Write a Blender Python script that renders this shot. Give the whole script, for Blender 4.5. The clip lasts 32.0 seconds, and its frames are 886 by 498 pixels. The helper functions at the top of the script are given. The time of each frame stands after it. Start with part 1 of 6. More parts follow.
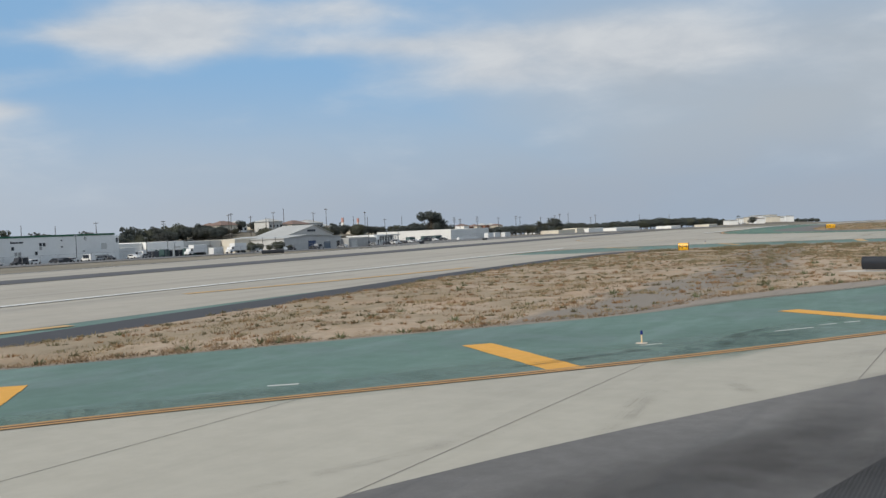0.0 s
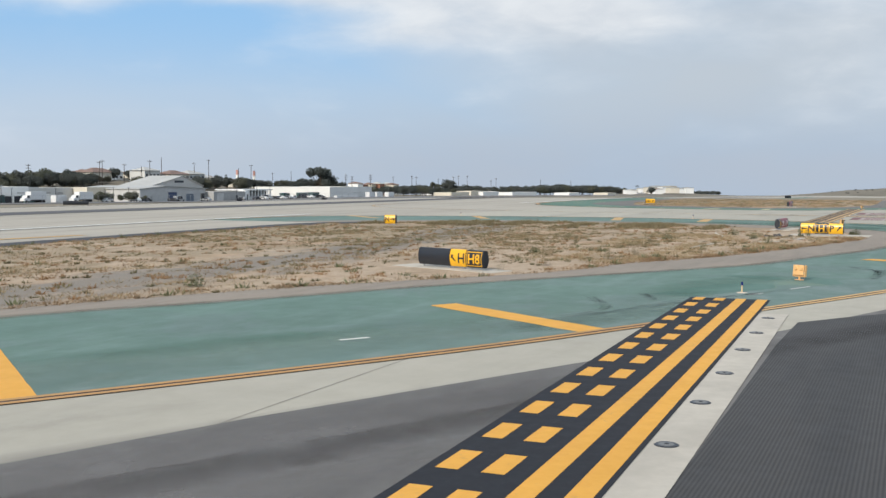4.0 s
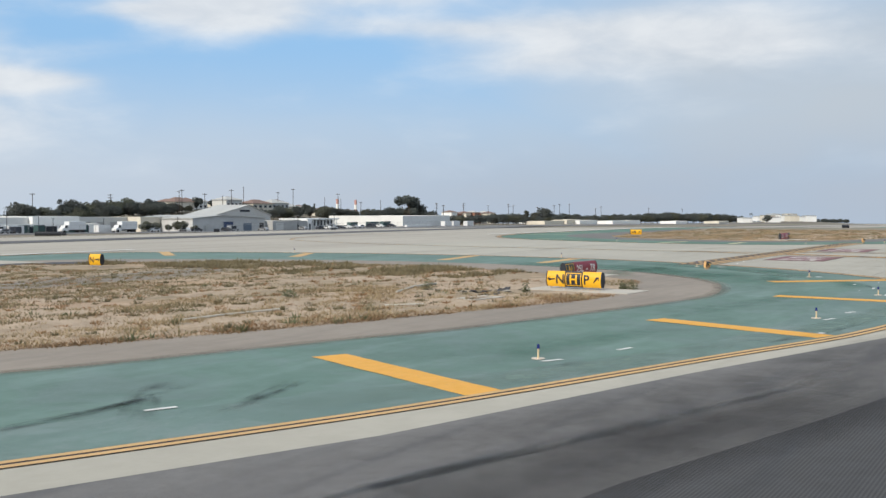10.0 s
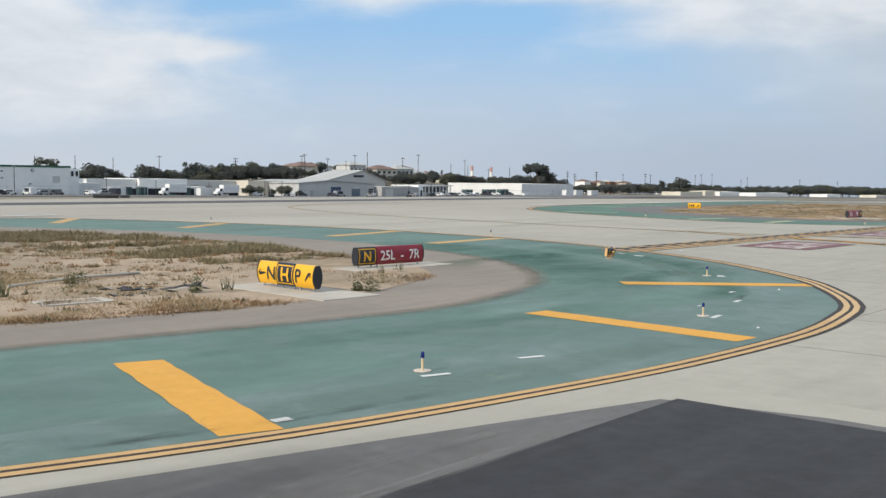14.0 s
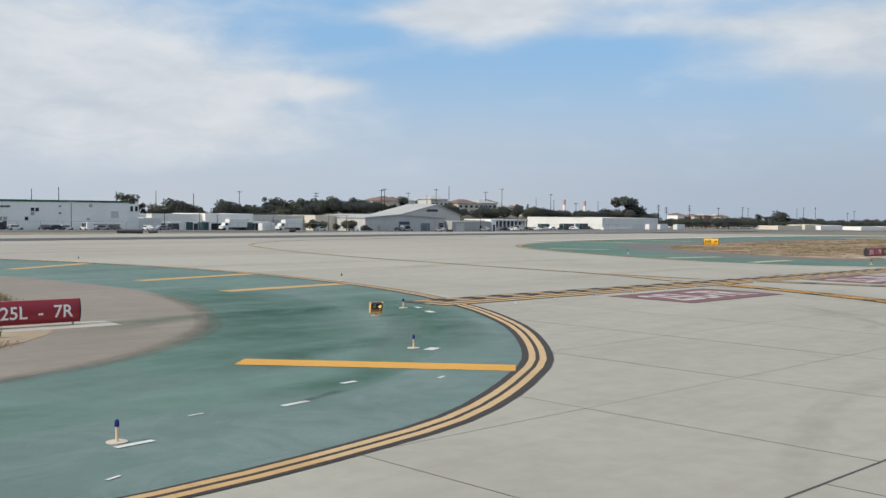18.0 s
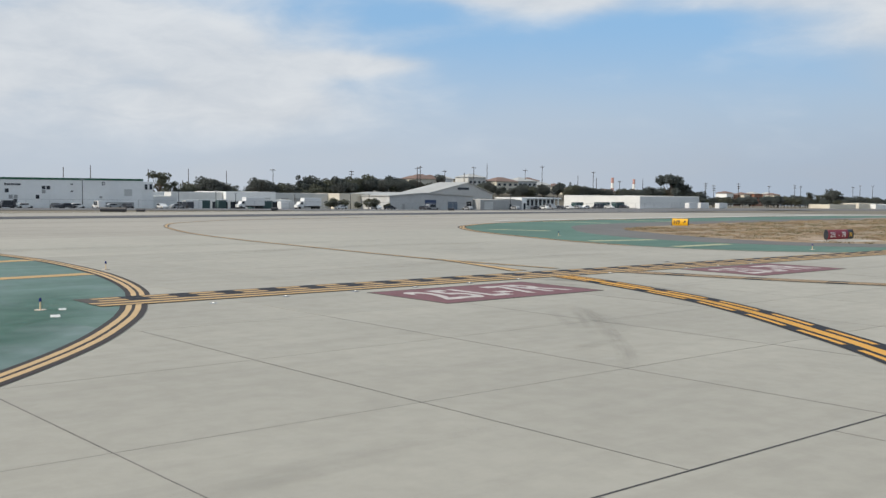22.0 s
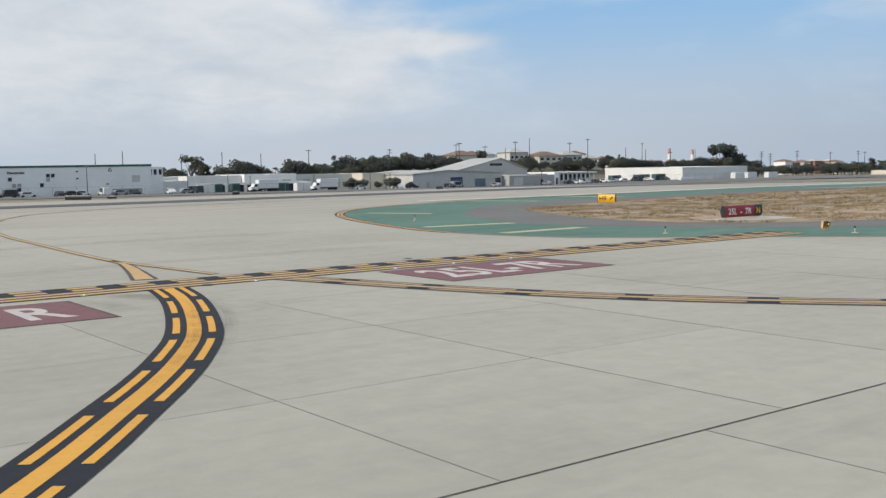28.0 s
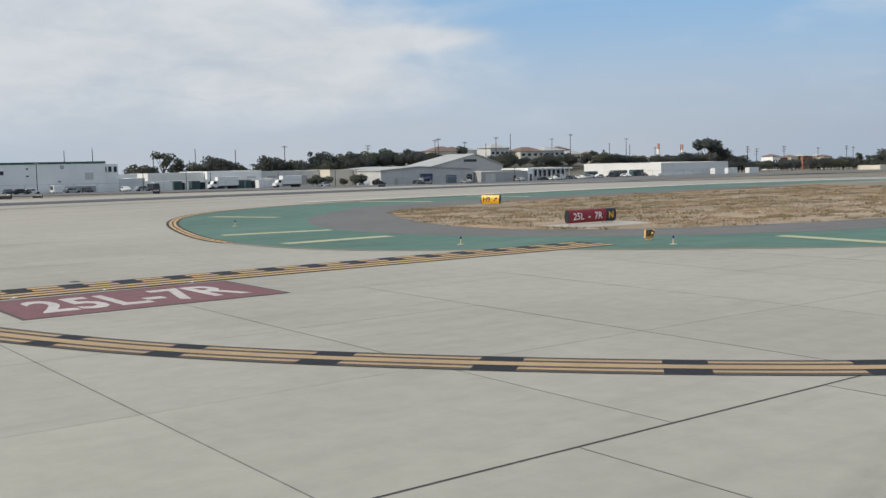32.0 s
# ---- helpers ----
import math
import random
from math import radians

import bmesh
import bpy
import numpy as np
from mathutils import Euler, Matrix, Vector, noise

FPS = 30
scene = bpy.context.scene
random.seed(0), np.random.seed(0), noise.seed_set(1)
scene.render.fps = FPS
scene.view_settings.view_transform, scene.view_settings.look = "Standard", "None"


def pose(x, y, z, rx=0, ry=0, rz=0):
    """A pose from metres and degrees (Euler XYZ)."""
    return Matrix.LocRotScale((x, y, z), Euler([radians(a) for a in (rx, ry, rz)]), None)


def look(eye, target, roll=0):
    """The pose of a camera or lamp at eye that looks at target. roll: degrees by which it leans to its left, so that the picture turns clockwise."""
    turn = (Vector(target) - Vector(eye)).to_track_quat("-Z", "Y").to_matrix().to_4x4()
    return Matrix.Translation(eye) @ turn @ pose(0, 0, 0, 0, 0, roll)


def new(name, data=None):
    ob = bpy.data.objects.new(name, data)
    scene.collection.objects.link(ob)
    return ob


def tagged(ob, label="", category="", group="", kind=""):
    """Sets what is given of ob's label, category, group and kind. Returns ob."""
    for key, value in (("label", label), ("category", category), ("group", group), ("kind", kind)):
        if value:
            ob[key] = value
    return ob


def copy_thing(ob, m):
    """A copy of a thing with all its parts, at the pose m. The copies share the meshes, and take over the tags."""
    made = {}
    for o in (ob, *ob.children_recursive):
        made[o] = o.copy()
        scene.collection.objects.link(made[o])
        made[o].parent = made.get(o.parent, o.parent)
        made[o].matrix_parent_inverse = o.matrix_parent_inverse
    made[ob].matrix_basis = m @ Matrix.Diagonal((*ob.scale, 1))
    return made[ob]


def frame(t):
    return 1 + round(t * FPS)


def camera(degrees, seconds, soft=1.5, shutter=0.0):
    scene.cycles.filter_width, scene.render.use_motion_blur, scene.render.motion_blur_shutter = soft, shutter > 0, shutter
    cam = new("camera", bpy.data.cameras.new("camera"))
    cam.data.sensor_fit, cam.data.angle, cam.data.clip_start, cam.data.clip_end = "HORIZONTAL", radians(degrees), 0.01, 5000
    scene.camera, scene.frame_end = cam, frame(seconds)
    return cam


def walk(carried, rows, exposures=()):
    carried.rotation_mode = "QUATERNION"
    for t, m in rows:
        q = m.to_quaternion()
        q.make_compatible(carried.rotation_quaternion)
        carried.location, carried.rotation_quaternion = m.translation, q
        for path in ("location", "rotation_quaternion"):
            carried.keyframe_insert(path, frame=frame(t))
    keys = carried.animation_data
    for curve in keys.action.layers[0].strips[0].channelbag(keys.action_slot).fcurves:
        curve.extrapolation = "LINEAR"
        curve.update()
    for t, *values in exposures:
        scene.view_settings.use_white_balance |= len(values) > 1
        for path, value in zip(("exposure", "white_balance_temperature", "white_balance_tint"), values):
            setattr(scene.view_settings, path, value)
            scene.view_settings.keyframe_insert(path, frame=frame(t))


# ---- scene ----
cam = camera(46.23, 32.0, 1.45)
PATH = [
    (0, pose(-56.86, 7.01, 3.45, 88.69, 2.40, -61.15)),
    (0.5, pose(-54.15, 5.55, 3.50, 88.83, 1.29, -61.74)),
    (1, pose(-51.44, 4.07, 3.52, 89.25, 0.64, -62.43)),
    (1.5, pose(-48.73, 2.59, 3.56, 90.00, 0.85, -62.78)),
    (2, pose(-46.02, 1.13, 3.56, 88.31, 1.30, -62.87)),
    (2.5, pose(-43.26, -0.29, 3.55, 86.91, 1.69, -63.15)),
    (3, pose(-40.60, -1.64, 3.53, 88.05, 0.71, -63.66)),
    (3.5, pose(-38.08, -3.03, 3.50, 88.19, 0.23, -64.13)),
    (4, pose(-35.69, -4.39, 3.50, 86.32, -0.09, -65.57)),
    (4.5, pose(-33.26, -5.76, 3.55, 86.58, 0.67, -66.03)),
    (6.5, pose(-23.04, -10.81, 3.56, 87.85, 0.70, -65.24)),
    (7, pose(-20.45, -12.05, 3.57, 87.94, 1.33, -64.14)),
    (7.5, pose(-17.95, -13.15, 3.57, 87.70, 0.75, -63.85)),
    (8, pose(-15.32, -14.24, 3.56, 87.57, 0.78, -62.83)),
    (8.5, pose(-12.59, -15.22, 3.54, 87.63, 0.38, -61.71)),
    (9, pose(-9.83, -16.15, 3.52, 87.76, 0.25, -60.75)),
    (9.5, pose(-7.16, -17.03, 3.51, 87.97, 0.48, -59.48)),
    (10, pose(-4.49, -17.87, 3.51, 87.89, 0.08, -58.44)),
    (10.5, pose(-1.80, -18.67, 3.51, 87.99, -0.02, -57.37)),
    (11, pose(0.92, -19.40, 3.51, 88.08, -0.40, -55.97)),
    (11.5, pose(3.66, -20.07, 3.51, 88.28, -1.81, -55.60)),
    (12, pose(6.33, -20.71, 3.51, 88.60, -2.39, -55.09)),
    (12.5, pose(8.95, -21.29, 3.49, 86.24, -0.35, -52.51)),
    (13, pose(11.51, -21.76, 3.47, 85.47, -0.64, -51.39)),
    (13.5, pose(14.04, -22.26, 3.48, 85.62, -1.10, -50.82)),
    (14, pose(16.49, -22.72, 3.48, 86.07, -0.79, -50.04)),
    (14.5, pose(18.87, -23.14, 3.47, 86.34, -0.70, -49.50)),
    (15, pose(21.21, -23.51, 3.48, 86.39, -0.68, -48.93)),
    (15.5, pose(23.54, -23.85, 3.48, 87.11, -1.54, -48.55)),
    (17.5, pose(31.92, -25.04, 3.55, 87.84, 0.42, -44.04)),
    (18, pose(33.89, -25.35, 3.55, 87.89, -0.61, -44.18)),
    (18.5, pose(35.82, -25.63, 3.55, 88.06, -0.22, -43.83)),
    (19, pose(37.75, -25.87, 3.55, 87.33, -0.36, -43.65)),
    (19.5, pose(39.64, -26.08, 3.56, 87.09, -0.21, -43.16)),
    (20, pose(41.53, -26.27, 3.57, 87.07, -0.69, -42.79)),
    (20.5, pose(43.43, -26.37, 3.55, 87.17, -0.47, -41.95)),
    (21, pose(45.23, -26.52, 3.50, 86.98, -0.63, -41.23)),
    (21.5, pose(46.88, -26.71, 3.49, 86.94, -0.83, -41.16)),
    (22, pose(48.49, -26.89, 3.55, 86.67, -0.60, -40.94)),
    (22.5, pose(50.02, -27.07, 3.56, 86.54, -1.38, -40.20)),
    (23, pose(51.60, -27.28, 3.59, 86.48, -1.30, -39.81)),
    (23.5, pose(53.29, -27.38, 3.61, 86.40, -0.47, -39.17)),
    (24, pose(55.01, -27.42, 3.60, 87.01, -0.09, -39.98)),
    (24.5, pose(56.73, -27.46, 3.59, 86.71, 0.89, -38.65)),
    (26.5, pose(63.16, -27.80, 3.60, 86.38, 1.27, -37.49)),
    (27, pose(64.71, -27.84, 3.58, 86.19, 0.70, -37.15)),
    (27.5, pose(66.36, -27.88, 3.59, 85.76, 0.91, -37.07)),
    (28, pose(68.00, -27.91, 3.57, 85.40, 1.00, -37.09)),
    (28.5, pose(69.65, -27.98, 3.57, 85.66, 1.26, -37.54)),
    (29, pose(71.25, -28.02, 3.58, 85.34, 1.13, -37.10)),
    (29.5, pose(72.86, -28.01, 3.59, 85.43, 1.26, -37.34)),
    (30, pose(74.51, -28.00, 3.60, 85.05, 1.55, -36.90)),
    (30.5, pose(76.10, -28.06, 3.60, 84.50, 2.09, -36.51)),
    (31, pose(77.46, -28.17, 3.58, 84.46, 2.08, -36.62)),
    (31.5, pose(78.98, -28.21, 3.58, 84.41, 1.68, -36.55)),
    (32, pose(80.63, -28.27, 3.58, 85.16, 1.14, -37.13)),
]
EXPOSURES = [(0, -0.22), (2, -0.12), (4, 0.13), (7, 0.17), (9, 0.13), (15, 0.08), (19, -0.05), (23, -0.05), (28, -0.02), (32, -0.12)]
walk(cam, PATH, EXPOSURES)

# ---- world, sun, exposure ----
SUN_FROM = Vector((-0.95, 0.18, 0.62)).normalized()
SUN_EL = math.asin(SUN_FROM.z)
SUN_AZ = math.atan2(SUN_FROM.x, SUN_FROM.y)


class Nodes:
    """Short writing for node trees."""

    def __init__(self, tree):
        self.t = tree
        tree.nodes.clear()

    def add(self, kind, **values):
        n = self.t.nodes.new(kind)
        for k, v in values.items():
            setattr(n, k, v)
        return n

    def put(self, socket, v):
        if hasattr(v, "is_linked"):
            self.t.links.new(v, socket)
        elif v is not None:
            socket.default_value = v

    def math(self, op, a, b=None, c=None, clamp=False):
        n = self.add("ShaderNodeMath", operation=op, use_clamp=clamp)
        for s, v in zip(n.inputs, (a, b, c)):
            self.put(s, v)
        return n.outputs[0]

    def mix(self, f, a, b, blend="MIX"):
        n = self.add("ShaderNodeMix", data_type="RGBA", blend_type=blend)
        self.put(n.inputs[0], f)
        for s, v in ((n.inputs[6], a), (n.inputs[7], b)):
            self.put(s, (*v, 1) if isinstance(v, tuple) and len(v) == 3 else v)
        return n.outputs[2]

    def noise(self, vec, scale, detail=4, rough=0.55, distort=0.0):
        n = self.add("ShaderNodeTexNoise")
        self.put(n.inputs["Vector"], vec)
        n.inputs["Scale"].default_value = scale
        n.inputs["Detail"].default_value = detail
        n.inputs["Roughness"].default_value = rough
        n.inputs["Distortion"].default_value = distort
        return n.outputs[0]

    def span(self, v, a, b, lo=0.0, hi=1.0):
        n = self.add("ShaderNodeMapRange", interpolation_type="SMOOTHSTEP")
        for s, x in zip(n.inputs, (v, a, b, lo, hi)):
            self.put(s, x)
        return n.outputs[0]

    def scaled(self, vec, s, turn=0.0):
        n = self.add("ShaderNodeMapping")
        self.put(n.inputs[0], vec)
        n.inputs["Rotation"].default_value = (0, 0, radians(turn))
        n.inputs["Scale"].default_value = s
        return n.outputs[0]


world = bpy.data.worlds.new("sky")
scene.world = world
world.use_nodes = True
W = Nodes(world.node_tree)
co = W.add("ShaderNodeTexCoord").outputs["Generated"]
sep = W.add("ShaderNodeSeparateXYZ")
W.put(sep.inputs[0], co)
sx, sy, sz = sep.outputs
az = W.math("MULTIPLY", W.math("ARCTAN2", sy, sx), 57.2958)
el = W.math("MULTIPLY", W.math("ARCSINE", sz), 57.2958)
flat = W.add("ShaderNodeCombineXYZ")
W.put(flat.inputs[0], W.math("MULTIPLY", az, 0.045))
W.put(flat.inputs[1], W.math("MULTIPLY", el, 0.12))
wisp = W.noise(flat.outputs[0], 2.4, 4, 0.45, 0.3)
wisp2 = W.noise(flat.outputs[0], 6.0, 5, 0.6, 0.3)


def bank(a0, e0, wa, we):
    """A soft bank of cloud round an azimuth and elevation."""
    p = W.math("POWER", W.math("DIVIDE", W.math("SUBTRACT", az, a0), wa * 1.2), 2.0)
    q = W.math("POWER", W.math("DIVIDE", W.math("SUBTRACT", el, e0), we * 1.25), 2.0)
    return W.math("EXPONENT", W.math("MULTIPLY", W.math("ADD", p, q), -1.0))


sky = W.add("ShaderNodeTexSky", sky_type="NISHITA", sun_disc=False)
sky.sun_elevation, sky.sun_rotation = SUN_EL, SUN_AZ
sky.air_density, sky.dust_density, sky.ozone_density = 1.0, 2.0, 1.5
cover = W.span(el, 14, 30, 0.0, 0.75)
for a0, e0, wa, we, k in ((71, 6.0, 10.5, 4.4, 1.05), (60.5, 5.4, 3.8, 2.0, 0.8), (54.6, 6.6, 2.8, 0.5, 0.9), (57, 4.4, 5, 1.4, 0.45), (82, 11, 16, 6, 0.7), (43.5, 10.8, 5.2, 1.25, 1.05), (47.5, 10.5, 2.6, 0.5, 0.6),
                          (36, 11.9, 7, 0.8, 0.7), (31.5, 9.9, 6, 0.55, 0.85), (21.5, 9.4, 5.6, 1.5, 1.0), (15, 8.9, 4, 1.0, 0.75), (26, 8.0, 4, 0.9, 0.5), (51.2, 6.8, 1.6, 0.35, 0.4), (41.5, 3.6, 4, 0.3, 0.3), (4, 8, 4, 4, 0.6)):
    cover = W.math("ADD", cover, W.math("MULTIPLY", bank(a0, e0, wa, we), k))
edge = W.math("ADD", W.math("MULTIPLY", W.math("SUBTRACT", wisp, 0.5), 1.9), W.math("MULTIPLY", W.math("SUBTRACT", wisp2, 0.5), 0.55))
cover = W.span(W.math("ADD", cover, edge), -0.05, 1.25)
clouds = W.mix(W.span(W.math("ADD", W.math("MULTIPLY", wisp2, 0.6), W.math("MULTIPLY", wisp, 0.4)), 0.28, 0.72), (6.0, 6.45, 7.0), (7.45, 7.75, 8.05))
blue = W.mix(0.8, sky.outputs[0], (2.95, 5.4, 8.5))
low = W.span(el, 0.3, 9.5, 0.96, 0.0)
right = W.math("MULTIPLY", W.span(az, 37, 16, 0.0, 0.88), W.span(el, 14, 8, 0.4, 1.0))
haze = W.math("MAXIMUM", low, right)
veil = W.math("MULTIPLY", haze, W.span(wisp, 0.25, 0.75, 1.0, 0.82))
low_tone = W.mix(W.span(az, 22, 55), (4.3, 4.85, 5.65), (5.5, 5.95, 6.55))
greyed = W.mix(W.span(el, 0.5, 6.0), low_tone, W.mix(W.span(az, 8, 50), (5.0, 5.4, 5.8), (5.9, 6.3, 6.75)))
tone = W.mix(W.math("MULTIPLY", cover, W.span(el, 0.2, 4.0, 0.1, 0.95)), W.mix(veil, blue, greyed), clouds)
bg = W.add("ShaderNodeBackground")
W.put(bg.inputs[0], tone)
bg.inputs[1].default_value = 0.1
W.put(W.add("ShaderNodeOutputWorld").inputs[0], bg.outputs[0])

sun = new("sun", bpy.data.lights.new("sun", "SUN"))
sun.data.energy, sun.data.angle, sun.data.color = 3.3, radians(2.5), (1.0, 0.92, 0.80)
sun.matrix_world = look(SUN_FROM * 100, (0, 0, 0))

# ---- materials ----


def material(name, base, second=None, fine=4.0, coarse=0.12, rough=0.85, metal=0.0, bump=0.0, amount=0.5, patchy=0.35,
             streak=None, streak_colour=(0.03, 0.03, 0.032), streak_amount=0.0, grooves=None, random_tint=0.0, worn=None, worn_amount=0.0, blotch=None):
    """A weathered surface: two scales of variation, stretched marks, grooves and wear."""
    m = bpy.data.materials.new(name)
    m.use_nodes = True
    N = Nodes(m.node_tree)
    pos = N.add("ShaderNodeNewGeometry").outputs["Position"]
    second = second or tuple(c * 0.72 for c in base)
    a = N.noise(pos, fine, 5, 0.65)
    b = N.noise(pos, coarse, 5, 0.6, 0.4)
    col = N.mix(N.math("MULTIPLY", N.span(a, 0.3, 0.7), amount), base, second)
    col = N.mix(N.math("MULTIPLY", N.span(b, 0.38, 0.68), patchy), col, tuple(c * 0.66 for c in second))
    if blotch:
        tone_, size_, much = blotch
        col = N.mix(N.math("MULTIPLY", N.span(N.noise(pos, size_, 6, 0.7, 0.8), 0.48, 0.62), much), col, tone_)
    if streak:
        turn, lx, ly = streak
        s = N.noise(N.scaled(pos, (1 / lx, 1 / ly, 1), turn), 1.0, 5, 0.6, 0.2)
        col = N.mix(N.math("MULTIPLY", N.span(s, 0.45, 0.75), streak_amount), col, streak_colour)
    if worn:
        s = N.math("MULTIPLY", N.span(N.noise(pos, 9.0, 6, 0.75), 0.56, 0.68), N.span(N.noise(pos, 0.35, 3), 0.35, 0.7))
        col = N.mix(N.math("MULTIPLY", s, worn_amount), col, worn)
    if random_tint:
        r = N.add("ShaderNodeObjectInfo").outputs["Random"]
        col = N.mix(N.math("MULTIPLY", r, random_tint), col, tuple(c * 0.55 for c in second))
    p = N.add("ShaderNodeBsdfPrincipled")
    N.put(p.inputs["Base Color"], col)
    p.inputs["Metallic"].default_value = metal
    N.put(p.inputs["Roughness"], N.span(a, 0.2, 0.8, rough - 0.08, min(rough + 0.08, 1)))
    if bump or grooves:
        h = N.math("MULTIPLY", N.noise(pos, fine * 8, 4, 0.7), 1.0)
        if grooves:
            turn, pitch = grooves
            w = N.add("ShaderNodeTexWave", wave_type="BANDS", bands_direction="X")
            N.put(w.inputs["Vector"], N.scaled(pos, (1, 1, 1), turn))
            w.inputs["Scale"].default_value = 0.314 / pitch
            N.put(p.inputs["Base Color"], N.mix(N.math("MULTIPLY", w.outputs[1], 0.75), col, tuple(c * 0.35 for c in base)))
            h = N.math("ADD", h, N.math("MULTIPLY", w.outputs[1], -0.5))
        bn = N.add("ShaderNodeBump")
        bn.inputs["Strength"].default_value = max(bump, 0.2)
        bn.inputs["Distance"].default_value = 0.02
        N.put(bn.inputs["Height"], h)
        N.put(p.inputs["Normal"], bn.outputs[0])
    N.put(N.add("ShaderNodeOutputMaterial").inputs[0], p.outputs[0])
    return m


def plain(name, base, rough=0.6, metal=0.0, emit=0.0, vary=0.18):
    """A painted or moulded surface with slight soiling."""
    m = bpy.data.materials.new(name)
    m.use_nodes = True
    N = Nodes(m.node_tree)
    pos = N.add("ShaderNodeTexCoord").outputs["Object"]
    a = N.noise(pos, 3.0, 5, 0.65)
    p = N.add("ShaderNodeBsdfPrincipled")
    N.put(p.inputs["Base Color"], N.mix(N.math("MULTIPLY", N.span(a, 0.35, 0.75), vary), base, tuple(c * 0.6 + 0.02 for c in base)))
    N.put(p.inputs["Roughness"], N.span(a, 0.3, 0.7, rough - 0.06, min(1.0, rough + 0.08)))
    p.inputs["Metallic"].default_value = metal
    if emit:
        p.inputs["Emission Color"].default_value = (*base, 1)
        p.inputs["Emission Strength"].default_value = emit
    N.put(N.add("ShaderNodeOutputMaterial").inputs[0], p.outputs[0])
    return m


CONCRETE = material("concrete", (0.436, 0.405, 0.335), (0.367, 0.34, 0.282), 1.2, 0.06, 0.85, bump=0.08, patchy=0.22,
                    streak=(0, 14, 0.9), streak_colour=(0.22, 0.2, 0.17), streak_amount=0.16)
SLAB = material("concrete_slab", (0.436, 0.405, 0.335), (0.372, 0.345, 0.288), 1.6, 0.09, 0.85, bump=0.1, patchy=0.3, amount=0.65,
                streak=(8, 9, 0.7), streak_colour=(0.22, 0.2, 0.17), streak_amount=0.18, random_tint=0.12)
RUNWAY = material("runway_concrete", (0.42, 0.38, 0.315), (0.36, 0.325, 0.27), 0.8, 0.03, 0.88, bump=0.05, patchy=0.25,
                  streak=(0, 60, 2.5), streak_colour=(0.16, 0.15, 0.145), streak_amount=0.4)
RUBBER = material("rubber_band", (0.085, 0.08, 0.08), (0.13, 0.122, 0.118), 0.6, 0.05, 0.8, patchy=0.3, streak=(0, 70, 1.2), streak_amount=0.7)
ASPHALT = material("worn_asphalt", (0.174, 0.163, 0.152), (0.130, 0.122, 0.114), 2.5, 0.11, 0.8, bump=0.1, patchy=0.45,
                   streak=(-26, 11, 0.8), streak_colour=(0.07, 0.068, 0.07), streak_amount=0.5, worn=(0.24, 0.235, 0.23), worn_amount=0.35)
GROOVED = material("grooved_asphalt", (0.064, 0.060, 0.058), (0.082, 0.077, 0.073), 2.0, 0.1, 0.8, bump=0.1, patchy=0.3,
                   streak=(-20, 9, 1.0), streak_amount=0.6, grooves=(90, 0.055))
TAR = material("dark_asphalt", (0.048, 0.046, 0.050), (0.07, 0.066, 0.068), 1.5, 0.1, 0.85, patchy=0.3)
NEW_ASPHALT = material("new_asphalt", (0.036, 0.035, 0.036), (0.026, 0.025, 0.026), 2.5, 0.09, 0.85, bump=0.1, patchy=0.3,
                       streak=(-8, 9, 0.9), streak_colour=(0.058, 0.057, 0.058), streak_amount=0.5)
SHOULDER = material("brown_asphalt", (0.288, 0.243, 0.198), (0.25, 0.211, 0.172), 2.0, 0.12, 0.9, bump=0.08, patchy=0.3,
                    streak=(-25, 6, 0.8), streak_colour=(0.15, 0.13, 0.11), streak_amount=0.4)
GREEN = material("green_paint", (0.120, 0.198, 0.160), (0.102, 0.172, 0.139), 1.2, 0.16, 0.75, bump=0.06, patchy=0.42,
                 streak=(-24, 7, 1.5), streak_colour=(0.185, 0.265, 0.235), streak_amount=0.6, worn=(0.24, 0.28, 0.245), worn_amount=0.6, amount=0.7, blotch=((0.135, 0.185, 0.172), 0.3, 0.6))
GREEN_LIGHT = material("faded_green_paint", (0.139, 0.208, 0.182), (0.121, 0.184, 0.161), 1.0, 0.15, 0.78, bump=0.06, patchy=0.4,
                       streak=(-18, 8, 0.8), streak_colour=(0.09, 0.15, 0.135), streak_amount=0.5, worn=(0.26, 0.28, 0.255), worn_amount=0.65, amount=0.7, blotch=((0.185, 0.235, 0.222), 0.35, 0.6))
GREEN_PATCH = material("patch_green_paint", (0.094, 0.176, 0.143), (0.082, 0.158, 0.127), 1.2, 0.3, 0.75, patchy=0.25, worn=(0.13, 0.2, 0.17), worn_amount=0.6)
GREEN_PALE = material("pale_green_paint", (0.150, 0.222, 0.172), (0.132, 0.198, 0.155), 1.2, 0.3, 0.78, patchy=0.25, worn=(0.12, 0.19, 0.155), worn_amount=0.6)
EDGE_YELLOW = material("edge_yellow_paint", (0.61, 0.375, 0.155), (0.51, 0.315, 0.13), 3.0, 0.5, 0.7, patchy=0.2, worn=(0.2, 0.16, 0.12), worn_amount=0.5)
JOINT = material("old_joint", (0.20, 0.185, 0.16), (0.28, 0.26, 0.225), 3.0, 0.4, 0.9)
YELLOW = material("yellow_paint", (0.74, 0.365, 0.045), (0.66, 0.325, 0.045), 3.0, 0.5, 0.7, patchy=0.15, worn=(0.22, 0.19, 0.15), worn_amount=0.5)
PALE_YELLOW = material("faded_yellow_paint", (0.58, 0.365, 0.15), (0.48, 0.31, 0.14), 3.0, 0.5, 0.75, patchy=0.2, worn=(0.3, 0.27, 0.22), worn_amount=0.6)
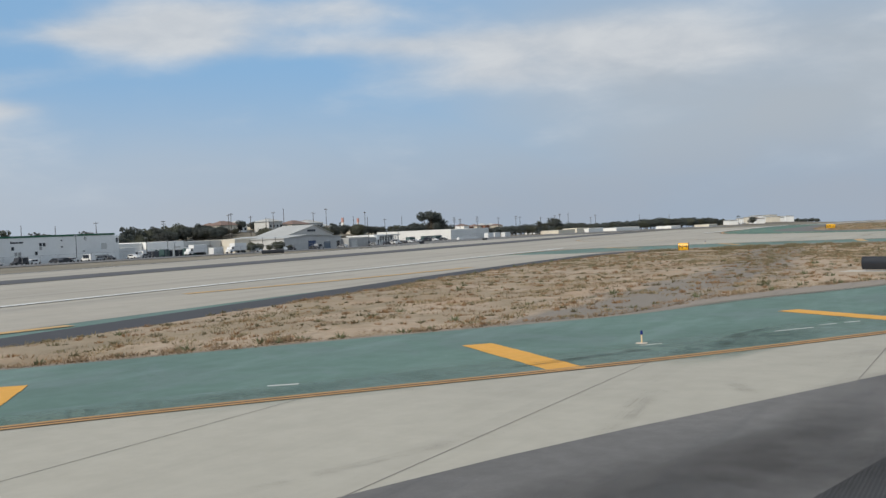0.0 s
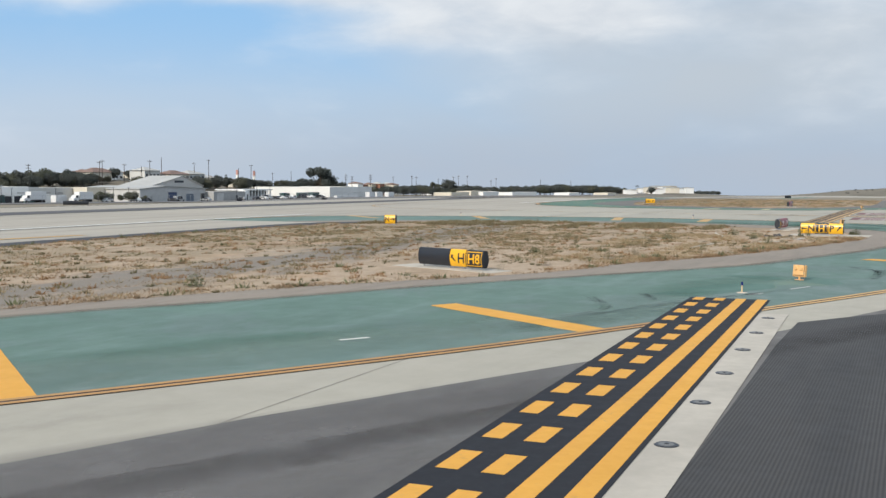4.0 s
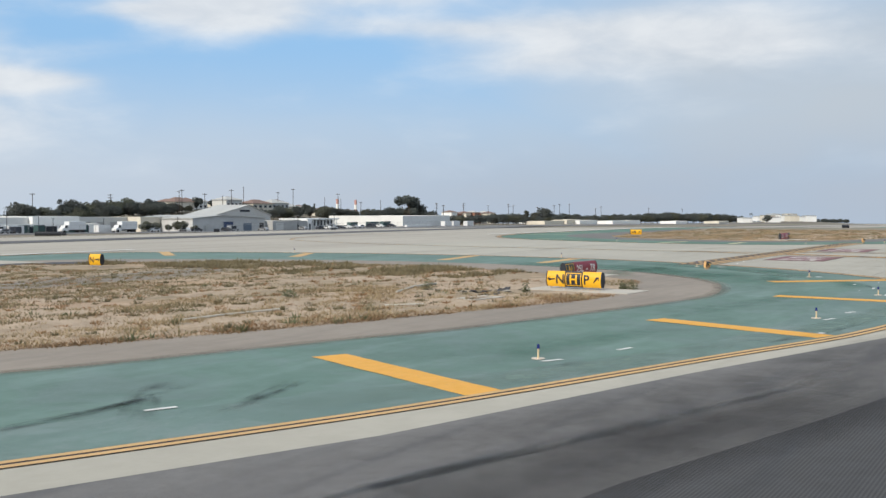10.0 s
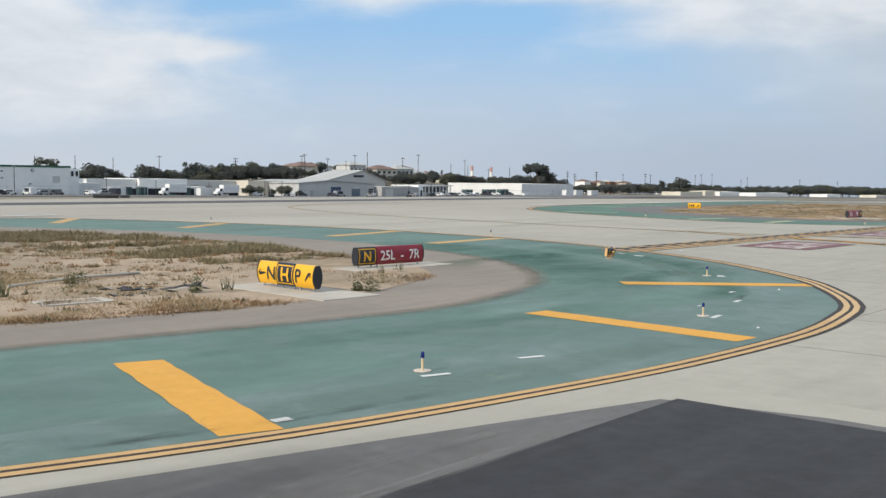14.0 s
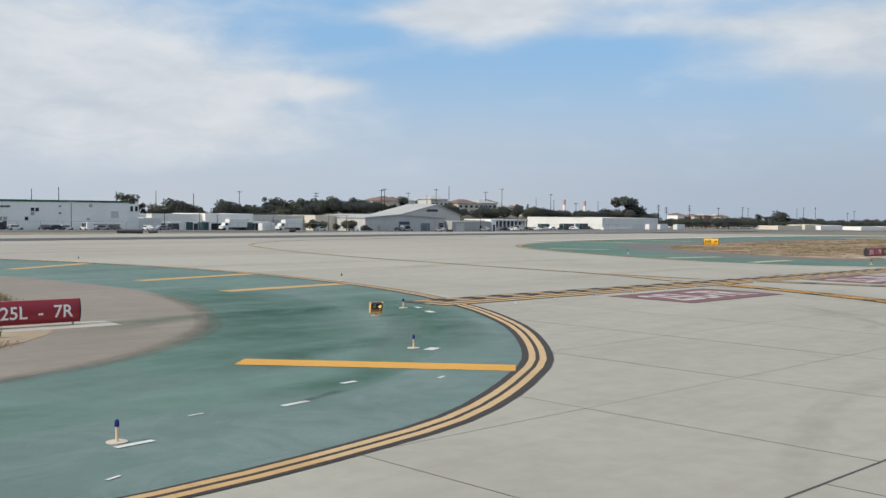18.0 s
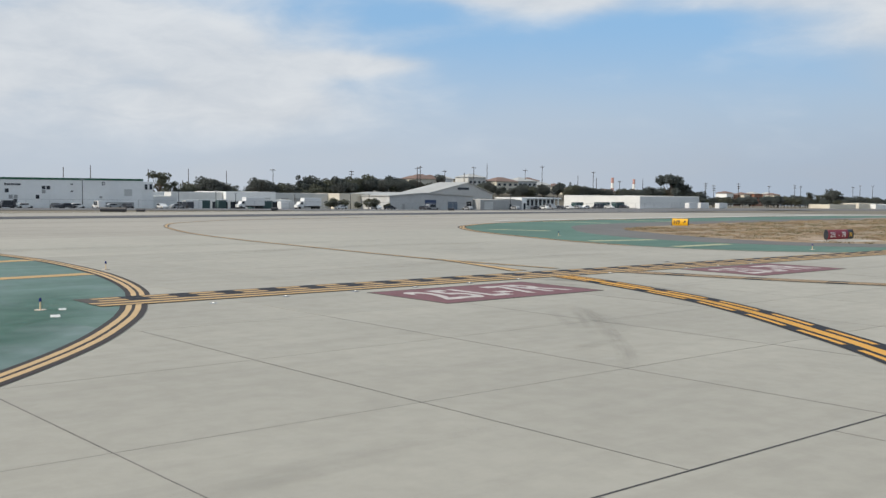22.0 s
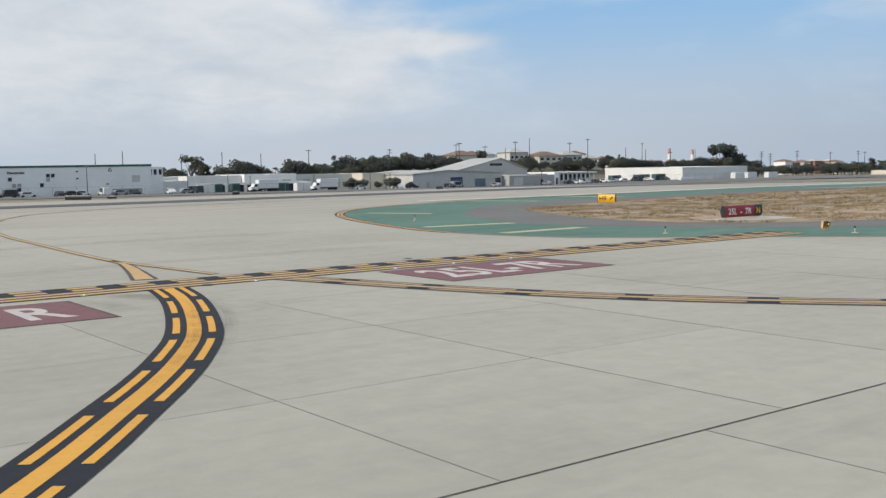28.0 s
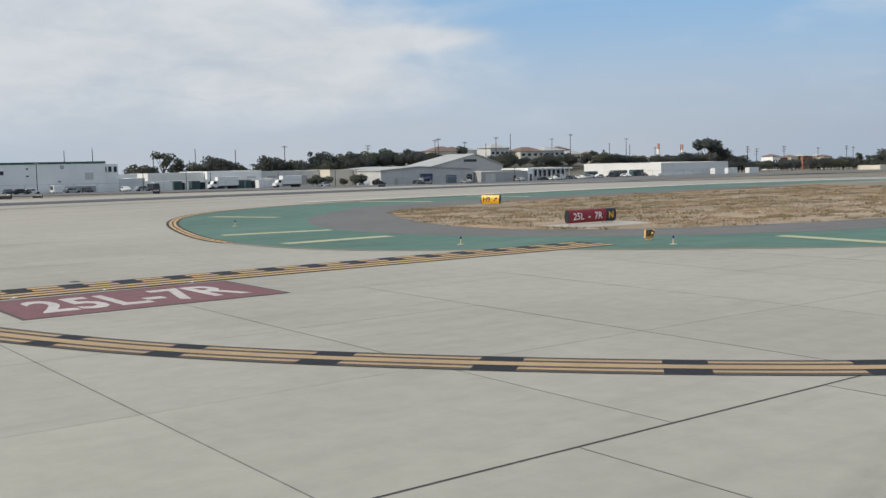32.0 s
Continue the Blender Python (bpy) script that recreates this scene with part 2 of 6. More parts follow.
DULL_YELLOW = material("dull_yellow_paint", (0.47, 0.315, 0.165), (0.39, 0.27, 0.15), 3.0, 0.5, 0.8, patchy=0.25, worn=(0.28, 0.24, 0.2), worn_amount=0.6)
GHOST_YELLOW = material("bleached_yellow_paint", (0.50, 0.48, 0.29), (0.42, 0.42, 0.27), 3.0, 0.5, 0.8, patchy=0.25, worn=(0.2, 0.26, 0.2), worn_amount=0.6)
GREEN_B = material("deep_weathered_green_paint", (0.092, 0.180, 0.130), (0.080, 0.158, 0.115), 0.8, 0.1, 0.78, bump=0.06, patchy=0.4,
                   streak=(-10, 9, 1.6), streak_colour=(0.15, 0.225, 0.18), streak_amount=0.5, worn=(0.22, 0.25, 0.21), worn_amount=0.5, amount=0.7)
WORN_BLACK = material("worn_black_paint", (0.075, 0.06, 0.05), (0.115, 0.09, 0.07), 3.0, 0.4, 0.8, patchy=0.3, worn=(0.26, 0.225, 0.18), worn_amount=0.6)
BLACK = material("black_paint", (0.008, 0.0085, 0.013), (0.014, 0.0145, 0.019), 3.0, 0.4, 0.85, patchy=0.2, worn=(0.06, 0.058, 0.058), worn_amount=0.35)
BROWN_BLACK = material("brown_black_paint", (0.036, 0.027, 0.024), (0.055, 0.042, 0.036), 3.0, 0.4, 0.85, patchy=0.3, worn=(0.16, 0.13, 0.11), worn_amount=0.45)
WHITE = material("white_paint", (0.72, 0.71, 0.67), (0.60, 0.59, 0.55), 3.0, 0.5, 0.7, patchy=0.2, worn=(0.36, 0.34, 0.30), worn_amount=0.5)
RED = material("red_paint", (0.205, 0.085, 0.087), (0.17, 0.074, 0.076), 3.0, 0.4, 0.75, patchy=0.25, worn=(0.28, 0.2, 0.18), worn_amount=0.5)
SEAL = material("joint_seal", (0.055, 0.052, 0.048), (0.09, 0.084, 0.078), 3.0, 0.4, 0.9)


def dirt_material():
    """Sand with brown grass patches, dark clods and a grey gravel track along the island."""
    m = bpy.data.materials.new("dry_dirt")
    m.use_nodes = True
    N = Nodes(m.node_tree)
    pos = N.add("ShaderNodeNewGeometry").outputs["Position"]
    sp = N.add("ShaderNodeSeparateXYZ")
    N.put(sp.inputs[0], pos)
    fine = N.noise(pos, 5.0, 6, 0.7)
    mid = N.noise(pos, 1.3, 5, 0.65)
    col = N.mix(N.span(mid, 0.35, 0.7), (0.47, 0.36, 0.255), (0.385, 0.29, 0.20))
    col = N.mix(N.math("MULTIPLY", N.span(N.noise(pos, 0.11, 4, 0.6, 0.5), 0.5, 0.66), 0.55), col, (0.43, 0.275, 0.165))
    long_ = N.noise(N.scaled(pos, (0.13, 0.36, 1)), 1.0, 6, 0.7, 0.5)
    col = N.mix(N.math("MULTIPLY", N.span(long_, 0.5, 0.64), 0.45), col, (0.20, 0.15, 0.09))
    far = N.math("ADD", N.noise(pos, 0.2, 4, 0.6), N.math("ADD", N.span(sp.outputs[1], 8, 34, -0.05, 0.12), N.span(sp.outputs[0], 8, 36, 0.0, 0.09)))
    col = N.mix(N.math("MULTIPLY", N.span(far, 0.52, 0.66), 0.45), col, (0.205, 0.165, 0.09))
    line = N.math("ADD", 20.6, N.math("MULTIPLY", N.math("MAXIMUM", N.math("SUBTRACT", sp.outputs[0], 4.0), 0.0), 0.16))
    off = N.math("ABSOLUTE", N.math("SUBTRACT", sp.outputs[1], line))
    off = N.math("ADD", off, N.math("MULTIPLY", N.math("SUBTRACT", N.noise(N.scaled(pos, (0.15, 0.5, 1)), 1.0, 4, 0.6), 0.5), 7.0))
    col = N.mix(N.math("MULTIPLY", N.span(off, 3.4, 1.2), 0.9), col, (0.215, 0.192, 0.165))
    col = N.mix(N.math("MULTIPLY", N.span(N.noise(pos, 2.6, 5, 0.75), 0.6, 0.7), 0.3), col, (0.17, 0.13, 0.08))
    col = N.mix(N.math("MULTIPLY", N.span(fine, 0.35, 0.75), 0.35), col, (0.20, 0.15, 0.10))
    p = N.add("ShaderNodeBsdfPrincipled")
    N.put(p.inputs["Base Color"], col)
    p.inputs["Roughness"].default_value = 0.95
    bn = N.add("ShaderNodeBump")
    bn.inputs["Strength"].default_value = 0.7
    bn.inputs["Distance"].default_value = 0.06
    N.put(bn.inputs["Height"], N.math("ADD", N.noise(pos, 6.0, 5, 0.7), mid))
    N.put(p.inputs["Normal"], bn.outputs[0])
    N.put(N.add("ShaderNodeOutputMaterial").inputs[0], p.outputs[0])
    return m


DIRT = dirt_material()
FIELD = material("dry_field", (0.27, 0.225, 0.165), (0.20, 0.175, 0.12), 0.5, 0.02, 0.95, bump=0.3, patchy=0.5, amount=0.7)
ROADM = material("perimeter_road", (0.17, 0.16, 0.15), (0.14, 0.135, 0.128), 0.5, 0.03, 0.9, patchy=0.3)
SHOULDER_D = material("grey_asphalt", (0.175, 0.162, 0.148), (0.145, 0.135, 0.124), 2.0, 0.12, 0.9, bump=0.08, patchy=0.3,
                      streak=(-25, 6, 0.8), streak_colour=(0.11, 0.1, 0.09), streak_amount=0.4)
PAD = material("sign_pad_concrete", (0.51, 0.465, 0.395), (0.43, 0.39, 0.33), 3.0, 0.5, 0.85, bump=0.1)


def smear(name, base, strength, thin=6.0, soft=0.0):
    """Thin streaky marks left by tyres, fading to their edges and ends."""
    m = bpy.data.materials.new(name)
    m.use_nodes = True
    N = Nodes(m.node_tree)
    mark = N.add("ShaderNodeSeparateXYZ")
    N.put(mark.inputs[0], N.add("ShaderNodeUVMap", uv_map="mark").outputs[0])
    ends = N.add("ShaderNodeSeparateXYZ")
    N.put(ends.inputs[0], N.add("ShaderNodeUVMap", uv_map="ends").outputs[0])
    u, v = mark.outputs[0], mark.outputs[1]
    pos = N.add("ShaderNodeNewGeometry").outputs["Position"]
    side = N.math("MULTIPLY", N.math("MULTIPLY", v, N.math("SUBTRACT", 1.0, v)), 4.0)
    tip = N.math("MULTIPLY", N.span(ends.outputs[0], 0.0, 0.35), N.span(ends.outputs[0], 1.0, 0.65))
    flat_ = N.add("ShaderNodeCombineXYZ")
    N.put(flat_.inputs[0], N.math("MULTIPLY", u, 0.45))
    N.put(flat_.inputs[1], N.math("MULTIPLY", v, thin))
    k = N.math("MULTIPLY", N.span(N.noise(flat_.outputs[0], 1.0, 4, 0.6), 0.28 - soft, 0.72), N.span(N.noise(pos, 1.1 - soft, 4, 0.65), 0.3 - soft, 0.68))
    k = N.math("MULTIPLY", k, N.math("MULTIPLY", side, tip))
    d = N.add("ShaderNodeBsdfDiffuse")
    d.inputs[0].default_value = (*base, 1)
    x = N.add("ShaderNodeMixShader")
    N.put(x.inputs[0], N.math("MULTIPLY", k, strength))
    N.put(x.inputs[1], N.add("ShaderNodeBsdfTransparent").outputs[0])
    N.put(x.inputs[2], d.outputs[0])
    N.put(N.add("ShaderNodeOutputMaterial").inputs[0], x.outputs[0])
    return m


SKID = smear("tyre_smear", (0.05, 0.052, 0.053), 0.8, 2.5)
STAIN = smear("grey_stain", (0.22, 0.212, 0.195), 0.15, 2.0, 0.15)
RUBBED = smear("rubber_lines", (0.09, 0.088, 0.085), 0.3, 12.0)
SCRUB_MARK = smear("tyre_scrub", (0.19, 0.18, 0.16), 0.24, 5.0, 0.1)
PALE = smear("pale_scuff", (0.30, 0.29, 0.275), 0.75)
DUSK = smear("asphalt_streak", (0.075, 0.072, 0.073), 0.35, 1.5, 0.25)
WASH = smear("washed_paint", (0.070, 0.160, 0.115), 0.3, 0.8, 0.25)
FRESH = smear("deep_green_paint", (0.066, 0.160, 0.112), 0.5, 0.8, 0.25)
SCUFF = smear("pale_asphalt_wear", (0.215, 0.208, 0.205), 0.75, 1.0, 0.4)
FADED_WHITE = material("faded_white_paint", (0.60, 0.545, 0.50), (0.48, 0.42, 0.39), 3.0, 0.5, 0.75, patchy=0.3, worn=(0.30, 0.22, 0.20), worn_amount=0.75)
BLEACH = smear("bleached_paint", (0.22, 0.295, 0.26), 0.8, 1.2, 0.2)
DUST = smear("dusty_edge", (0.26, 0.235, 0.195), 0.6, 1.5, 0.3)
SOOT = smear("asphalt_margin", (0.066, 0.063, 0.064), 0.36, 1.0, 0.5)

# ---- helpers for meshes ----
CX, CY = 40.0, 0.0


def gz(x, y):
    """Height of the land: level round the taxiways, falling away beyond the runway."""
    r = math.hypot(x - CX, y - CY)
    u = min(1.0, max(0.0, (y - 92) / 68))
    far = -1.25 * u * u * (3 - 2 * u) * min(1.0, max(0.0, (415 - x) / 110))
    if r < 150:
        return far
    if r < 400:
        return far + (-0.0150 * (r - 170) if r > 190 else -0.0150 * (r - 150) ** 2 / 80)
    if r < 1000:
        return far - 3.45 - 0.0094 * (r - 400)
    return far - 9.09 - 0.0125 * (r - 1000)


def finish(name, me, mat, parent=None, label=""):
    ob = new(name, me)
    if mat:
        me.materials.append(mat)
    if parent:
        ob.parent = parent
    if label:
        ob["label"] = label
    return ob


def part(name, bm, mat, parent=None, label="", smooth=False):
    """Links a bmesh as one mesh object under a thing or a part."""
    me = bpy.data.meshes.new(name)
    bmesh.ops.recalc_face_normals(bm, faces=bm.faces)
    for f in bm.faces:
        f.smooth = smooth
    bm.to_mesh(me)
    bm.free()
    return finish(name, me, mat, parent, label)


def raw(name, verts, faces, mat, parent=None, label=""):
    me = bpy.data.meshes.new(name)
    me.from_pydata(verts, [], faces)
    me.update()
    return finish(name, me, mat, parent, label)


def thing(name, label, category, m=None, group="", kind=""):
    ob = new(name)
    ob.empty_display_size = 0.2
    if m is not None:
        ob.matrix_basis = m
    return tagged(ob, label, category, group, kind)


def box(bm, x0, x1, y0, y1, z0, z1, bevel=0.0, m=None):
    r = bmesh.ops.create_cube(bm, size=1)["verts"]
    t = Matrix.Translation(((x0 + x1) / 2, (y0 + y1) / 2, (z0 + z1) / 2)) @ Matrix.Diagonal((x1 - x0, y1 - y0, z1 - z0, 1))
    bmesh.ops.transform(bm, matrix=(m or Matrix()) @ t, verts=r)
    if bevel:
        es = {e for v in r for e in v.link_edges}
        bmesh.ops.bevel(bm, geom=list(es), offset=bevel, segments=1, affect="EDGES")
    return bm


def cyl(bm, a, b, r0, r1=None, n=10, caps=True):
    a, b = Vector(a), Vector(b)
    d = b - a
    m = Matrix.Translation((a + b) / 2) @ d.to_track_quat("Z", "Y").to_matrix().to_4x4()
    bmesh.ops.create_cone(bm, cap_ends=caps, segments=n, radius1=r0, radius2=r0 if r1 is None else r1, depth=d.length, matrix=m)
    return bm


def B():
    return bmesh.new()


def curve(pts, step=1.0):
    """A smooth line through plan points."""
    P = [Vector((*p, 0)) for p in pts]
    P = [2 * P[0] - P[1]] + P + [2 * P[-1] - P[-2]]
    out = []
    for i in range(1, len(P) - 2):
        p0, p1, p2, p3 = P[i - 1:i + 3]
        n = max(2, int((p2 - p1).length / step))
        for k in range(n):
            t = k / n
            out.append(0.5 * (2 * p1 + (p2 - p0) * t + (2 * p0 - 5 * p1 + 4 * p2 - p3) * t * t + (3 * p1 - p0 - 3 * p2 + p3) * t ** 3))
    out.append(P[-2])
    return [(v.x, v.y) for v in out]


def offset(line, d):
    """The line moved d metres to its left."""
    out = []
    for i, p in enumerate(line):
        a, b = line[max(i - 1, 0)], line[min(i + 1, len(line) - 1)]
        v = Vector((b[0] - a[0], b[1] - a[1])).normalized()
        out.append((p[0] - v.y * d, p[1] + v.x * d))
    return out


def ribbon(name, line, d0, d1, z, mat, parent=None, label=""):
    """A painted band between two offsets of a line."""
    a, b = offset(line, d0), offset(line, d1)
    v = [(x, y, z + gz(x, y)) for x, y in a] + [(x, y, z + gz(x, y)) for x, y in b]
    n = len(line)
    return raw(name, v, [(i + n, i, i + 1, i + n + 1)[::-1] for i in range(n - 1)], mat, parent, label)


def walk_line(line, step):
    """The line cut again at even steps."""
    d = [0.0]
    for a, b in zip(line, line[1:]):
        d.append(d[-1] + math.dist(a, b))
    s = np.arange(0, d[-1], step)
    return list(zip(np.interp(s, d, [p[0] for p in line]), np.interp(s, d, [p[1] for p in line])))


def dashes(name, line, d0, d1, z, mat, parent, on, off, start=0.0):
    """Broken line: pieces of a length with gaps between, along a line."""
    d = [0.0]
    for p, q in zip(line, line[1:]):
        d.append(d[-1] + math.dist(p, q))
    px, py = [p[0] for p in line], [p[1] for p in line]
    s = start
    while s < d[-1]:
        ts = np.linspace(max(s, 0.0), min(s + on, d[-1]), 2 + int(on / 0.3))
        if ts[-1] - ts[0] > 0.1:
            ribbon(name, list(zip(np.interp(ts, d, px), np.interp(ts, d, py))), d0, d1, z, mat, parent)
        s += on + off


def sheet(name, pts, z, mat, label, category, drop=0.04, kind="structure"):
    """A level piece of paving with a real edge."""
    bm = B()
    vs = [bm.verts.new((x, y, z)) for x, y in pts]
    f = bm.faces.new(vs)
    if drop:
        low = [bm.verts.new((x, y, z - drop)) for x, y in pts]
        for i in range(len(vs)):
            j = (i + 1) % len(vs)
            bm.faces.new((vs[i], low[i], low[j], vs[j]))
    bmesh.ops.triangulate(bm, faces=[f])
    return tagged(part(name, bm, mat), label, category, kind=kind)


def lane(name, x0, x1, y0, y1, z, mat, label, category, sx_=12.0, sy_=12.0):
    """A long piece of paving that follows the land."""
    nx, ny = max(1, int((x1 - x0) / sx_)), max(1, int((y1 - y0) / sy_))
    v = [(x, y, gz(x, y) + z) for y in np.linspace(y0, y1, ny + 1) for x in np.linspace(x0, x1, nx + 1)]
    f = [(j * (nx + 1) + i, j * (nx + 1) + i + 1, (j + 1) * (nx + 1) + i + 1, (j + 1) * (nx + 1) + i) for j in range(ny) for i in range(nx)]
    return tagged(raw(name, v, f, mat), label, category, kind="structure")


def inside(pts, x, y):
    hit = False
    for (x0, y0), (x1, y1) in zip(pts, pts[1:] + pts[:1]):
        if (y0 > y) != (y1 > y) and x < (x1 - x0) * (y - y0) / (y1 - y0) + x0:
            hit = not hit
    return hit


# ---- the land ----
rings = [0, 60, 85, 92, 100, 107, 114, 121, 128, 135, 142, 150, 160, 170, 180, 190, 210, 240, 280, 330, 400, 500, 650, 850, 1100, 1500, 2100, 3000, 4600]
SEG = 160
verts, faces = [], []
for r in rings:
    for k in range(SEG):
        a = 2 * math.pi * k / SEG
        x, y = CX + r * math.cos(a), CY + r * math.sin(a)
        verts.append((x, y, gz(x, y) - 0.07))
for i in range(len(rings) - 1):
    for k in range(SEG):
        j = (k + 1) % SEG
        faces.append((i * SEG + k, (i + 1) * SEG + k, (i + 1) * SEG + j, i * SEG + j))
tagged(raw("ground", verts, faces, FIELD), "dry brown airfield land reaching the horizon", "ground", kind="structure")

# runway and the paving round it
lane("runway", -160, 1400, 41.9, 116, 0.0, RUNWAY, "pale concrete runway with dark tyre rubber along it", "runway")
lane("runway_shoulder", -160, 1400, 116, 128, 0.0, TAR, "dark asphalt shoulder along the runway", "shoulder")
lane("service_road", -160, 1400, 196, 262, 0.05, ROADM, "grey asphalt perimeter road before the buildings", "road")
lane("tyre_rubber", -160, 1400, 81, 89, 0.03, RUBBER, "dark tyre rubber on the runway", "tyre marks")
X0, Y0, DX, DY, NX, NY = 32.84, -40.62, 5.32, 5.37, 17, 12
X1, Y1 = X0 + NX * DX, Y0 + NY * DY
lane("apron_west", -160, X0, -90, 41.9, 0.0, CONCRETE, "pale worn concrete beside the taxiway", "pavement")
lane("apron_east", X1, 900, -90, 41.9, 0.0, CONCRETE, "pale concrete taxiway paving", "pavement")
lane("apron_south", X0, X1, -90, Y0, 0.0, CONCRETE, "pale concrete taxiway paving", "pavement")
lane("apron_north", X0, X1, Y1, 41.9, 0.0, CONCRETE, "pale concrete between taxiway and runway", "pavement")
bed = lane("taxiway", X0, X1, Y0, Y1, -0.010, SEAL, "pale concrete taxiway of square slabs with sealed joints", "taxiway")

# the two islands between taxiway and runway
EDGE_A = curve([(-59.4, 34.2), (-43.9, 23.6), (-33.1, 15.0), (-23.85, 8.75), (-16.2, 4.3), (-10.65, 1.6), (-5.45, -0.9), (0.1, -3.4), (7.4, -6.45),
                (12.4, -8.25), (20.2, -10.6), (25.75, -12.3), (31.4, -13.35), (35.5, -13.8), (40.3, -13.9), (43.9, -13.45), (46.3, -12.9), (48.6, -11.85), (50.9, -10.5),
                (52.8, -9.2), (55.3, -6.85), (57.9, -3.9), (60.4, -0.2), (61.7, 2.3), (63.3, 5.6), (64.7, 10.3), (65.6, 15.5), (66.0, 22.6), (65.2, 31), (63.2, 39),
                (60.2, 46.5), (56.2, 51.8), (49.6, 54.3), (40, 55.2)])
GREY_A = curve([(-37.59, 31), (-29.71, 25.2), (-21.79, 19.2), (-15.47, 16.7), (-10.75, 13.9), (-3.55, 10.1), (6.1, 4.1), (10.59, 1.6), (18.4, -0.9), (22, -2.2),
                (26.82, -3.2), (33.95, -4.6), (38.04, -4.9), (42.31, -4), (45.66, -2.6), (49.47, 0.6), (52.22, 4.7), (54.05, 9.3), (55.5, 15), (55.5, 20),
                (55.01, 25.5), (53.19, 32), (49.66, 39), (46.05, 44), (40.07, 46.5), (29.88, 43.6), (10.1, 42.6), (-19.79, 40.2), (-44.49, 36.5)])
DIRT_A = curve([(-41.54, 35.5), (-37.4, 31.3), (-29.71, 25.6), (-21.79, 19.8), (-17.78, 18.6), (-14.76, 18.2), (-6.61, 14.4), (2.6, 8.6), (8.6, 6.9), (13.9, 4.3),
                (22, 1.6), (29.17, -0.3), (33.55, -1.3), (38.04, -1.2), (41.6, -0.2), (44.91, 1.6), (47.19, 4.8), (48.13, 9), (49.27, 15), (50.04, 20),
                (49.37, 27), (46.52, 33.5), (42.11, 38), (34.67, 40.2), (22.95, 40.6), (7.1, 40), (-17.78, 37.5)])
EDGE_B = curve([(184.01, 55.6), (156.18, 55.3), (139.28, 54.6), (129.95, 53), (121.66, 50.5), (114.86, 46.5), (110.77, 42), (107.71, 37), (104.7, 29.6), (101.95, 19.5),
                (101.75, 13.2), (102.75, 8.9), (104.4, 6.4), (106.6, 4.2), (109, 1.5), (112.3, -2.1), (116.6, -6.0), (121.5, -9.4), (128, -12.2), (137.5, -13.5), (156.18, -13.9), (184.01, -13.9)])
GREY_B = curve([(184.01, 46), (146.24, 46), (134.18, 45), (125.72, 42.2), (119.24, 36.5), (114.37, 31), (110.96, 24), (109.79, 17.5), (111.15, 11), (113.89, 6.5),
                (118.75, 2), (126.78, -1.5), (141.27, -3), (184.01, -3.2)])
DIRT_B = curve([(184.01, 40), (156.18, 40), (137.29, 38.5), (128.89, 36.5), (123.21, 33.8), (119.14, 27.5), (116.13, 20), (115.54, 13.8), (117.3, 9.5), (121.66, 6),
                (131.01, 3), (146.24, 1.5), (184.01, 1.5)])
sheet("green_island_a", EDGE_A + [(30, 54), (-60, 50)], 0.004, GREEN, "weathered green painted paving inside the taxiway edge", "painted paving")
band = [p for p in EDGE_A if -43.5 < p[0] < 59.5 and p[1] < 24]
seam = curve([(-43, 25.2), (-34, 18.4), (-24, 11.6), (-12, 5.3), (0, 0.2), (7, -3.6), (14, -6.6), (20, -8.9), (25, -9.85), (30, -9.95), (36, -9.7), (41, -9.4), (45, -9.3), (48.6, -8.76), (52, -6.5), (56, -2.4), (58.8, 1.0)])
inner = walk_line(offset(band, 0.26), 0.5)
outer = walk_line(seam, 0.5)
na, nb = len(inner), len(outer)
bv, bf = [], []
for k in range(240):
    pa, pb = inner[int(k * (na - 1) / 239)], outer[int(k * (nb - 1) / 239)]
    bv += [(*pa, 0.008), (*pb, 0.008)]
    if k:
        bf.append((2 * k - 2, 2 * k, 2 * k + 1, 2 * k - 1))
tagged(raw("faded_band", bv, bf, GREEN_LIGHT), "faded blue-green paint along the taxiway edge", "painted paving", kind="structure")
for nm, pts, mat, lab in (("paint_patch", [(3.96, 2.02), (4.67, 1.96), (4.5, 0.44), (3.53, -0.13), (2.93, 0.31)], GREEN_PATCH, "angular patch of darker green paint"),
                          ("paint_patch", [(2.81, -0.58), (4.02, -0.31), (5.2, -0.9), (4.0, -1.9), (2.59, -2.26), (2.04, -1.8)], GREEN_PATCH, "angular patch of darker green paint"),
                          ("paint_patch", [(-3.4, 3.1), (0.81, 1.69), (1.29, 1.07), (1.2, -0.1), (0.21, -0.27), (-0.51, 0.03), (-3.6, 1.7)], GREEN_PATCH, "angular patch of darker green paint"),
                          ("paint_patch", [(1.25, -0.2), (2.56, -0.06), (2.91, -0.41), (1.93, -1.9), (1.44, -1.24)], GREEN_PALE, "angular patch of pale yellow-green paint")):
    turn = sum(a[0] * b[1] - b[0] * a[1] for a, b in zip(pts, pts[1:] + pts[:1]))
    sheet(nm, pts if turn > 0 else pts[::-1], 0.0095, mat, lab, "paint patch", 0)
tagged(ribbon("paint_seam", curve([(-2.6, -0.1), (0.21, -0.27), (1.29, -0.08), (2.7, 0.01)]), -0.025, 0.025, 0.0122, GREEN_PALE), "pale seam between two coats of green paint", "paint seam", kind="structure")
sheet("shoulder_a", GREY_A, 0.009, SHOULDER, "brown grey asphalt shoulder round the dirt", "shoulder")
sheet("green_island_b", EDGE_B, 0.004, GREEN_B, "weathered green painted paving round the far island", "painted paving")
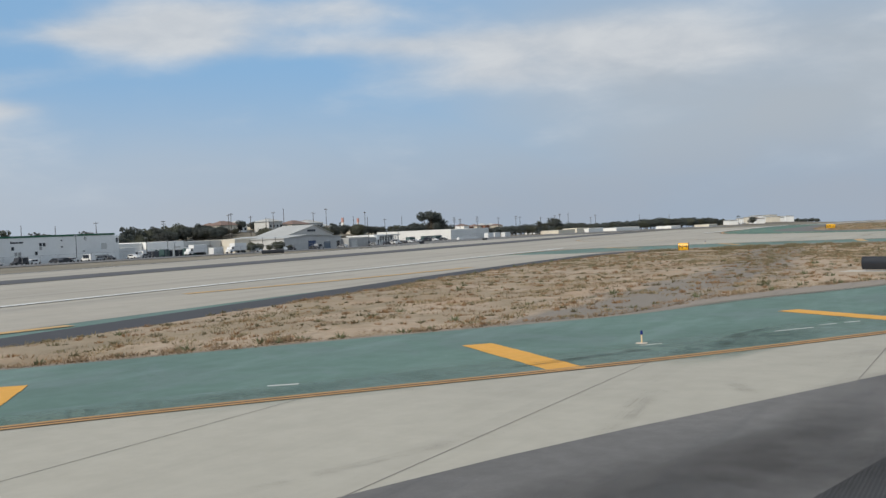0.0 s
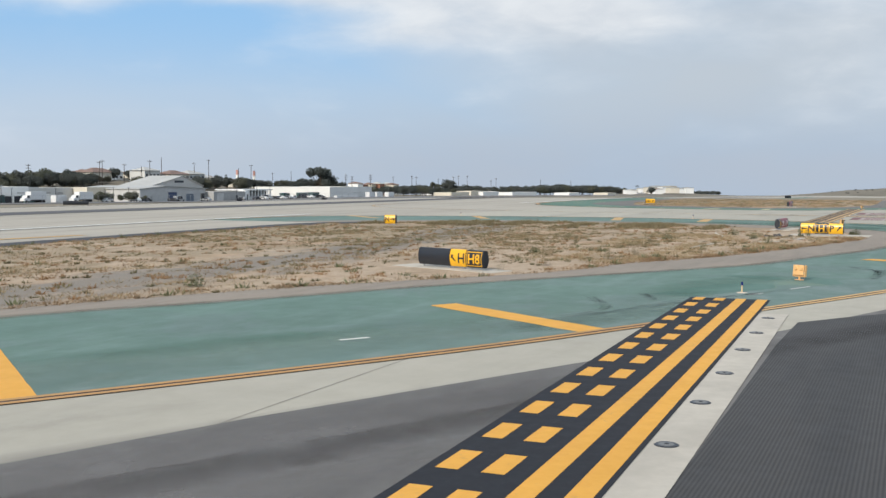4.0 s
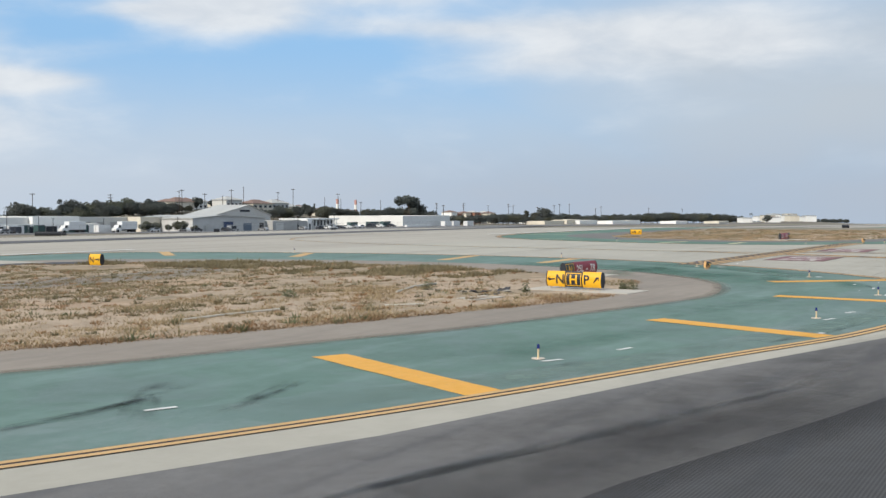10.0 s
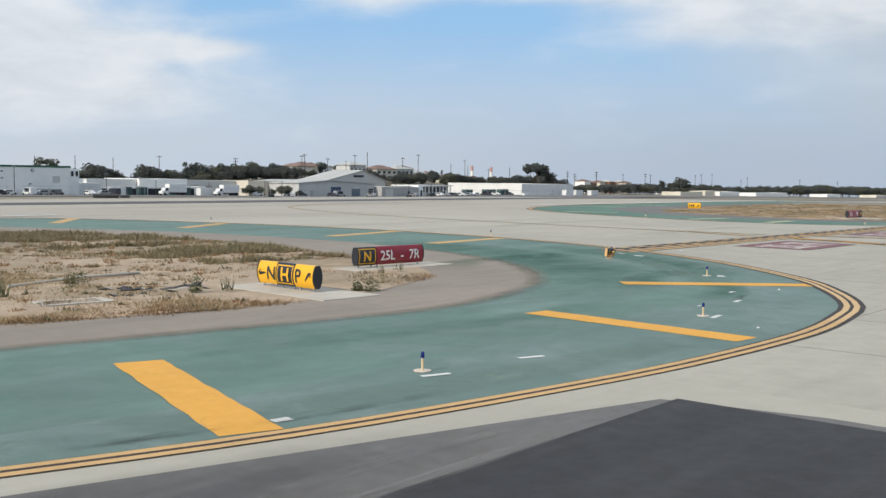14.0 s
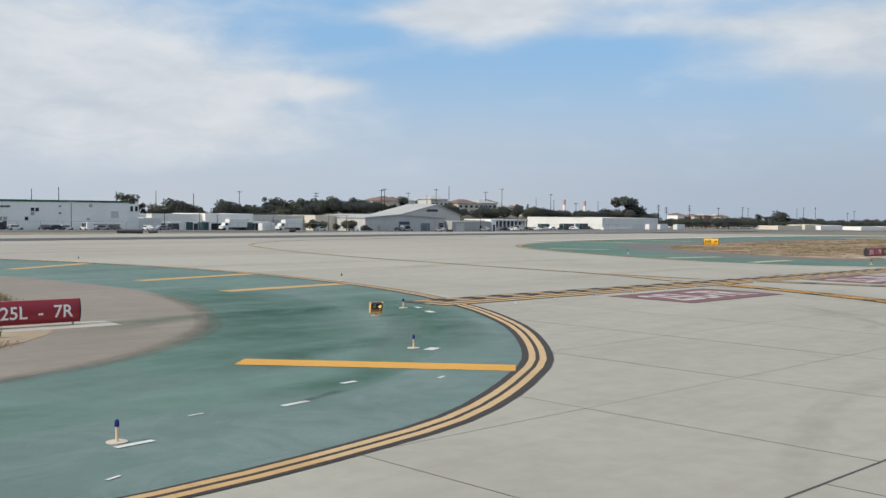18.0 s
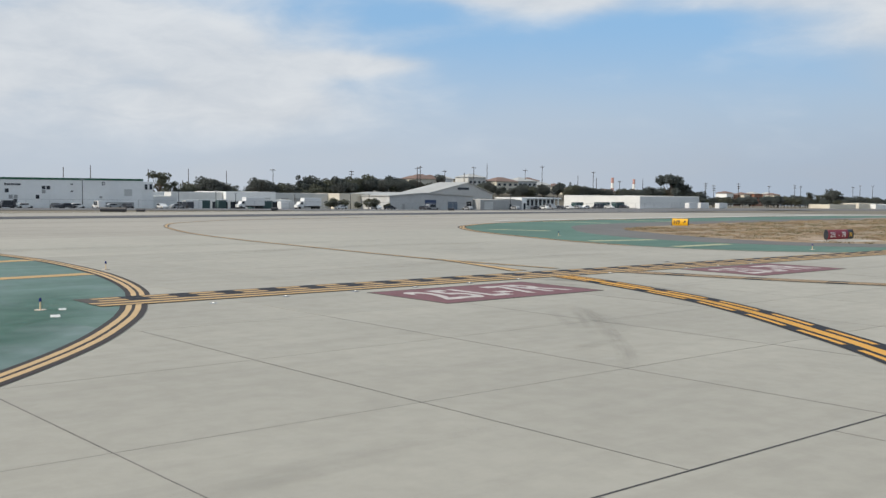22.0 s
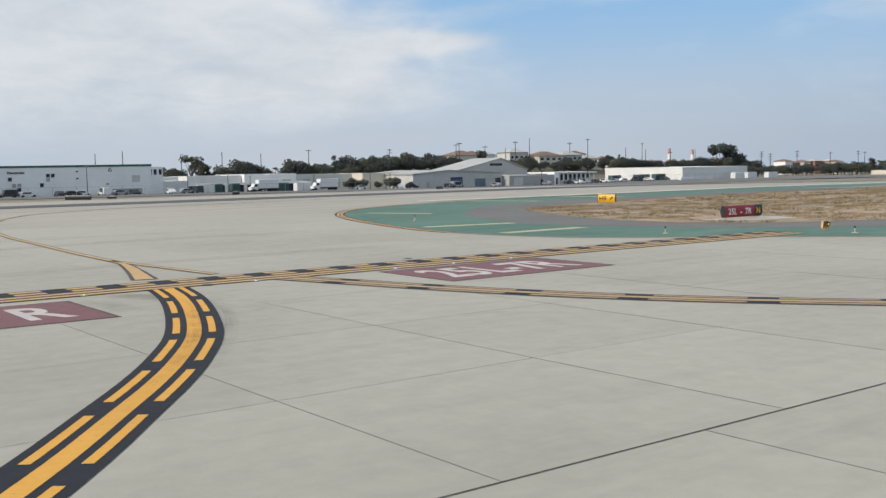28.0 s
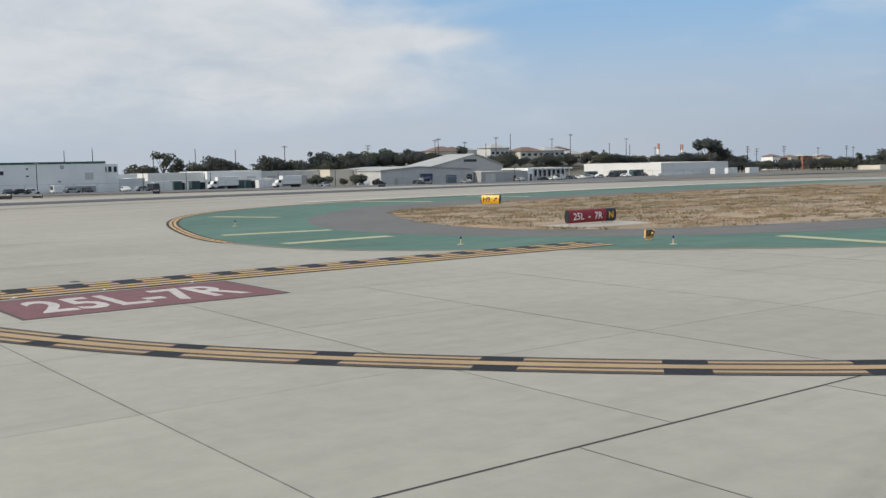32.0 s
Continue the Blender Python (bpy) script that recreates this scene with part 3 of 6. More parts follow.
sheet("shoulder_b", GREY_B, 0.009, SHOULDER_D, "brown grey asphalt shoulder round the far dirt", "shoulder")
lane("runway_margin", -60, 42, 41.6, 54.6, 0.012, RUNWAY, "pale concrete margin of the runway", "pavement")
sheet("tar_strip", curve([(-60, 37.6), (-42, 35.6), (-18, 37.6), (7, 40.1), (23, 40.7), (34.7, 40.3), (42, 38.2)]) +
      curve([(46.5, 39.4), (40, 43), (30, 43.4), (7, 42.6), (-18, 40.6), (-42, 38.8), (-60, 40.6)]), 0.017, TAR,
      "dark asphalt strip between dirt and runway", "shoulder")
for nm, y0, y1, mat in (("green_far_north", 46, 55.6, GREEN_B), ("shoulder_far_north", 40, 46, SHOULDER), ("field_far", 1.5, 40, FIELD),
                        ("shoulder_far_south", -3.2, 1.5, SHOULDER), ("green_far_south", -13.9, -3.2, GREEN_B)):
    lane(nm, 185, 620, y0, y1, 0.02, mat, "strip of the far island along the runway", "paving strip")


PADS = ((2.7, 12.6), (37.8, 1.3), (46.0, 4.7), (39.2, 34.3), (121.1, 11.95), (133.3, 35.1))


def flat_spot(x, y):
    """Levelled earth round the sign pads."""
    d = min(math.hypot(x - a, y - b) for a, b in PADS)
    return min(1.0, max(0.05, (d - 3.0) / 2.0))


def dirt_z(x, y, rough_h=0.09):
    """Height of the bare earth away from its rim."""
    return 0.016 + flat_spot(x, y) * max(0.0, 0.04 + noise.fractal((x * 0.35, y * 0.35, 1.0), 0.7, 2.0, 4) * rough_h)


def mound(name, pts, label, rough_h, step=0.8):
    """Uneven bare earth inside an outline, rising a little from its edge."""
    xs = [p[0] for p in pts]
    ys = [p[1] for p in pts]
    bm = B()
    f = bm.faces.new([bm.verts.new((x, y, 0.016)) for x, y in pts])
    bmesh.ops.triangulate(bm, faces=[f])
    for axis, lo, hi in (((1, 0, 0), min(xs), max(xs)), ((0, 1, 0), min(ys), max(ys))):
        c = lo + step
        while c < hi:
            o = [0, 0, 0]
            o[axis.index(1)] = c
            bmesh.ops.bisect_plane(bm, geom=bm.verts[:] + bm.edges[:] + bm.faces[:], plane_co=o, plane_no=axis)
            c += step
    rim = {v for e in bm.edges if e.is_boundary for v in e.verts}
    for v in bm.verts:
        if v not in rim:
            n = noise.fractal((v.co.x * 0.35, v.co.y * 0.35, 1.0), 0.7, 2.0, 4)
            v.co.z += flat_spot(v.co.x, v.co.y) * max(0.0, 0.04 + n * rough_h)
    bm.normal_update()
    return tagged(part(name, bm, DIRT, smooth=True), label, "bare ground", kind="structure")


mound("dirt_island_a", DIRT_A, "bare sandy dirt with dry weeds between taxiway and runway", 0.09, 1.2)
mound("dirt_island_b", DIRT_B, "bare brown dirt with dry grass beyond the taxiway", 0.09, 2.0)

# dark asphalt of the runway exit
ASPH = [(-160, 68), (-59.4, 20.5), (-46.09, 14.8), (-43.11, 13.7), (-40.55, 12.6), (-37.2, 11), (-33.36, 9.2), (-26.56, 5.9), (-22.99, 4.5), (-16.67, 1.6),
        (-10.16, -1.6), (-5.72, -3.3), (-1.57, -4.95), (2.8, -6.35), (8.7, -8.6), (17.4, -10.8), (23.52, -12.6), (26.61, -13.5), (31.3, -14.9), (31.82, -17.4),
        (31.82, -89), (-160, -89)]
sheet("exit_asphalt", ASPH, 0.003, ASPHALT, "dark worn asphalt of the runway exit with tyre marks", "asphalt", 0)
sheet("grooved_asphalt", [(-160, 60), (-60, 15.5), (-47, 9.9), (-41.3, 8.6), (-36.5, 5.4), (-32.7, 3.9), (-28.5, 2.3), (-25.6, 0.5), (-24.4, -1.95), (-12.5, -1.75), (-8.5, -1.8), (-6.8, -2.9), (-5.6, -3.8), (-5.0, -6.2), (-4.6, -8.8), (-3.0, -10.6), (2.2, -11.9), (8, -12.9), (13.8, -14.3), (17.9, -15.15), (17.9, -60), (-160, -60)][::-1],
      0.009, GROOVED, "dark asphalt with fine sawn grooves", "asphalt", 0)
sheet("dark_asphalt", [(17.9, -60), (31.5, -60), (31.5, -15.1), (24, -15.1), (17.9, -15.15)], 0.009, NEW_ASPHALT, "newer dark smooth asphalt patch beside the concrete", "asphalt", 0)

# ---- painted markings ----


OLD_EDGE = material("old_edge_yellow_paint", (0.50, 0.27, 0.095), (0.40, 0.225, 0.09), 3.0, 0.4, 0.75, patchy=0.3, worn=(0.17, 0.12, 0.085), worn_amount=0.7)


EDGE_PALE = material("pale_edge_yellow_paint", (0.63, 0.42, 0.205), (0.54, 0.365, 0.18), 3.0, 0.5, 0.75, patchy=0.2, worn=(0.26, 0.21, 0.16), worn_amount=0.5)
EDGE_TRACE = material("worn_edge_trace", (0.30, 0.255, 0.185), (0.24, 0.20, 0.15), 3.0, 0.3, 0.85, patchy=0.4, worn=(0.40, 0.37, 0.3), worn_amount=0.8)


def edge_marking(line, label, paint=None):
    ob = thing("edge_line", label, "road marking", kind="structure")
    half = [0.235 + 0.15 * min(1.0, max(0.0, (p[0] - 33.0) / 16.0)) for p in line]
    v = [(x, y, 0.0125 + gz(x, y)) for k in (-1, 1) for x, y in (offset(line, k * h)[i] for i, h in enumerate(half))]
    n = len(line)
    raw("black_border", v, [(i, i + 1, i + n + 1, i + n) for i in range(n - 1)], BROWN_BLACK, ob)
    for d in (-0.215, 0.05):
        ribbon("yellow_line", line, d, d + 0.165, 0.017, paint or EDGE_YELLOW, ob)
    return ob


WEST = [p for p in EDGE_A if p[0] < -8]
edge_marking(WEST, "worn double yellow taxiway edge line on black", OLD_EDGE)
BEND = next(i for i, p in enumerate(EDGE_A) if p[0] > 42)
edge_marking(EDGE_A[len(WEST) - 1:BEND + 1], "double yellow taxiway edge line on black")
edge_marking(EDGE_A[BEND:], "pale double yellow taxiway edge line on black", EDGE_PALE)
TURN_B = next(i for i, p in enumerate(EDGE_B) if p[1] < 17)
edge_marking(EDGE_B[:TURN_B + 1], "double yellow taxiway edge line round the far island")
ob = thing("edge_line", "brown traces of a worn-away edge line", "road marking", kind="structure")
ribbon("worn_line", EDGE_B[TURN_B:], -0.16, 0.16, 0.0125, EDGE_TRACE, ob)


def hold_marking(x0, x1, y0, y1, label, s0=0.0, paint=None):
    paint = paint or YELLOW
    """Two solid lines towards the taxiway, two broken lines towards the runway, on black."""
    ob = thing("hold_line", label, "road marking", kind="structure")
    line = list(zip(np.linspace(x0, x1, 12), np.linspace(y0, y1, 12)))
    ribbon("black_border", line, -1.13, 1.2, 0.021, BLACK if paint is YELLOW else WORN_BLACK, ob)
    for d in (-1.05, -0.45):
        ribbon("solid_line", line, d, d + 0.3, 0.025, paint, ob)
    for d in (0.15, 0.75):
        if paint is not YELLOW:
            dashes("black_gap", line, d - 0.1, d + 0.42, 0.023, BLACK, ob, 0.75, 0.9, s0 + 0.9)
        dashes("dash", line, d, d + 0.3, 0.025, paint, ob, 0.9, 0.75, s0)
    return ob


hold_marking(-40.0, -3.8, -0.75, 0.56, "yellow runway holding line with solid and broken stripes on black", 0.85)
hold_marking(60.7, 112.0, 3.4, 2.55, "long yellow runway holding line on black across the taxiway", 0.5, PALE_YELLOW)
strip = [(-40, -1.95), (-23, -1.5), (-12, -1.16), (-7, -1.0)]
tagged(ribbon("light_strip", curve(strip), -0.42, 0.36, 0.0155, PAD), "pale concrete strip with inset lights", "concrete strip", kind="structure")


def stripe(x0, y0, x1, y1, w=0.9, mat=None):
    """A hand-laid stripe with slightly uneven edges."""
    along = Vector((x1 - x0, y1 - y0))
    n = 26
    side = Vector((-along.y, along.x)).normalized()
    v = []
    for k in (-1, 1):
        for i in range(n + 1):
            q = Vector((x0, y0)) + along * (i / n) + side * k * (w / 2 + 0.035 * noise.noise((x0 + i * 0.45, y0 * 3 + k * 7.0, 0.0)))
            v.append((q.x, q.y, 0.0148 + gz(q.x, q.y)))
    tagged(raw("shoulder_stripe", v, [(i, i + 1, i + n + 2, i + n + 1) if side.y * along.x > 0 else (i, i + n + 1, i + n + 2, i + 1) for i in range(n)], mat or YELLOW),
           "worn yellow shoulder stripe on green paint", "road marking", "shoulder stripes", "structure")


for s in ((-40.5, 28.6, -44.5, 24.1), (-30.89, 20.8, -34.25, 15.9), (-20.09, 14.2, -23.2, 8.6), (-9.17, 8.0, -11.66, 2.3), (15, -2.3, 13.2, -8.3),
          (27.05, -6.15, 25.85, -12.0), (38.34, -7.3, 38.65, -13.3), (47.2, -4.95, 51.4, -9.75), (58.1, 12.9, 64.94, 13.5), (58.28, 20.8, 65.65, 22.3),
          (56.95, 33.2, 63.22, 36.8), (53.85, 43.2, 59.02, 49.4), (111.55, 39.5, 114.08, 34.5), (103.6, 21.0, 109.4, 19.9), (103.0, 13.3, 108.9, 13.4),
          (120.0, -0.8, 119.4, -6.6), (132.49, 53, 135.56, 46), (146.24, 54.6, 147.73, 46.6)):
    n_ = Vector((s[1] - s[3], s[2] - s[0])).normalized() * (0.42 if s[0] < 40 else 0.0)
    stripe(s[0] + n_.x, s[1] + n_.y, s[2] - n_.x, s[3] - n_.y, 0.92, GHOST_YELLOW if s[0] > 100 else PALE_YELLOW if s[0] > 52 else None)
ribbon_line = lambda nm, pts, w, z, mat: ribbon(nm, curve(pts, 2.0), -w / 2, w / 2, z, mat)
tagged(ribbon_line("runway_edge_line", [(-160, 55.4), (-60, 55.4), (0, 55.4), (61, 55.4)], 0.9, 0.04, WHITE), "white runway edge line", "road marking", kind="structure")
tagged(ribbon_line("runway_edge_line", [(128, 55.8), (260, 55.8), (420, 55.8)], 0.9, 0.09, WHITE), "white runway edge line", "road marking", kind="structure")
tagged(ribbon_line("runway_edge_line", [(-160, 112), (60, 112), (320, 112)], 0.9, 0.06, WHITE), "white runway edge line on the far side", "road marking", kind="structure")
tagged(ribbon_line("margin_stripe", [(-10.5, 50.2), (2, 47.0), (16, 44.8)], 0.8, 0.036, PALE_YELLOW), "faded yellow stripe on the runway margin", "road marking", kind="structure")
tagged(ribbon_line("margin_stripe", [(-33, 41.5), (-27.5, 40.6)], 0.8, 0.036, PALE_YELLOW), "faded yellow stripe on the runway margin", "road marking", kind="structure")


def centre_marking(pts, label, s0=0.0, paint=None, on=2.5, off=0.88):
    paint = paint or YELLOW
    line = curve(pts, 0.6)
    ob = thing("centre_line", label, "road marking", kind="structure")
    ribbon("black_border", line, -0.64, 0.64, 0.013, BLACK if paint is YELLOW else WORN_BLACK, ob)
    ribbon("yellow_line", line, -0.16, 0.16, 0.017, paint, ob)
    for d in (-0.47, 0.31):
        if paint is not YELLOW:
            dashes("black_gap", line, d - 0.14, d + 0.3, 0.015, BLACK, ob, off, on, s0 + on)
        dashes("dash", line, d, d + 0.16, 0.017, paint, ob, on, off, s0)
    return ob


centre_marking([(55, -26.0), (59, -24.6), (63, -22.7), (66.36, -20.48), (68.57, -18.58), (70.12, -17.0), (71.75, -15.0), (73.12, -13.12), (74.5, -11.2), (75.75, -9.25), (77.1, -6.8), (78.5, -3.4), (79.55, -0.3), (80.2, 2.4)],
               "broad curved yellow taxiway line with broken sides on black")
centre_marking([(84.1, 2.4), (85.9, -3.2), (87.05, -6.2), (88.3, -8.8), (90, -11.5), (92.35, -14.55), (94.92, -17.37), (97.6, -19.7), (102.5, -23.0), (109.5, -26.2)],
               "second curved yellow taxiway line with broken sides on black", -0.12, DULL_YELLOW, 2.44, 0.79)
OLD_YELLOW = material("old_yellow_paint", (0.55, 0.36, 0.165), (0.46, 0.32, 0.17), 3.0, 0.5, 0.8, patchy=0.2, worn=(0.36, 0.33, 0.28), worn_amount=0.8)
for pts in ([(80.6, 5.0), (81.6, 8.6), (82.15, 11.6), (82.3, 14.5), (82.45, 18), (82.9, 25), (83.6, 34.5), (85.6, 45.8), (90.2, 58.6), (96.6, 66.5), (110, 72), (140, 75)],
            [(82.25, 13.0), (82.55, 9.4), (83.0, 5.0)]):
    ob = thing("lead_line", "thin yellow line edged black leading to the runway", "road marking", kind="structure")
    line = curve(pts, 1.0)
    ribbon("dark_border", line, -0.21, 0.21, 0.0165, RUBBER, ob)
    ribbon("yellow_line", line, -0.12, 0.12, 0.0205, OLD_YELLOW, ob)
stem = curve([(80.55, 5.0), (81.4, 8.2), (82.1, 11.2)], 0.6)
ob = thing("lead_line_stem", "broad yellow foot of the lead line where it meets the holding line", "road marking", kind="structure")
for nm, w0, w1, z, mat in (("dark_border", 0.44, 0.2, 0.0172, WORN_BLACK), ("yellow_wedge", 0.3, 0.1, 0.0212, PALE_YELLOW)):
    k = len(stem)
    side = [offset(stem, sg * (w0 + (w1 - w0) * q / (k - 1)))[q] for sg in (-1, 1) for q in range(k)]
    raw(nm, [(x, y, z) for x, y in side], [(q, q + 1, q + k + 1, q + k) for q in range(k - 1)], mat, ob)


def text_bm(s, size, space=1.0, bold=0.0):
    """Letters of the built-in font as a flat bmesh, centred, 'size' metres high."""
    cu = bpy.data.curves.new("letters", "FONT")
    cu.body, cu.size, cu.align_x, cu.align_y, cu.space_character = s, 1.0, "CENTER", "CENTER", space
    cu.offset = bold
    cu.resolution_u = 3
    ob = new("letters", cu)
    bpy.context.view_layer.update()
    me = bpy.data.meshes.new_from_object(ob.evaluated_get(bpy.context.evaluated_depsgraph_get()))
    bpy.data.objects.remove(ob)
    bpy.data.curves.remove(cu)
    bm = B()
    bm.from_mesh(me)
    bpy.data.meshes.remove(me)
    ys = [v.co.y for v in bm.verts]
    xs = [v.co.x for v in bm.verts]
    k = size / (max(ys) - min(ys))
    mx, my = (max(xs) + min(xs)) / 2, (max(ys) + min(ys)) / 2
    for v in bm.verts:
        v.co = Vector(((v.co.x - mx) * k, (v.co.y - my) * k, 0))
    return bm


def islands(bm):
    """Each connected piece of a mesh as a mesh of its own, from left to right."""
    left, out = set(bm.verts), []
    while left:
        todo, seen = [left.pop()], []
        while todo:
            v = todo.pop()
            seen.append(v)
            for e in v.link_edges:
                o = e.other_vert(v)
                if o in left:
                    left.discard(o)
                    todo.append(o)
        piece = B()
        at_ = {v: piece.verts.new(v.co) for v in seen}
        for f in {f for v in seen for f in v.link_faces}:
            piece.faces.new([at_[v] for v in f.verts])
        out.append(piece)
    return sorted(out, key=lambda p: min(v.co.x for v in p.verts))


def painted_sign(x0, x1, y0, y1):
    ob = thing("surface_painted_sign", "faded red holding sign painted on concrete with white letters", "painted sign", group="painted holding signs", kind="structure")
    bm = B()
    box(bm, x0, x1, y0, y1, 0.004, 0.012)
    part("red_panel", bm, RED, ob)
    bm = B()
    for a, b, c, d in ((x0 - 0.1, x1 + 0.1, y0 - 0.1, y0), (x0 - 0.1, x1 + 0.1, y1, y1 + 0.1), (x0 - 0.1, x0, y0, y1), (x1, x1 + 0.1, y0, y1)):
        box(bm, a, b, c, d, 0.004, 0.0105)
    part("dark_border", bm, WORN_BLACK, ob)
    bm = text_bm("25L-7R", 2.65, 1.0, 0.022)
    xs = [v.co.x for v in bm.verts]
    k = (x1 - x0 - 1.3) / (max(xs) - min(xs))
    for v in bm.verts:
        v.co = Vector((v.co.x * k + (x0 + x1) / 2, v.co.y + (y0 + y1) / 2, 0.016))
    for piece in islands(bm):
        part("letter", piece, FADED_WHITE, ob)


painted_sign(69.6, 76.8, -2.83, 1.12)
painted_sign(87.45, 94.45, -2.62, 1.38)
for x0, x1, y in ((-60, -39.6, 20.0), (-60, -33.2, 14.7), (-36, -25.4, 9.85), (-24, -17.2, 4.7), (-1, 4.0, -5.3)):
    tagged(ribbon("joint", [(x0, y), ((x0 + x1) / 2, y), (x1, y)], -0.012, 0.012, 0.004, JOINT), "dark sealed joint in the concrete", "joint", kind="structure")


def tick(x, y, turn, length=0.6, w=0.14):
    c, s = math.cos(radians(turn)), math.sin(radians(turn))
    ln = [(x - c * length / 2, y - s * length / 2), (x, y), (x + c * length / 2, y + s * length / 2)]
    tagged(ribbon("survey_tick", ln, -w / 2, w / 2, 0.0185, WHITE), "short white painted tick on green paint", "road marking", "white ticks", "structure")


for t in ((-38.3, 21.5, -50, 0.7), (-15.6, 6.9, -33, 0.75), (0.5, -1.0, -23, 1.24, 0.1), (8.45, -4.05, -22), (17.4, -7.4, -25), (20.2, -8.1, -12), (30.3, -11.05, -18),
          (33.0, -11.2, -20), (45.08, -10.03, 9, 0.65), (47.28, -8.85, 4, 0.4), (52.16, -6.2, 25, 0.5, 0.28), (59.58, 2.35, 70, 0.5, 0.2), (58.85, 0.93, 70, 0.62, 0.25),
          (41.35, -11.11, 6, 0.66), (-25.75, 12.7, -37, 1.45, 0.1), (-24.3, 12.0, -37, 0.65, 0.1), (-23.5, 11.4, -40, 0.6, 0.1), (-29.85, 15.65, -45, 0.65, 0.1), (-2.13, 0.08, -33, 0.64, 0.09),
          (26.2, -11.65, -10, 0.3, 0.2), (40.2, -12.73, 20, 0.25, 0.06), (43.2, -9.75, 5, 0.3, 0.06), (49.2, -9.6, 20, 0.3, 0.08)):
    tick(*t)



def smudge(pts, w, mat, label, z=0.011):
    line = curve(pts, 0.4)
    ob = ribbon("tyre_mark", line, -w / 2, w / 2, z, mat)
    n = len(line)
    d = [0.0]
    for a, b in zip(line, line[1:]):
        d.append(d[-1] + math.dist(a, b))
    mark, ends = ob.data.uv_layers.new(name="mark"), ob.data.uv_layers.new(name="ends")
    for lp in ob.data.loops:
        k = lp.vertex_index
        mark.data[lp.index].uv = (d[k % n], float(k >= n))
        ends.data[lp.index].uv = (d[k % n] / d[-1], 0.0)
    tagged(ob, label, "tyre mark", "tyre marks", "structure")


for pts, w in (([(3.6, -2.9), (4.76, -3.06), (5.83, -3.16), (6.9, -3.24), (8.92, -3.09), (11.4, -2.3)], 0.5), ([(4.4, -3.0), (5.83, -3.1), (6.9, -3.18), (8.9, -3.02), (10.8, -2.4)], 0.3), ([(11.0, -1.8), (9.6, -2.5), (8.49, -3.48), (7.2, -4.8)], 0.75), ([(9.0, -4.98), (10.25, -4.76), (12.4, -4.05)], 0.6), ([(8.4, -5.3), (10.3, -4.75), (12.2, -4.2)], 0.5),
               ([(-10, 3.9), (-7.6, 3.35), (-5.5, 4.6)], 0.35), ([(-7.2, 3.4), (-4.6, 4.8)], 0.4), ([(-5.5, 2.4), (-3.1, 3.5)], 0.4), ([(2.4, -2.0), (-3, 0.6), (-12, 4.6)], 0.4),
               ([(16.05, -7.56), (16.72, -7.86), (17.59, -8.25)], 0.6), ([(-31, 13.6), (-27.5, 13.9), (-24.5, 13.0)], 0.5), ([(-36, 18.6), (-33, 16.6), (-28.4, 14.2)], 0.5), ([(25.4, -11.5), (27, -11.85), (29.4, -12.1)], 0.3), ([(22.8, -10.8), (24.4, -11.2), (25.6, -11.45)], 0.4), ([(45.0, -10.1), (46.0, -9.7), (46.8, -9.5)], 0.3)):
    smudge(pts, w, SKID, "dark curved tyre mark on green paint", 0.0235)
for pts, w, mat in (([(46, 1.6), (50, 4.2), (55, 4.0), (61, 4.2)], 2.2, FRESH), ([(41, -7.4), (48, -3.4), (54, 3), (57, 12), (57.5, 20)], 5.5, FRESH), ([(50, -7.6), (55, -3.6), (59, 2.4), (61.5, 9)], 3.2, FRESH), ([(45.5, -6.6), (49.5, -4.6), (54.5, -3.5)], 1.7, FRESH), ([(44, -9.2), (47.5, -8.6), (51, -6.0)], 1.6, FRESH),
                    ([(-6.4, 2.0), (-1, 2.4), (4, 0.4), (7, -1.2)], 2.6, WASH), ([(15, -4.8), (20, -6.2), (27, -7.8)], 2.4, WASH),
                    ([(-52, 30), (-44, 24.5), (-36, 18.6)], 1.8, BLEACH), ([(-46, 25.6), (-30, 14.8), (-16, 6.9), (-2, 0.6)], 3.4, BLEACH), ([(-34, 14.6), (-30, 13.4), (-26, 11.8)], 2.4, BLEACH), ([(-14, 4.6), (-9, 2.6), (-4, 1.0)], 1.8, BLEACH),
                    ([(20, -9.2), (30, -11.8), (40, -12.4)], 1.4, BLEACH), ([(8, -5.2), (16, -8.2), (24, -10.6)], 1.6, BLEACH), ([(50, -6.4), (54, -3.0), (57.5, 0.4)], 1.3, BLEACH),
                    ([(-26, 14.4), (-18, 9.6), (-10, 5.4)], 1.6, WASH), ([(26, -5.6), (36, -7.4), (44, -7.6)], 1.5, WASH)):
    smudge(pts, w, mat, "worn streak in the green paint", 0.0105 if mat in (WASH, FRESH) else 0.0115)
RIM = [p for p in GREY_A if p[1] < 19 and -24 < p[0] < 56]
for a in range(0, len(RIM) - 9, 9):
    smudge(RIM[max(0, a - 3):a + 13:3], 0.9, DUST, "dusty ragged edge of the green paint", 0.0112)
for pts, w in (([(-42, 12.75), (-39.5, 13.05), (-36.4, 13.4)], 0.6), ([(-36.9, 11.5), (-35.6, 12.2)], 0.5), ([(-47, 16.4), (-41, 14.4)], 0.4)):
    smudge(pts, w, RUBBED, "dark tyre scrub on pale concrete")
for pts, w in (([(80.9, 0.9), (79.95, -1.7), (79.2, -3.9), (78.4, -5.8), (77.55, -7.5), (76.7, -9.0), (74.6, -12.2)], 0.5),):
    smudge(pts, w, RUBBED, "thin black tyre lines beside the yellow curve")
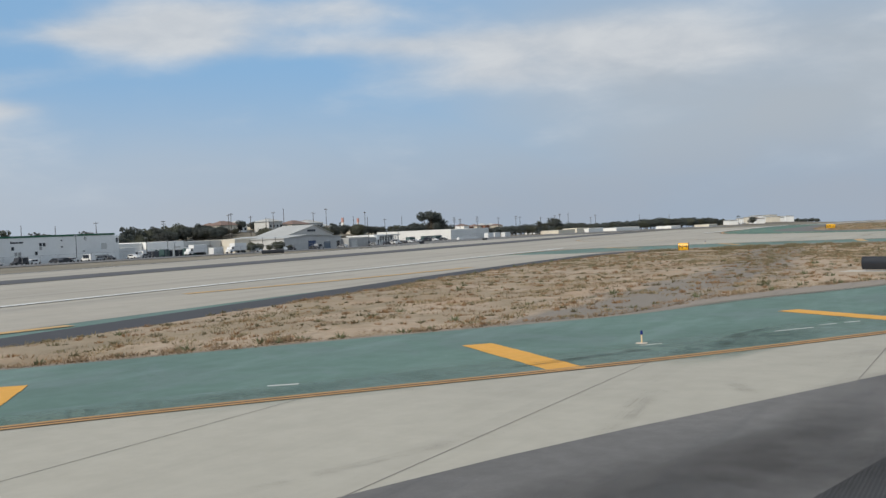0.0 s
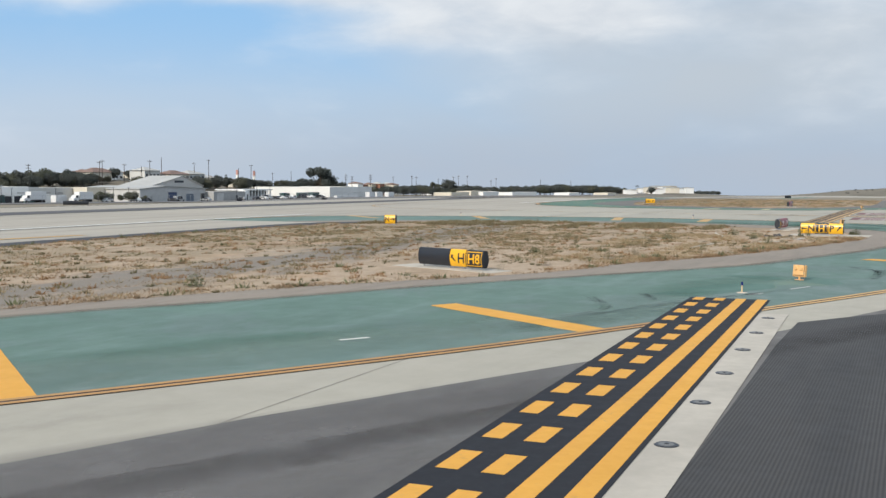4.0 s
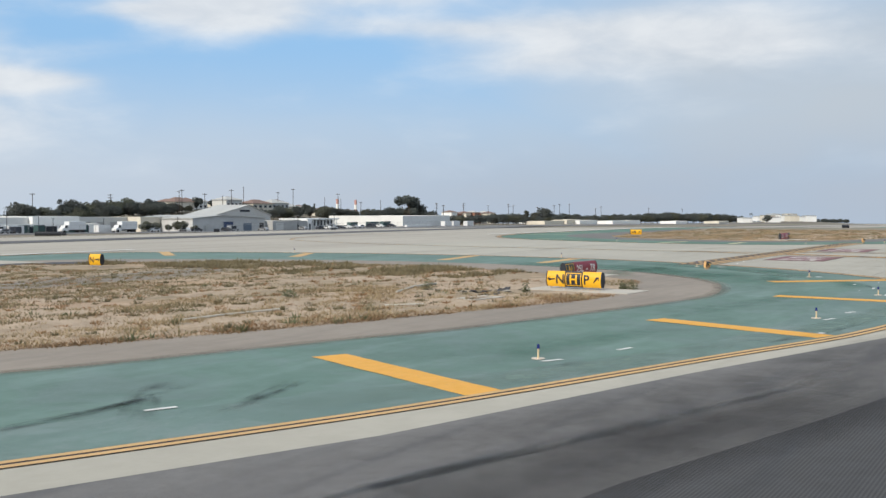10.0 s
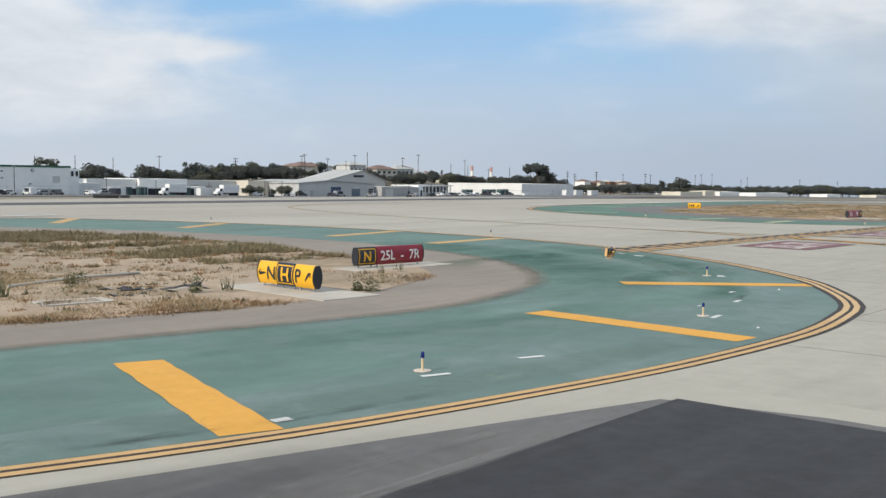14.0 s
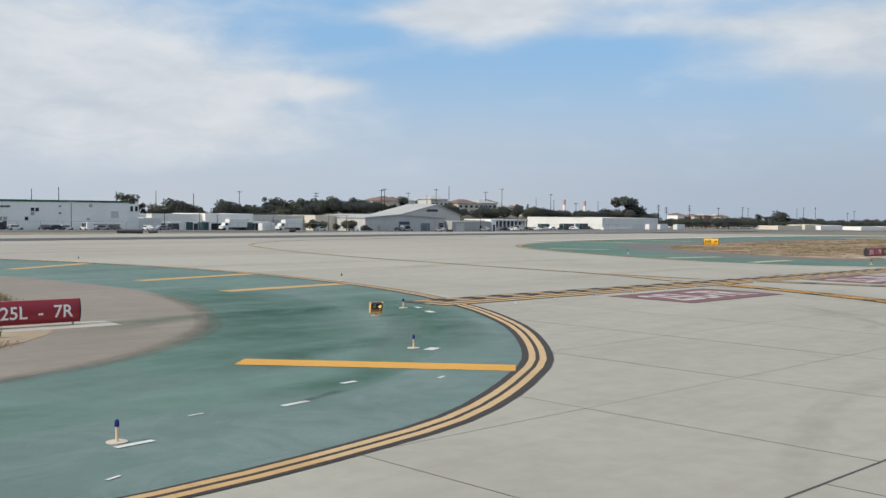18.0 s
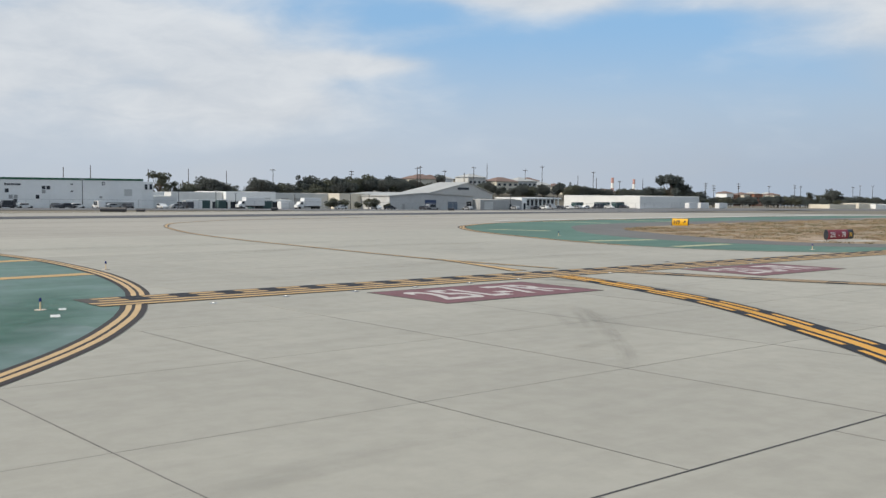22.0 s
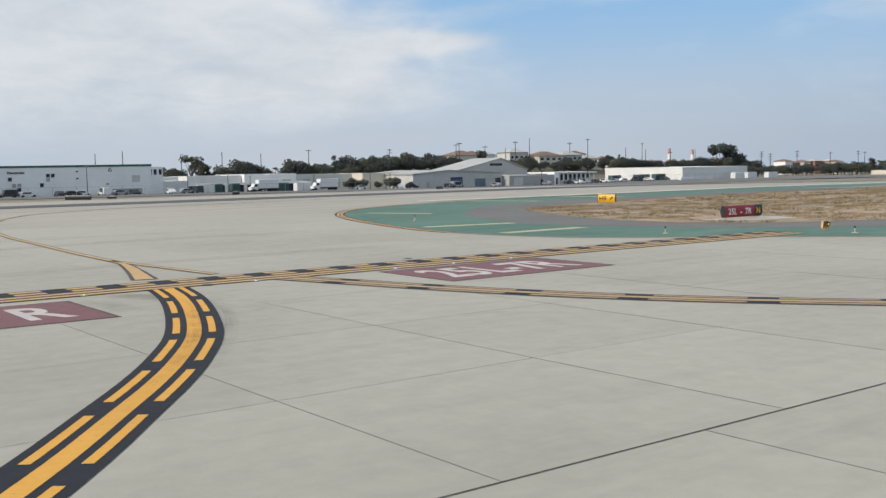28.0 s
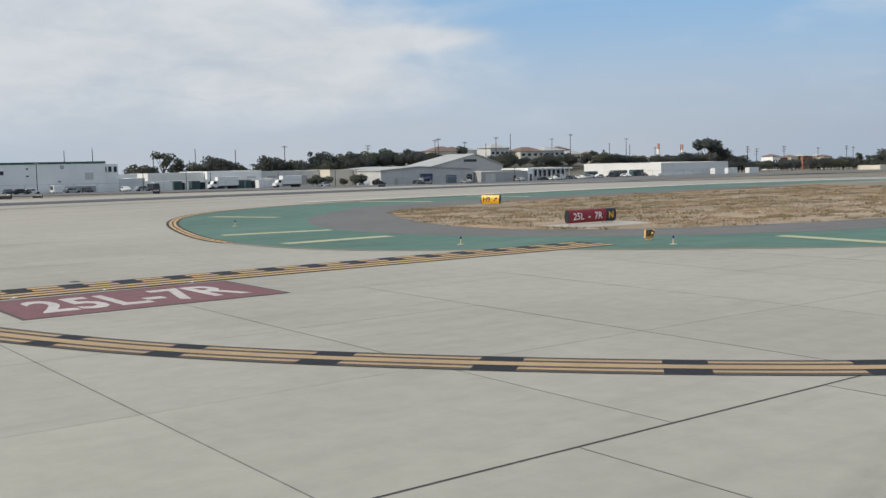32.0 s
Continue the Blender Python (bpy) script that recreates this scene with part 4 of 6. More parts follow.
for pts, w in (([(79.4, 0.4), (78.2, -4.0), (76.6, -7.7), (74.6, -11.0), (72.6, -13.8)], 0.5), ([(79.75, 0.6), (78.75, -3.2), (77.0, -7.2), (75.2, -10.3)], 0.35)):
    smudge(pts, w, RUBBED, "thin black tyre lines on the yellow curve", 0.0205)
smudge([(77.1, 1.6), (77.4, -0.4), (77.5, -2.6)], 1.0, RUBBED, "grey rubber smudge beside the painted sign")
smudge([(77.9, 1.9), (79.0, 0.3), (79.6, -1.6)], 1.3, DUSK, "grey rubber smudge beside the painted sign")
for pts, w in (([(73.2, -4.8), (70.2, -8.36), (68.04, -10.69), (66.16, -12.65), (63.6, -14.8)], 0.55), ([(65.6, -11.6), (66.6, -11.3), (67.9, -11.15)], 0.6), ([(72.4, -5.4), (69.6, -8.4), (67.4, -10.8)], 0.3)):
    smudge(pts, w, SCRUB_MARK, "faint curved tyre scrub on the taxiway concrete")
for pts, w in (([(72.0, -4.6), (71.8, -6.45), (70.2, -8.8), (68.4, -11.0)], 0.8), ([(70.8, -5.8), (69.4, -8.0), (67.9, -9.8)], 0.5), 
               ([(44, -20), (52, -16.8), (60, -15.5)], 0.8), ([(86, -24), (96, -20.5)], 0.8), 
               ([(40, 26), (70, 30), (100, 28)], 3.0), ([(70, 9), (84, 11), (100, 10)], 2.0), ([(72, 20), (84, 24), (102, 22)], 2.5), ([(-34, 11.8), (-28, 8.8), (-20, 4.6)], 0.8)):
    smudge(pts, w, STAIN, "faint grey tyre stain on concrete")
for pts, w in (([(19, -15.1), (24, -15.05), (31.6, -14.9)], 0.4), ([(20, -14.3), (26, -14.2), (31, -14.7)], 0.35), ([(2, -9), (14, -12.4), (24, -14.2)], 0.35), ([(-34, 5), (-26, 1.6)], 0.4),
               ([(6, -10.6), (14, -12.8), (20, -13.9)], 0.9), ([(-30, 4.4), (-22, 0.6)], 0.8)):
    smudge(pts, w, PALE, "pale scuffed line on asphalt", 0.0135)
for pts, w in (([(-7.2, -2.2), (-5.8, -3.6), (-5.1, -6.0), (-4.4, -8.4), (-2.5, -9.9), (2.2, -11.1), (8, -12.0), (13.8, -13.8), (17.9, -15.15), (21, -16.2)], 3.2), ([(2.2, -11.1), (8, -12.0), (13.8, -13.8), (17.9, -15.15), (24, -16.5)], 3.0), ([(-46, 11), (-41.3, 8.6), (-36.5, 5.2), (-31.5, 3.0), (-27, 0.0)], 1.8), ([(-62, 17.6), (-54, 15.0), (-46, 11.6), (-40, 8.6), (-35, 5.4)], 3.6)):
    smudge(pts, w, SOOT, "dark worn margin of the grooved asphalt", 0.0145)
for pts, w in (([(-34, 7.9), (-22, 2.6), (-6, -4.9), (8, -9.6)], 1.4), ([(4, -10.2), (12, -12.2), (20, -13.9), (28, -15.0)], 2.2), ([(3, -8.2), (14, -11.4), (22, -13.2), (31, -15.2)], 2.4),
               ([(-46, 11.5), (-41, 10.1), (-35.6, 9.4)], 1.6), ([(-30, 5.2), (-24, 2.6), (-16, -0.2)], 1.5)):
    smudge(pts, w, DUSK, "long dark tyre streak on asphalt", 0.012)

for pts, w in (([(-40, 10.9), (-30, 6.4), (-20, 1.6), (-14, -1.2)], 3.0), ([(-33, 5.6), (-28, 3.6), (-24, 1.6), (-19, -0.8)], 2.6)):
    smudge(pts, w, SCUFF, "pale worn stretch of the asphalt", 0.0138)

# ---- signs ----
SIGN_Y = plain("sign_yellow", (0.80, 0.42, 0.015), 0.35)
SIGN_K = plain("sign_black", (0.016, 0.018, 0.024), 0.4)
SIGN_R = plain("sign_red", (0.26, 0.012, 0.026), 0.35)
SIGN_W = plain("sign_white", (0.80, 0.78, 0.74), 0.4)
STEEL = plain("galvanised", (0.42, 0.42, 0.42), 0.45, 0.8)
ORANGE = plain("aviation_yellow", (0.74, 0.42, 0.17), 0.5)
BLUE = plain("blue_lens", (0.010, 0.020, 0.14), 0.2)
AMBER = plain("amber_lens", (0.55, 0.34, 0.12), 0.2)
DARK = plain("dark_metal", (0.025, 0.025, 0.028), 0.4)
PINK = plain("faded_orange_paint", (0.70, 0.36, 0.16), 0.6)


def bulge(z, h, deep):
    """Half depth of a sign's swelling body at height z."""
    u = 2 * z / h - 1
    return deep * (1 - 0.62 * abs(u) ** 2.2)


ARROWS = {"<": 180, ">": 0, "^": 135, "/": 45}


def arrow_bm(turn, size):
    """A line arrow with a chevron head, as one flat outline."""
    bm = B()
    w, long_ = size * 0.115, size * 0.42
    c, d = math.cos(radians(42)), math.sin(radians(42))
    tip = size * 0.54
    ox, oy = tip - long_ * c, long_ * d
    ix, iy = ox - w * d, oy - w * c
    jx = ix + (iy - w / 2) / d * c
    half = [(-size * 0.5, w / 2), (jx, w / 2), (ix, iy), (ox, oy)]
    f = bm.faces.new([bm.verts.new((x, y, 0)) for x, y in [(x, -y) for x, y in half] + [(tip, 0)] + half[::-1]])
    bmesh.ops.triangulate(bm, faces=[f])
    bmesh.ops.rotate(bm, cent=(0, 0, 0), matrix=Matrix.Rotation(radians(turn), 3, "Z"), verts=bm.verts)
    return bm


def wrap(bm, x, zc, h, deep, lift):
    """Lays flat letters on the swelling face of a sign."""
    for k in range(1, 8):
        y = -h / 2 + k * h / 8
        bmesh.ops.bisect_plane(bm, geom=bm.verts[:] + bm.edges[:] + bm.faces[:], plane_co=(0, y, 0), plane_no=(0, 1, 0))
    for v in bm.verts:
        z = v.co.y + h / 2
        v.co = Vector((v.co.x + x, -bulge(z, h, deep) - lift, z + zc))
    return bm


def airfield_sign(m, panels, label, h=0.69, deep=0.17, leg=0.10):
    """panels: (width, face material, marks); marks: (text, offset, size, material); text of one arrow sign draws an arrow."""
    ob = thing("airfield_sign", label, "airfield sign", m)
    total = sum(p[0] for p in panels)
    x = -total / 2
    for width, face, marks, border in panels:
        bm = B()
        zs = [h * k / 10 for k in range(11)]
        rings_ = []
        for xx in (x + 0.012, x + width - 0.012):
            rings_.append([bm.verts.new((xx, -bulge(z, h, deep), z + leg)) for z in zs] + [bm.verts.new((xx, bulge(z, h, deep), z + leg)) for z in reversed(zs)])
        n = len(rings_[0])
        for k in range(n):
            bm.faces.new((rings_[0][k], rings_[0][(k + 1) % n], rings_[1][(k + 1) % n], rings_[1][k]))
        bm.faces.new(rings_[0])
        bm.faces.new(rings_[1])
        pn = part("panel", bm, face, ob)
        if border:
            for bx0, bx1, bz0, bz1 in ((0.05, width - 0.05, 0.055, 0.09), (0.05, width - 0.05, h - 0.09, h - 0.055), (0.05, 0.085, 0.055, h - 0.055), (width - 0.085, width - 0.05, 0.055, h - 0.055)):
                bm = B()
                vs = [bm.verts.new(p) for p in ((bx0, bz0 - h / 2, 0), (bx1, bz0 - h / 2, 0), (bx1, bz1 - h / 2, 0), (bx0, bz1 - h / 2, 0))]
                bm.faces.new(vs)
                part("border", wrap(bm, x, leg, h, deep, 0.004), border, pn)
        for text, off, size, mat in marks:
            bm = arrow_bm(ARROWS[text], size) if text in ARROWS else text_bm(text, size, 1.0, 0.019 if mat is not SIGN_W else 0.012)
            for piece in islands(wrap(bm, x + width / 2 + off, leg, h, deep, 0.006)):
                part("symbol", piece, mat, pn)
        for lx in (x + 0.15, x + width - 0.15):
            bm = B()
            cyl(bm, (lx, 0, 0), (lx, 0, leg + 0.05), 0.03, n=8)
            box(bm, lx - 0.07, lx + 0.07, -0.07, 0.07, 0, 0.02)
            part("leg", bm, STEEL, ob)
        x += width
    for s in (-1, 1):
        bm = B()
        zs = [h * k / 10 for k in range(11)]
        ring = [(-bulge(z, h, deep) - 0.012, z + leg) for z in zs] + [(bulge(z, h, deep) + 0.012, z + leg) for z in reversed(zs)]
        a = [bm.verts.new((s * (total / 2 - 0.01), y, z)) for y, z in ring]
        b = [bm.verts.new((s * (total / 2 + 0.03), y, z)) for y, z in ring]
        for k in range(len(a)):
            bm.faces.new((a[k], a[(k + 1) % len(a)], b[(k + 1) % len(a)], b[k]))
        bm.faces.new(a)
        bm.faces.new(b)
        part("end_cap", bm, SIGN_K, ob)
    return ob


def at(x, y, yaw, z=0.0):
    return Matrix.Translation((x, y, z + gz(x, y))) @ Matrix.Rotation(radians(yaw), 4, "Z")


def pad(x, y, yaw, lx, ly):
    bm = B()
    box(bm, -lx / 2, lx / 2, -ly / 2, ly / 2, -0.06, 0.034, 0.01)
    ob = part("sign_pad", bm, PAD)
    ob.matrix_basis = at(x, y, yaw)
    tagged(ob, "low concrete pad under an airfield sign", "concrete pad", "sign pads")


pad(2.7, 12.7, -109.4, 5.4, 1.4)
airfield_sign(at(2.66, 12.6, -109.4, 0.02), [(1.75, SIGN_K, [], None), (0.86, SIGN_Y, [("^", -0.22, 0.34, SIGN_K), ("H", 0.2, 0.4, SIGN_K)], None),
              (0.92, SIGN_K, [("H8", 0, 0.4, SIGN_Y)], SIGN_Y)], "long airfield sign, half blank black, with yellow H and framed H8")
pad(37.6, 0.65, -93, 5.0, 2.2)
airfield_sign(at(37.75, 1.2, -93, 0.02), [(0.9, SIGN_Y, [("<", -0.22, 0.36, SIGN_K), ("N", 0.22, 0.42, SIGN_K)], None), (0.86, SIGN_K, [("H", 0, 0.42, SIGN_Y)], SIGN_Y),
              (0.92, SIGN_Y, [("P", -0.24, 0.42, SIGN_K), ("/", 0.22, 0.36, SIGN_K)], None)], "yellow and black airfield sign reading N, H and P with arrows")
pad(46.1, 4.45, -4, 5.2, 1.4)
airfield_sign(at(46.0, 4.7, -4, 0.02), [(0.95, SIGN_K, [("N", 0, 0.38, SIGN_Y)], SIGN_Y), (2.5, SIGN_R, [("25L  -  7R", 0, 0.38, SIGN_W)], None)],
              "red runway holding sign with white figures and a black N panel")
airfield_sign(at(39.2, 34.3, -84, 0.06), [(0.92, SIGN_Y, [("N", -0.22, 0.36, SIGN_K), (">", 0.22, 0.4, SIGN_K)], None)], "small yellow airfield sign reading N with an arrow")
pad(121.0, 11.2, -3, 5.6, 2.8)
airfield_sign(at(121.1, 11.95, -3, 0.02), [(2.72, SIGN_R, [("25L  -  7R", 0.0, 0.38, SIGN_W)], None), (0.66, SIGN_K, [("N", 0, 0.36, SIGN_Y)], None)],
              "red runway holding sign with white figures beyond the taxiway", h=0.7)
airfield_sign(at(133.3, 35.1, -64, 0.05), [(1.55, SIGN_Y, [("H9", -0.3, 0.4, SIGN_K), ("/", 0.45, 0.4, SIGN_K)], None)], "yellow airfield sign reading H9 with an arrow")
airfield_sign(at(20, 132, -60, 0.0), [(1.3, SIGN_Y, [], None)], "small yellow airfield sign across the runway")


def guard_light(m, label):
    """A runway guard light: two hooded lamps in a leaning frame of side plates."""
    ob = thing("guard_light", label, "guard light", m)
    bm = B()
    cyl(bm, (0, 0, 0.0), (0, 0, 0.02), 0.2, n=14)
    part("base_plate", bm, PINK, ob)
    bm = B()
    cyl(bm, (0, 0, 0), (0, 0, 0.16), 0.045, n=10)
    part("post", bm, ORANGE, ob)
    tilt = Matrix.Translation((0, 0, 0.12)) @ Matrix.Rotation(radians(10), 4, "X")
    bm = B()
    box(bm, -0.25, 0.25, -0.07, 0.07, 0.0, 0.09, 0.01, tilt)
    part("cross_plate", bm, ORANGE, ob)
    bm = B()
    box(bm, -0.25, 0.25, 0.122, 0.145, 0.05, 0.45, 0.012, tilt)
    part("back_plate", bm, ORANGE, ob)
    for s in (-1, 1):
        bm = B()
        cyl(bm, tilt @ Vector((s * 0.125, 0.14, 0.32)), tilt @ Vector((s * 0.125, 0.2, 0.32)), 0.1, 0.07, 14)
        part("rear_cap", bm, ORANGE, ob)
        bm = B()
        box(bm, s * 0.27 - 0.018, s * 0.27 + 0.018, -0.09, 0.09, 0.0, 0.46, 0.008, tilt)
        part("side_plate", bm, ORANGE, ob)
        bm = B()
        box(bm, s * 0.125 - 0.118, s * 0.125 + 0.118, -0.10, 0.12, 0.19, 0.45, 0.03, tilt)
        lamp = part("lamp_housing", bm, DARK, ob)
        bm = B()
        cyl(bm, tilt @ Vector((s * 0.125, -0.098, 0.31)), tilt @ Vector((s * 0.125, -0.112, 0.31)), 0.075, n=16)
        part("lens", bm, AMBER if s < 0 else LIT, lamp)
        bm = B()
        for k in range(9):
            a0, a1 = math.pi * k / 9, math.pi * (k + 1) / 9
            q = [tilt @ Vector((s * 0.125 + r * math.cos(a), y, 0.31 + r * math.sin(a))) for r, y, a in ((0.105, -0.09, a0), (0.105, -0.09, a1), (0.11, -0.25 + 0.06 * math.cos(2 * a1), a1), (0.11, -0.25 + 0.06 * math.cos(2 * a0), a0))]
            bm.faces.new([bm.verts.new(p) for p in q])
        part("visor", bm, DARK, lamp)
    return ob


LIT = plain("lit_amber_lens", (0.95, 0.62, 0.18), 0.2, 0.0, 0.8)
g1 = guard_light(at(3.52, -0.68, 62, 0.012), "yellow twin runway guard light on green paint")
g2 = copy_thing(g1, at(56.5, 1.1, -20, 0.006))
g2.scale = (0.78, 0.78, 0.8)
g1.scale = (0.86, 0.66, 0.92)
g2["label"] = "twin runway guard light with dark lamps beside the holding line"
g3 = copy_thing(g1, at(114.7, 2.1, -14, 0.012))
g3.scale = (0.75, 0.75, 0.78)
g3["label"] = "orange runway guard light before the far dirt"


RING_P = plain("pale_base_ring", (0.64, 0.54, 0.44), 0.6)
STEM = plain("cream_stem", (0.66, 0.50, 0.30), 0.5)


def edge_light(m):
    ob = thing("edge_light", "short white taxiway edge light with a blue cap", "edge light", m, "taxiway edge lights")
    bm = B()
    cyl(bm, (0, 0, 0), (0, 0, 0.015), 0.16, n=16)
    part("base_ring", bm, RING_P, ob)
    bm = B()
    cyl(bm, (0, 0, 0), (0, 0, 0.24), 0.024, 0.022, 10)
    part("stem", bm, STEM, ob)
    bm = B()
    cyl(bm, (0, 0, 0.24), (0, 0, 0.32), 0.038, 0.034, 12)
    bmesh.ops.create_uvsphere(bm, u_segments=12, v_segments=6, radius=0.034, matrix=Matrix.Translation((0, 0, 0.32)))
    part("lens", bm, BLUE, ob, "dark blue lens")
    return ob


e1 = edge_light(at(-29.6, 16.0, 0, 0.012))
for x, y in ((-1.9, 0.53), (17.5, -7.0), (30.43, -10.62), (41.21, -10.82), (51.9, -5.78), (59.02, 2.52), (107.9, 6.6), (113.6, -0.2), (66.3, 15.2), (63.5, 38.6), (107.5, 27.5)):
    copy_thing(e1, at(x, y, 0, 0.012))


RING_G = plain("dull_grey_metal", (0.20, 0.20, 0.195), 0.6, 0.3)


def inset_light(m):
    ob = thing("inset_light", "round metal light set into the paving", "inset light", m, "inset lights")
    bm = B()
    cyl(bm, (0, 0, 0), (0, 0, 0.012), 0.17, 0.15, 18)
    part("ring", bm, DARK, ob, "dark metal ring")
    bm = B()
    cyl(bm, (0, 0, 0.008), (0, 0, 0.017), 0.115, 0.10, 16)
    part("cover", bm, RING_G, ob)
    bm = B()
    cyl(bm, (0, 0, 0.01), (0, 0, 0.026), 0.035, 0.03, 12)
    part("lens", bm, DARK, ob)
    return ob


i1 = inset_light(at(-24.85, -1.55, 0, 0.0155))
for x, y in ((-22.05, -1.47), (-19.16, -1.38), (-16.4, -1.3), (-13.5, -1.2), (-10.85, -1.12), (-8.0, -1.03)):
    copy_thing(i1, at(x, y, 0, 0.0155))
copy_thing(i1, at(81.4, 2.0, 0, 0.021))
copy_thing(i1, at(91.0, 4.9, 0, 0.004))


def lit_inset(m):
    ob = thing("inset_light", "small lit white light set into the concrete at the holding line", "inset light", m, "inset lights")
    bm = B()
    cyl(bm, (0, 0, 0), (0, 0, 0.018), 0.12, 0.1, 16)
    part("ring", bm, STEEL, ob)
    bm = B()
    cyl(bm, (0, 0, 0.01), (0, 0, 0.03), 0.035, 0.025, 12)
    part("lens", bm, GLOW, ob)
    return ob


GLOW = plain("lit_white_lens", (1.0, 0.93, 0.8), 0.3, 0.0, 0.5)
l1 = lit_inset(at(63.8, 1.35, 0, 0.0))
for x, y in ((66.6, 1.7), (69.4, 1.75), (72.1, 1.8), (74.8, 1.85), (77.6, 2.05), (83.0, 1.9), (88.35, 1.85), (90.9, 1.85), (93.6, 1.8)):
    copy_thing(l1, at(x, y, 0, 0.012))

# ---- the far side: buildings, trees, poles, vehicles ----
WALL_W = material("white_wall", (0.84, 0.84, 0.82), (0.78, 0.78, 0.76), 0.8, 0.15, 0.8, patchy=0.15)
WALL_G = material("grey_wall", (0.58, 0.58, 0.56), (0.51, 0.51, 0.49), 0.8, 0.15, 0.85, patchy=0.2)
WALL_P = material("pale_grey_wall", (0.70, 0.70, 0.68), (0.63, 0.63, 0.61), 0.8, 0.15, 0.85, patchy=0.2)
WALL_F = material("weathered_grey_wall", (0.52, 0.52, 0.51), (0.45, 0.45, 0.44), 0.8, 0.15, 0.85, patchy=0.2)
WALL_S = material("slate_wall", (0.40, 0.40, 0.39), (0.34, 0.34, 0.335), 1.2, 0.15, 0.85, patchy=0.3)
WALL_C = material("cream_wall", (0.68, 0.63, 0.53), (0.60, 0.555, 0.47), 0.8, 0.15, 0.85, patchy=0.2)
ROOF_G = material("grey_roof", (0.47, 0.465, 0.44), (0.40, 0.395, 0.375), 0.6, 0.1, 0.7, patchy=0.25)
TILE_R = material("clay_roof", (0.235, 0.155, 0.125), (0.185, 0.125, 0.10), 1.5, 0.3, 0.85)
BRICKY = material("brick_wall", (0.30, 0.15, 0.10), (0.24, 0.125, 0.085), 1.5, 0.3, 0.9)
TRIM_G = plain("green_trim", (0.02, 0.11, 0.06), 0.5)
GLASS_D = plain("dark_window", (0.03, 0.035, 0.045), 0.15)
DOOR_B = plain("blue_door", (0.03, 0.055, 0.13), 0.5)
SLATE_DOOR = plain("slate_blue_door", (0.12, 0.155, 0.20), 0.5)
WOOD = material("pole_wood", (0.075, 0.06, 0.052), (0.055, 0.046, 0.04), 2.0, 0.5, 0.9)
BARK = material("bark", (0.12, 0.095, 0.075), (0.08, 0.065, 0.05), 2.0, 0.5, 0.95)
CAR_W = plain("white_car_paint", (0.72, 0.72, 0.71), 0.3)
CAR_D = plain("dark_car_paint", (0.04, 0.042, 0.05), 0.3)
CAR_S = plain("silver_car_paint", (0.36, 0.37, 0.38), 0.3, 0.3)
RUBBER_T = plain("tyre_rubber", (0.02, 0.02, 0.02), 0.8)
TARP = plain("dark_green_container", (0.035, 0.075, 0.075), 0.6)


def leaf_material(name, base, lo=0.55, hi=1.35):
    m = bpy.data.materials.new(name)
    m.use_nodes = True
    N = Nodes(m.node_tree)
    g = N.add("ShaderNodeNewGeometry")
    r = g.outputs["Random Per Island"]
    o = N.add("ShaderNodeObjectInfo").outputs["Random"]
    col = N.mix(r, tuple(c * lo for c in base), tuple(c * hi for c in base))
    col = N.mix(N.math("MULTIPLY", o, 0.45), col, (base[0] * 1.12, base[1] * 0.98, base[2] * 0.92))
    p = N.add("ShaderNodeBsdfPrincipled")
    N.put(p.inputs["Base Color"], col)
    p.inputs["Roughness"].default_value = 0.75
    thin = N.add("ShaderNodeBsdfTranslucent")
    N.put(thin.inputs[0], col)
    x = N.add("ShaderNodeMixShader")
    x.inputs[0].default_value = 0.35
    N.put(x.inputs[1], p.outputs[0])
    N.put(x.inputs[2], thin.outputs[0])
    N.put(N.add("ShaderNodeOutputMaterial").inputs[0], x.outputs[0])
    return m


# Base raised and blued, so distance haze sits in the leaf colour.
LEAF = leaf_material("foliage", (0.112, 0.128, 0.118))
LEAF_O = leaf_material("olive_foliage", (0.125, 0.135, 0.10))
STRAW = leaf_material("dry_grass", (0.38, 0.295, 0.175), 0.8, 1.15)
WEED = leaf_material("weed_green", (0.150, 0.165, 0.085), 0.8, 1.2)


def clumps(rng, lobes, n, size):
    """Many small leaf faces scattered through the lobes of a crown."""
    verts_, faces_ = [], []
    for cx, cy, cz, rx, ry, rz in lobes:
        for _ in range(n):
            d = Vector((rng.gauss(0, 1), rng.gauss(0, 1), rng.gauss(0, 1))).normalized() * (rng.random() ** 0.28)
            c = Vector((cx + d.x * rx, cy + d.y * ry, cz + d.z * rz))
            u = Vector((rng.gauss(0, 1), rng.gauss(0, 1), rng.gauss(0, 1))).normalized()
            w = u.orthogonal().normalized()
            s = size * rng.uniform(0.6, 1.4)
            k = len(verts_)
            verts_ += [c + u * s, c - u * s * 0.5 + w * s * 0.8, c - u * s * 0.5 - w * s * 0.8, c + u.cross(w) * s * 0.7]
            faces_ += [(k, k + 1, k + 3), (k + 1, k + 2, k + 3), (k + 2, k, k + 3)]
    return verts_, faces_


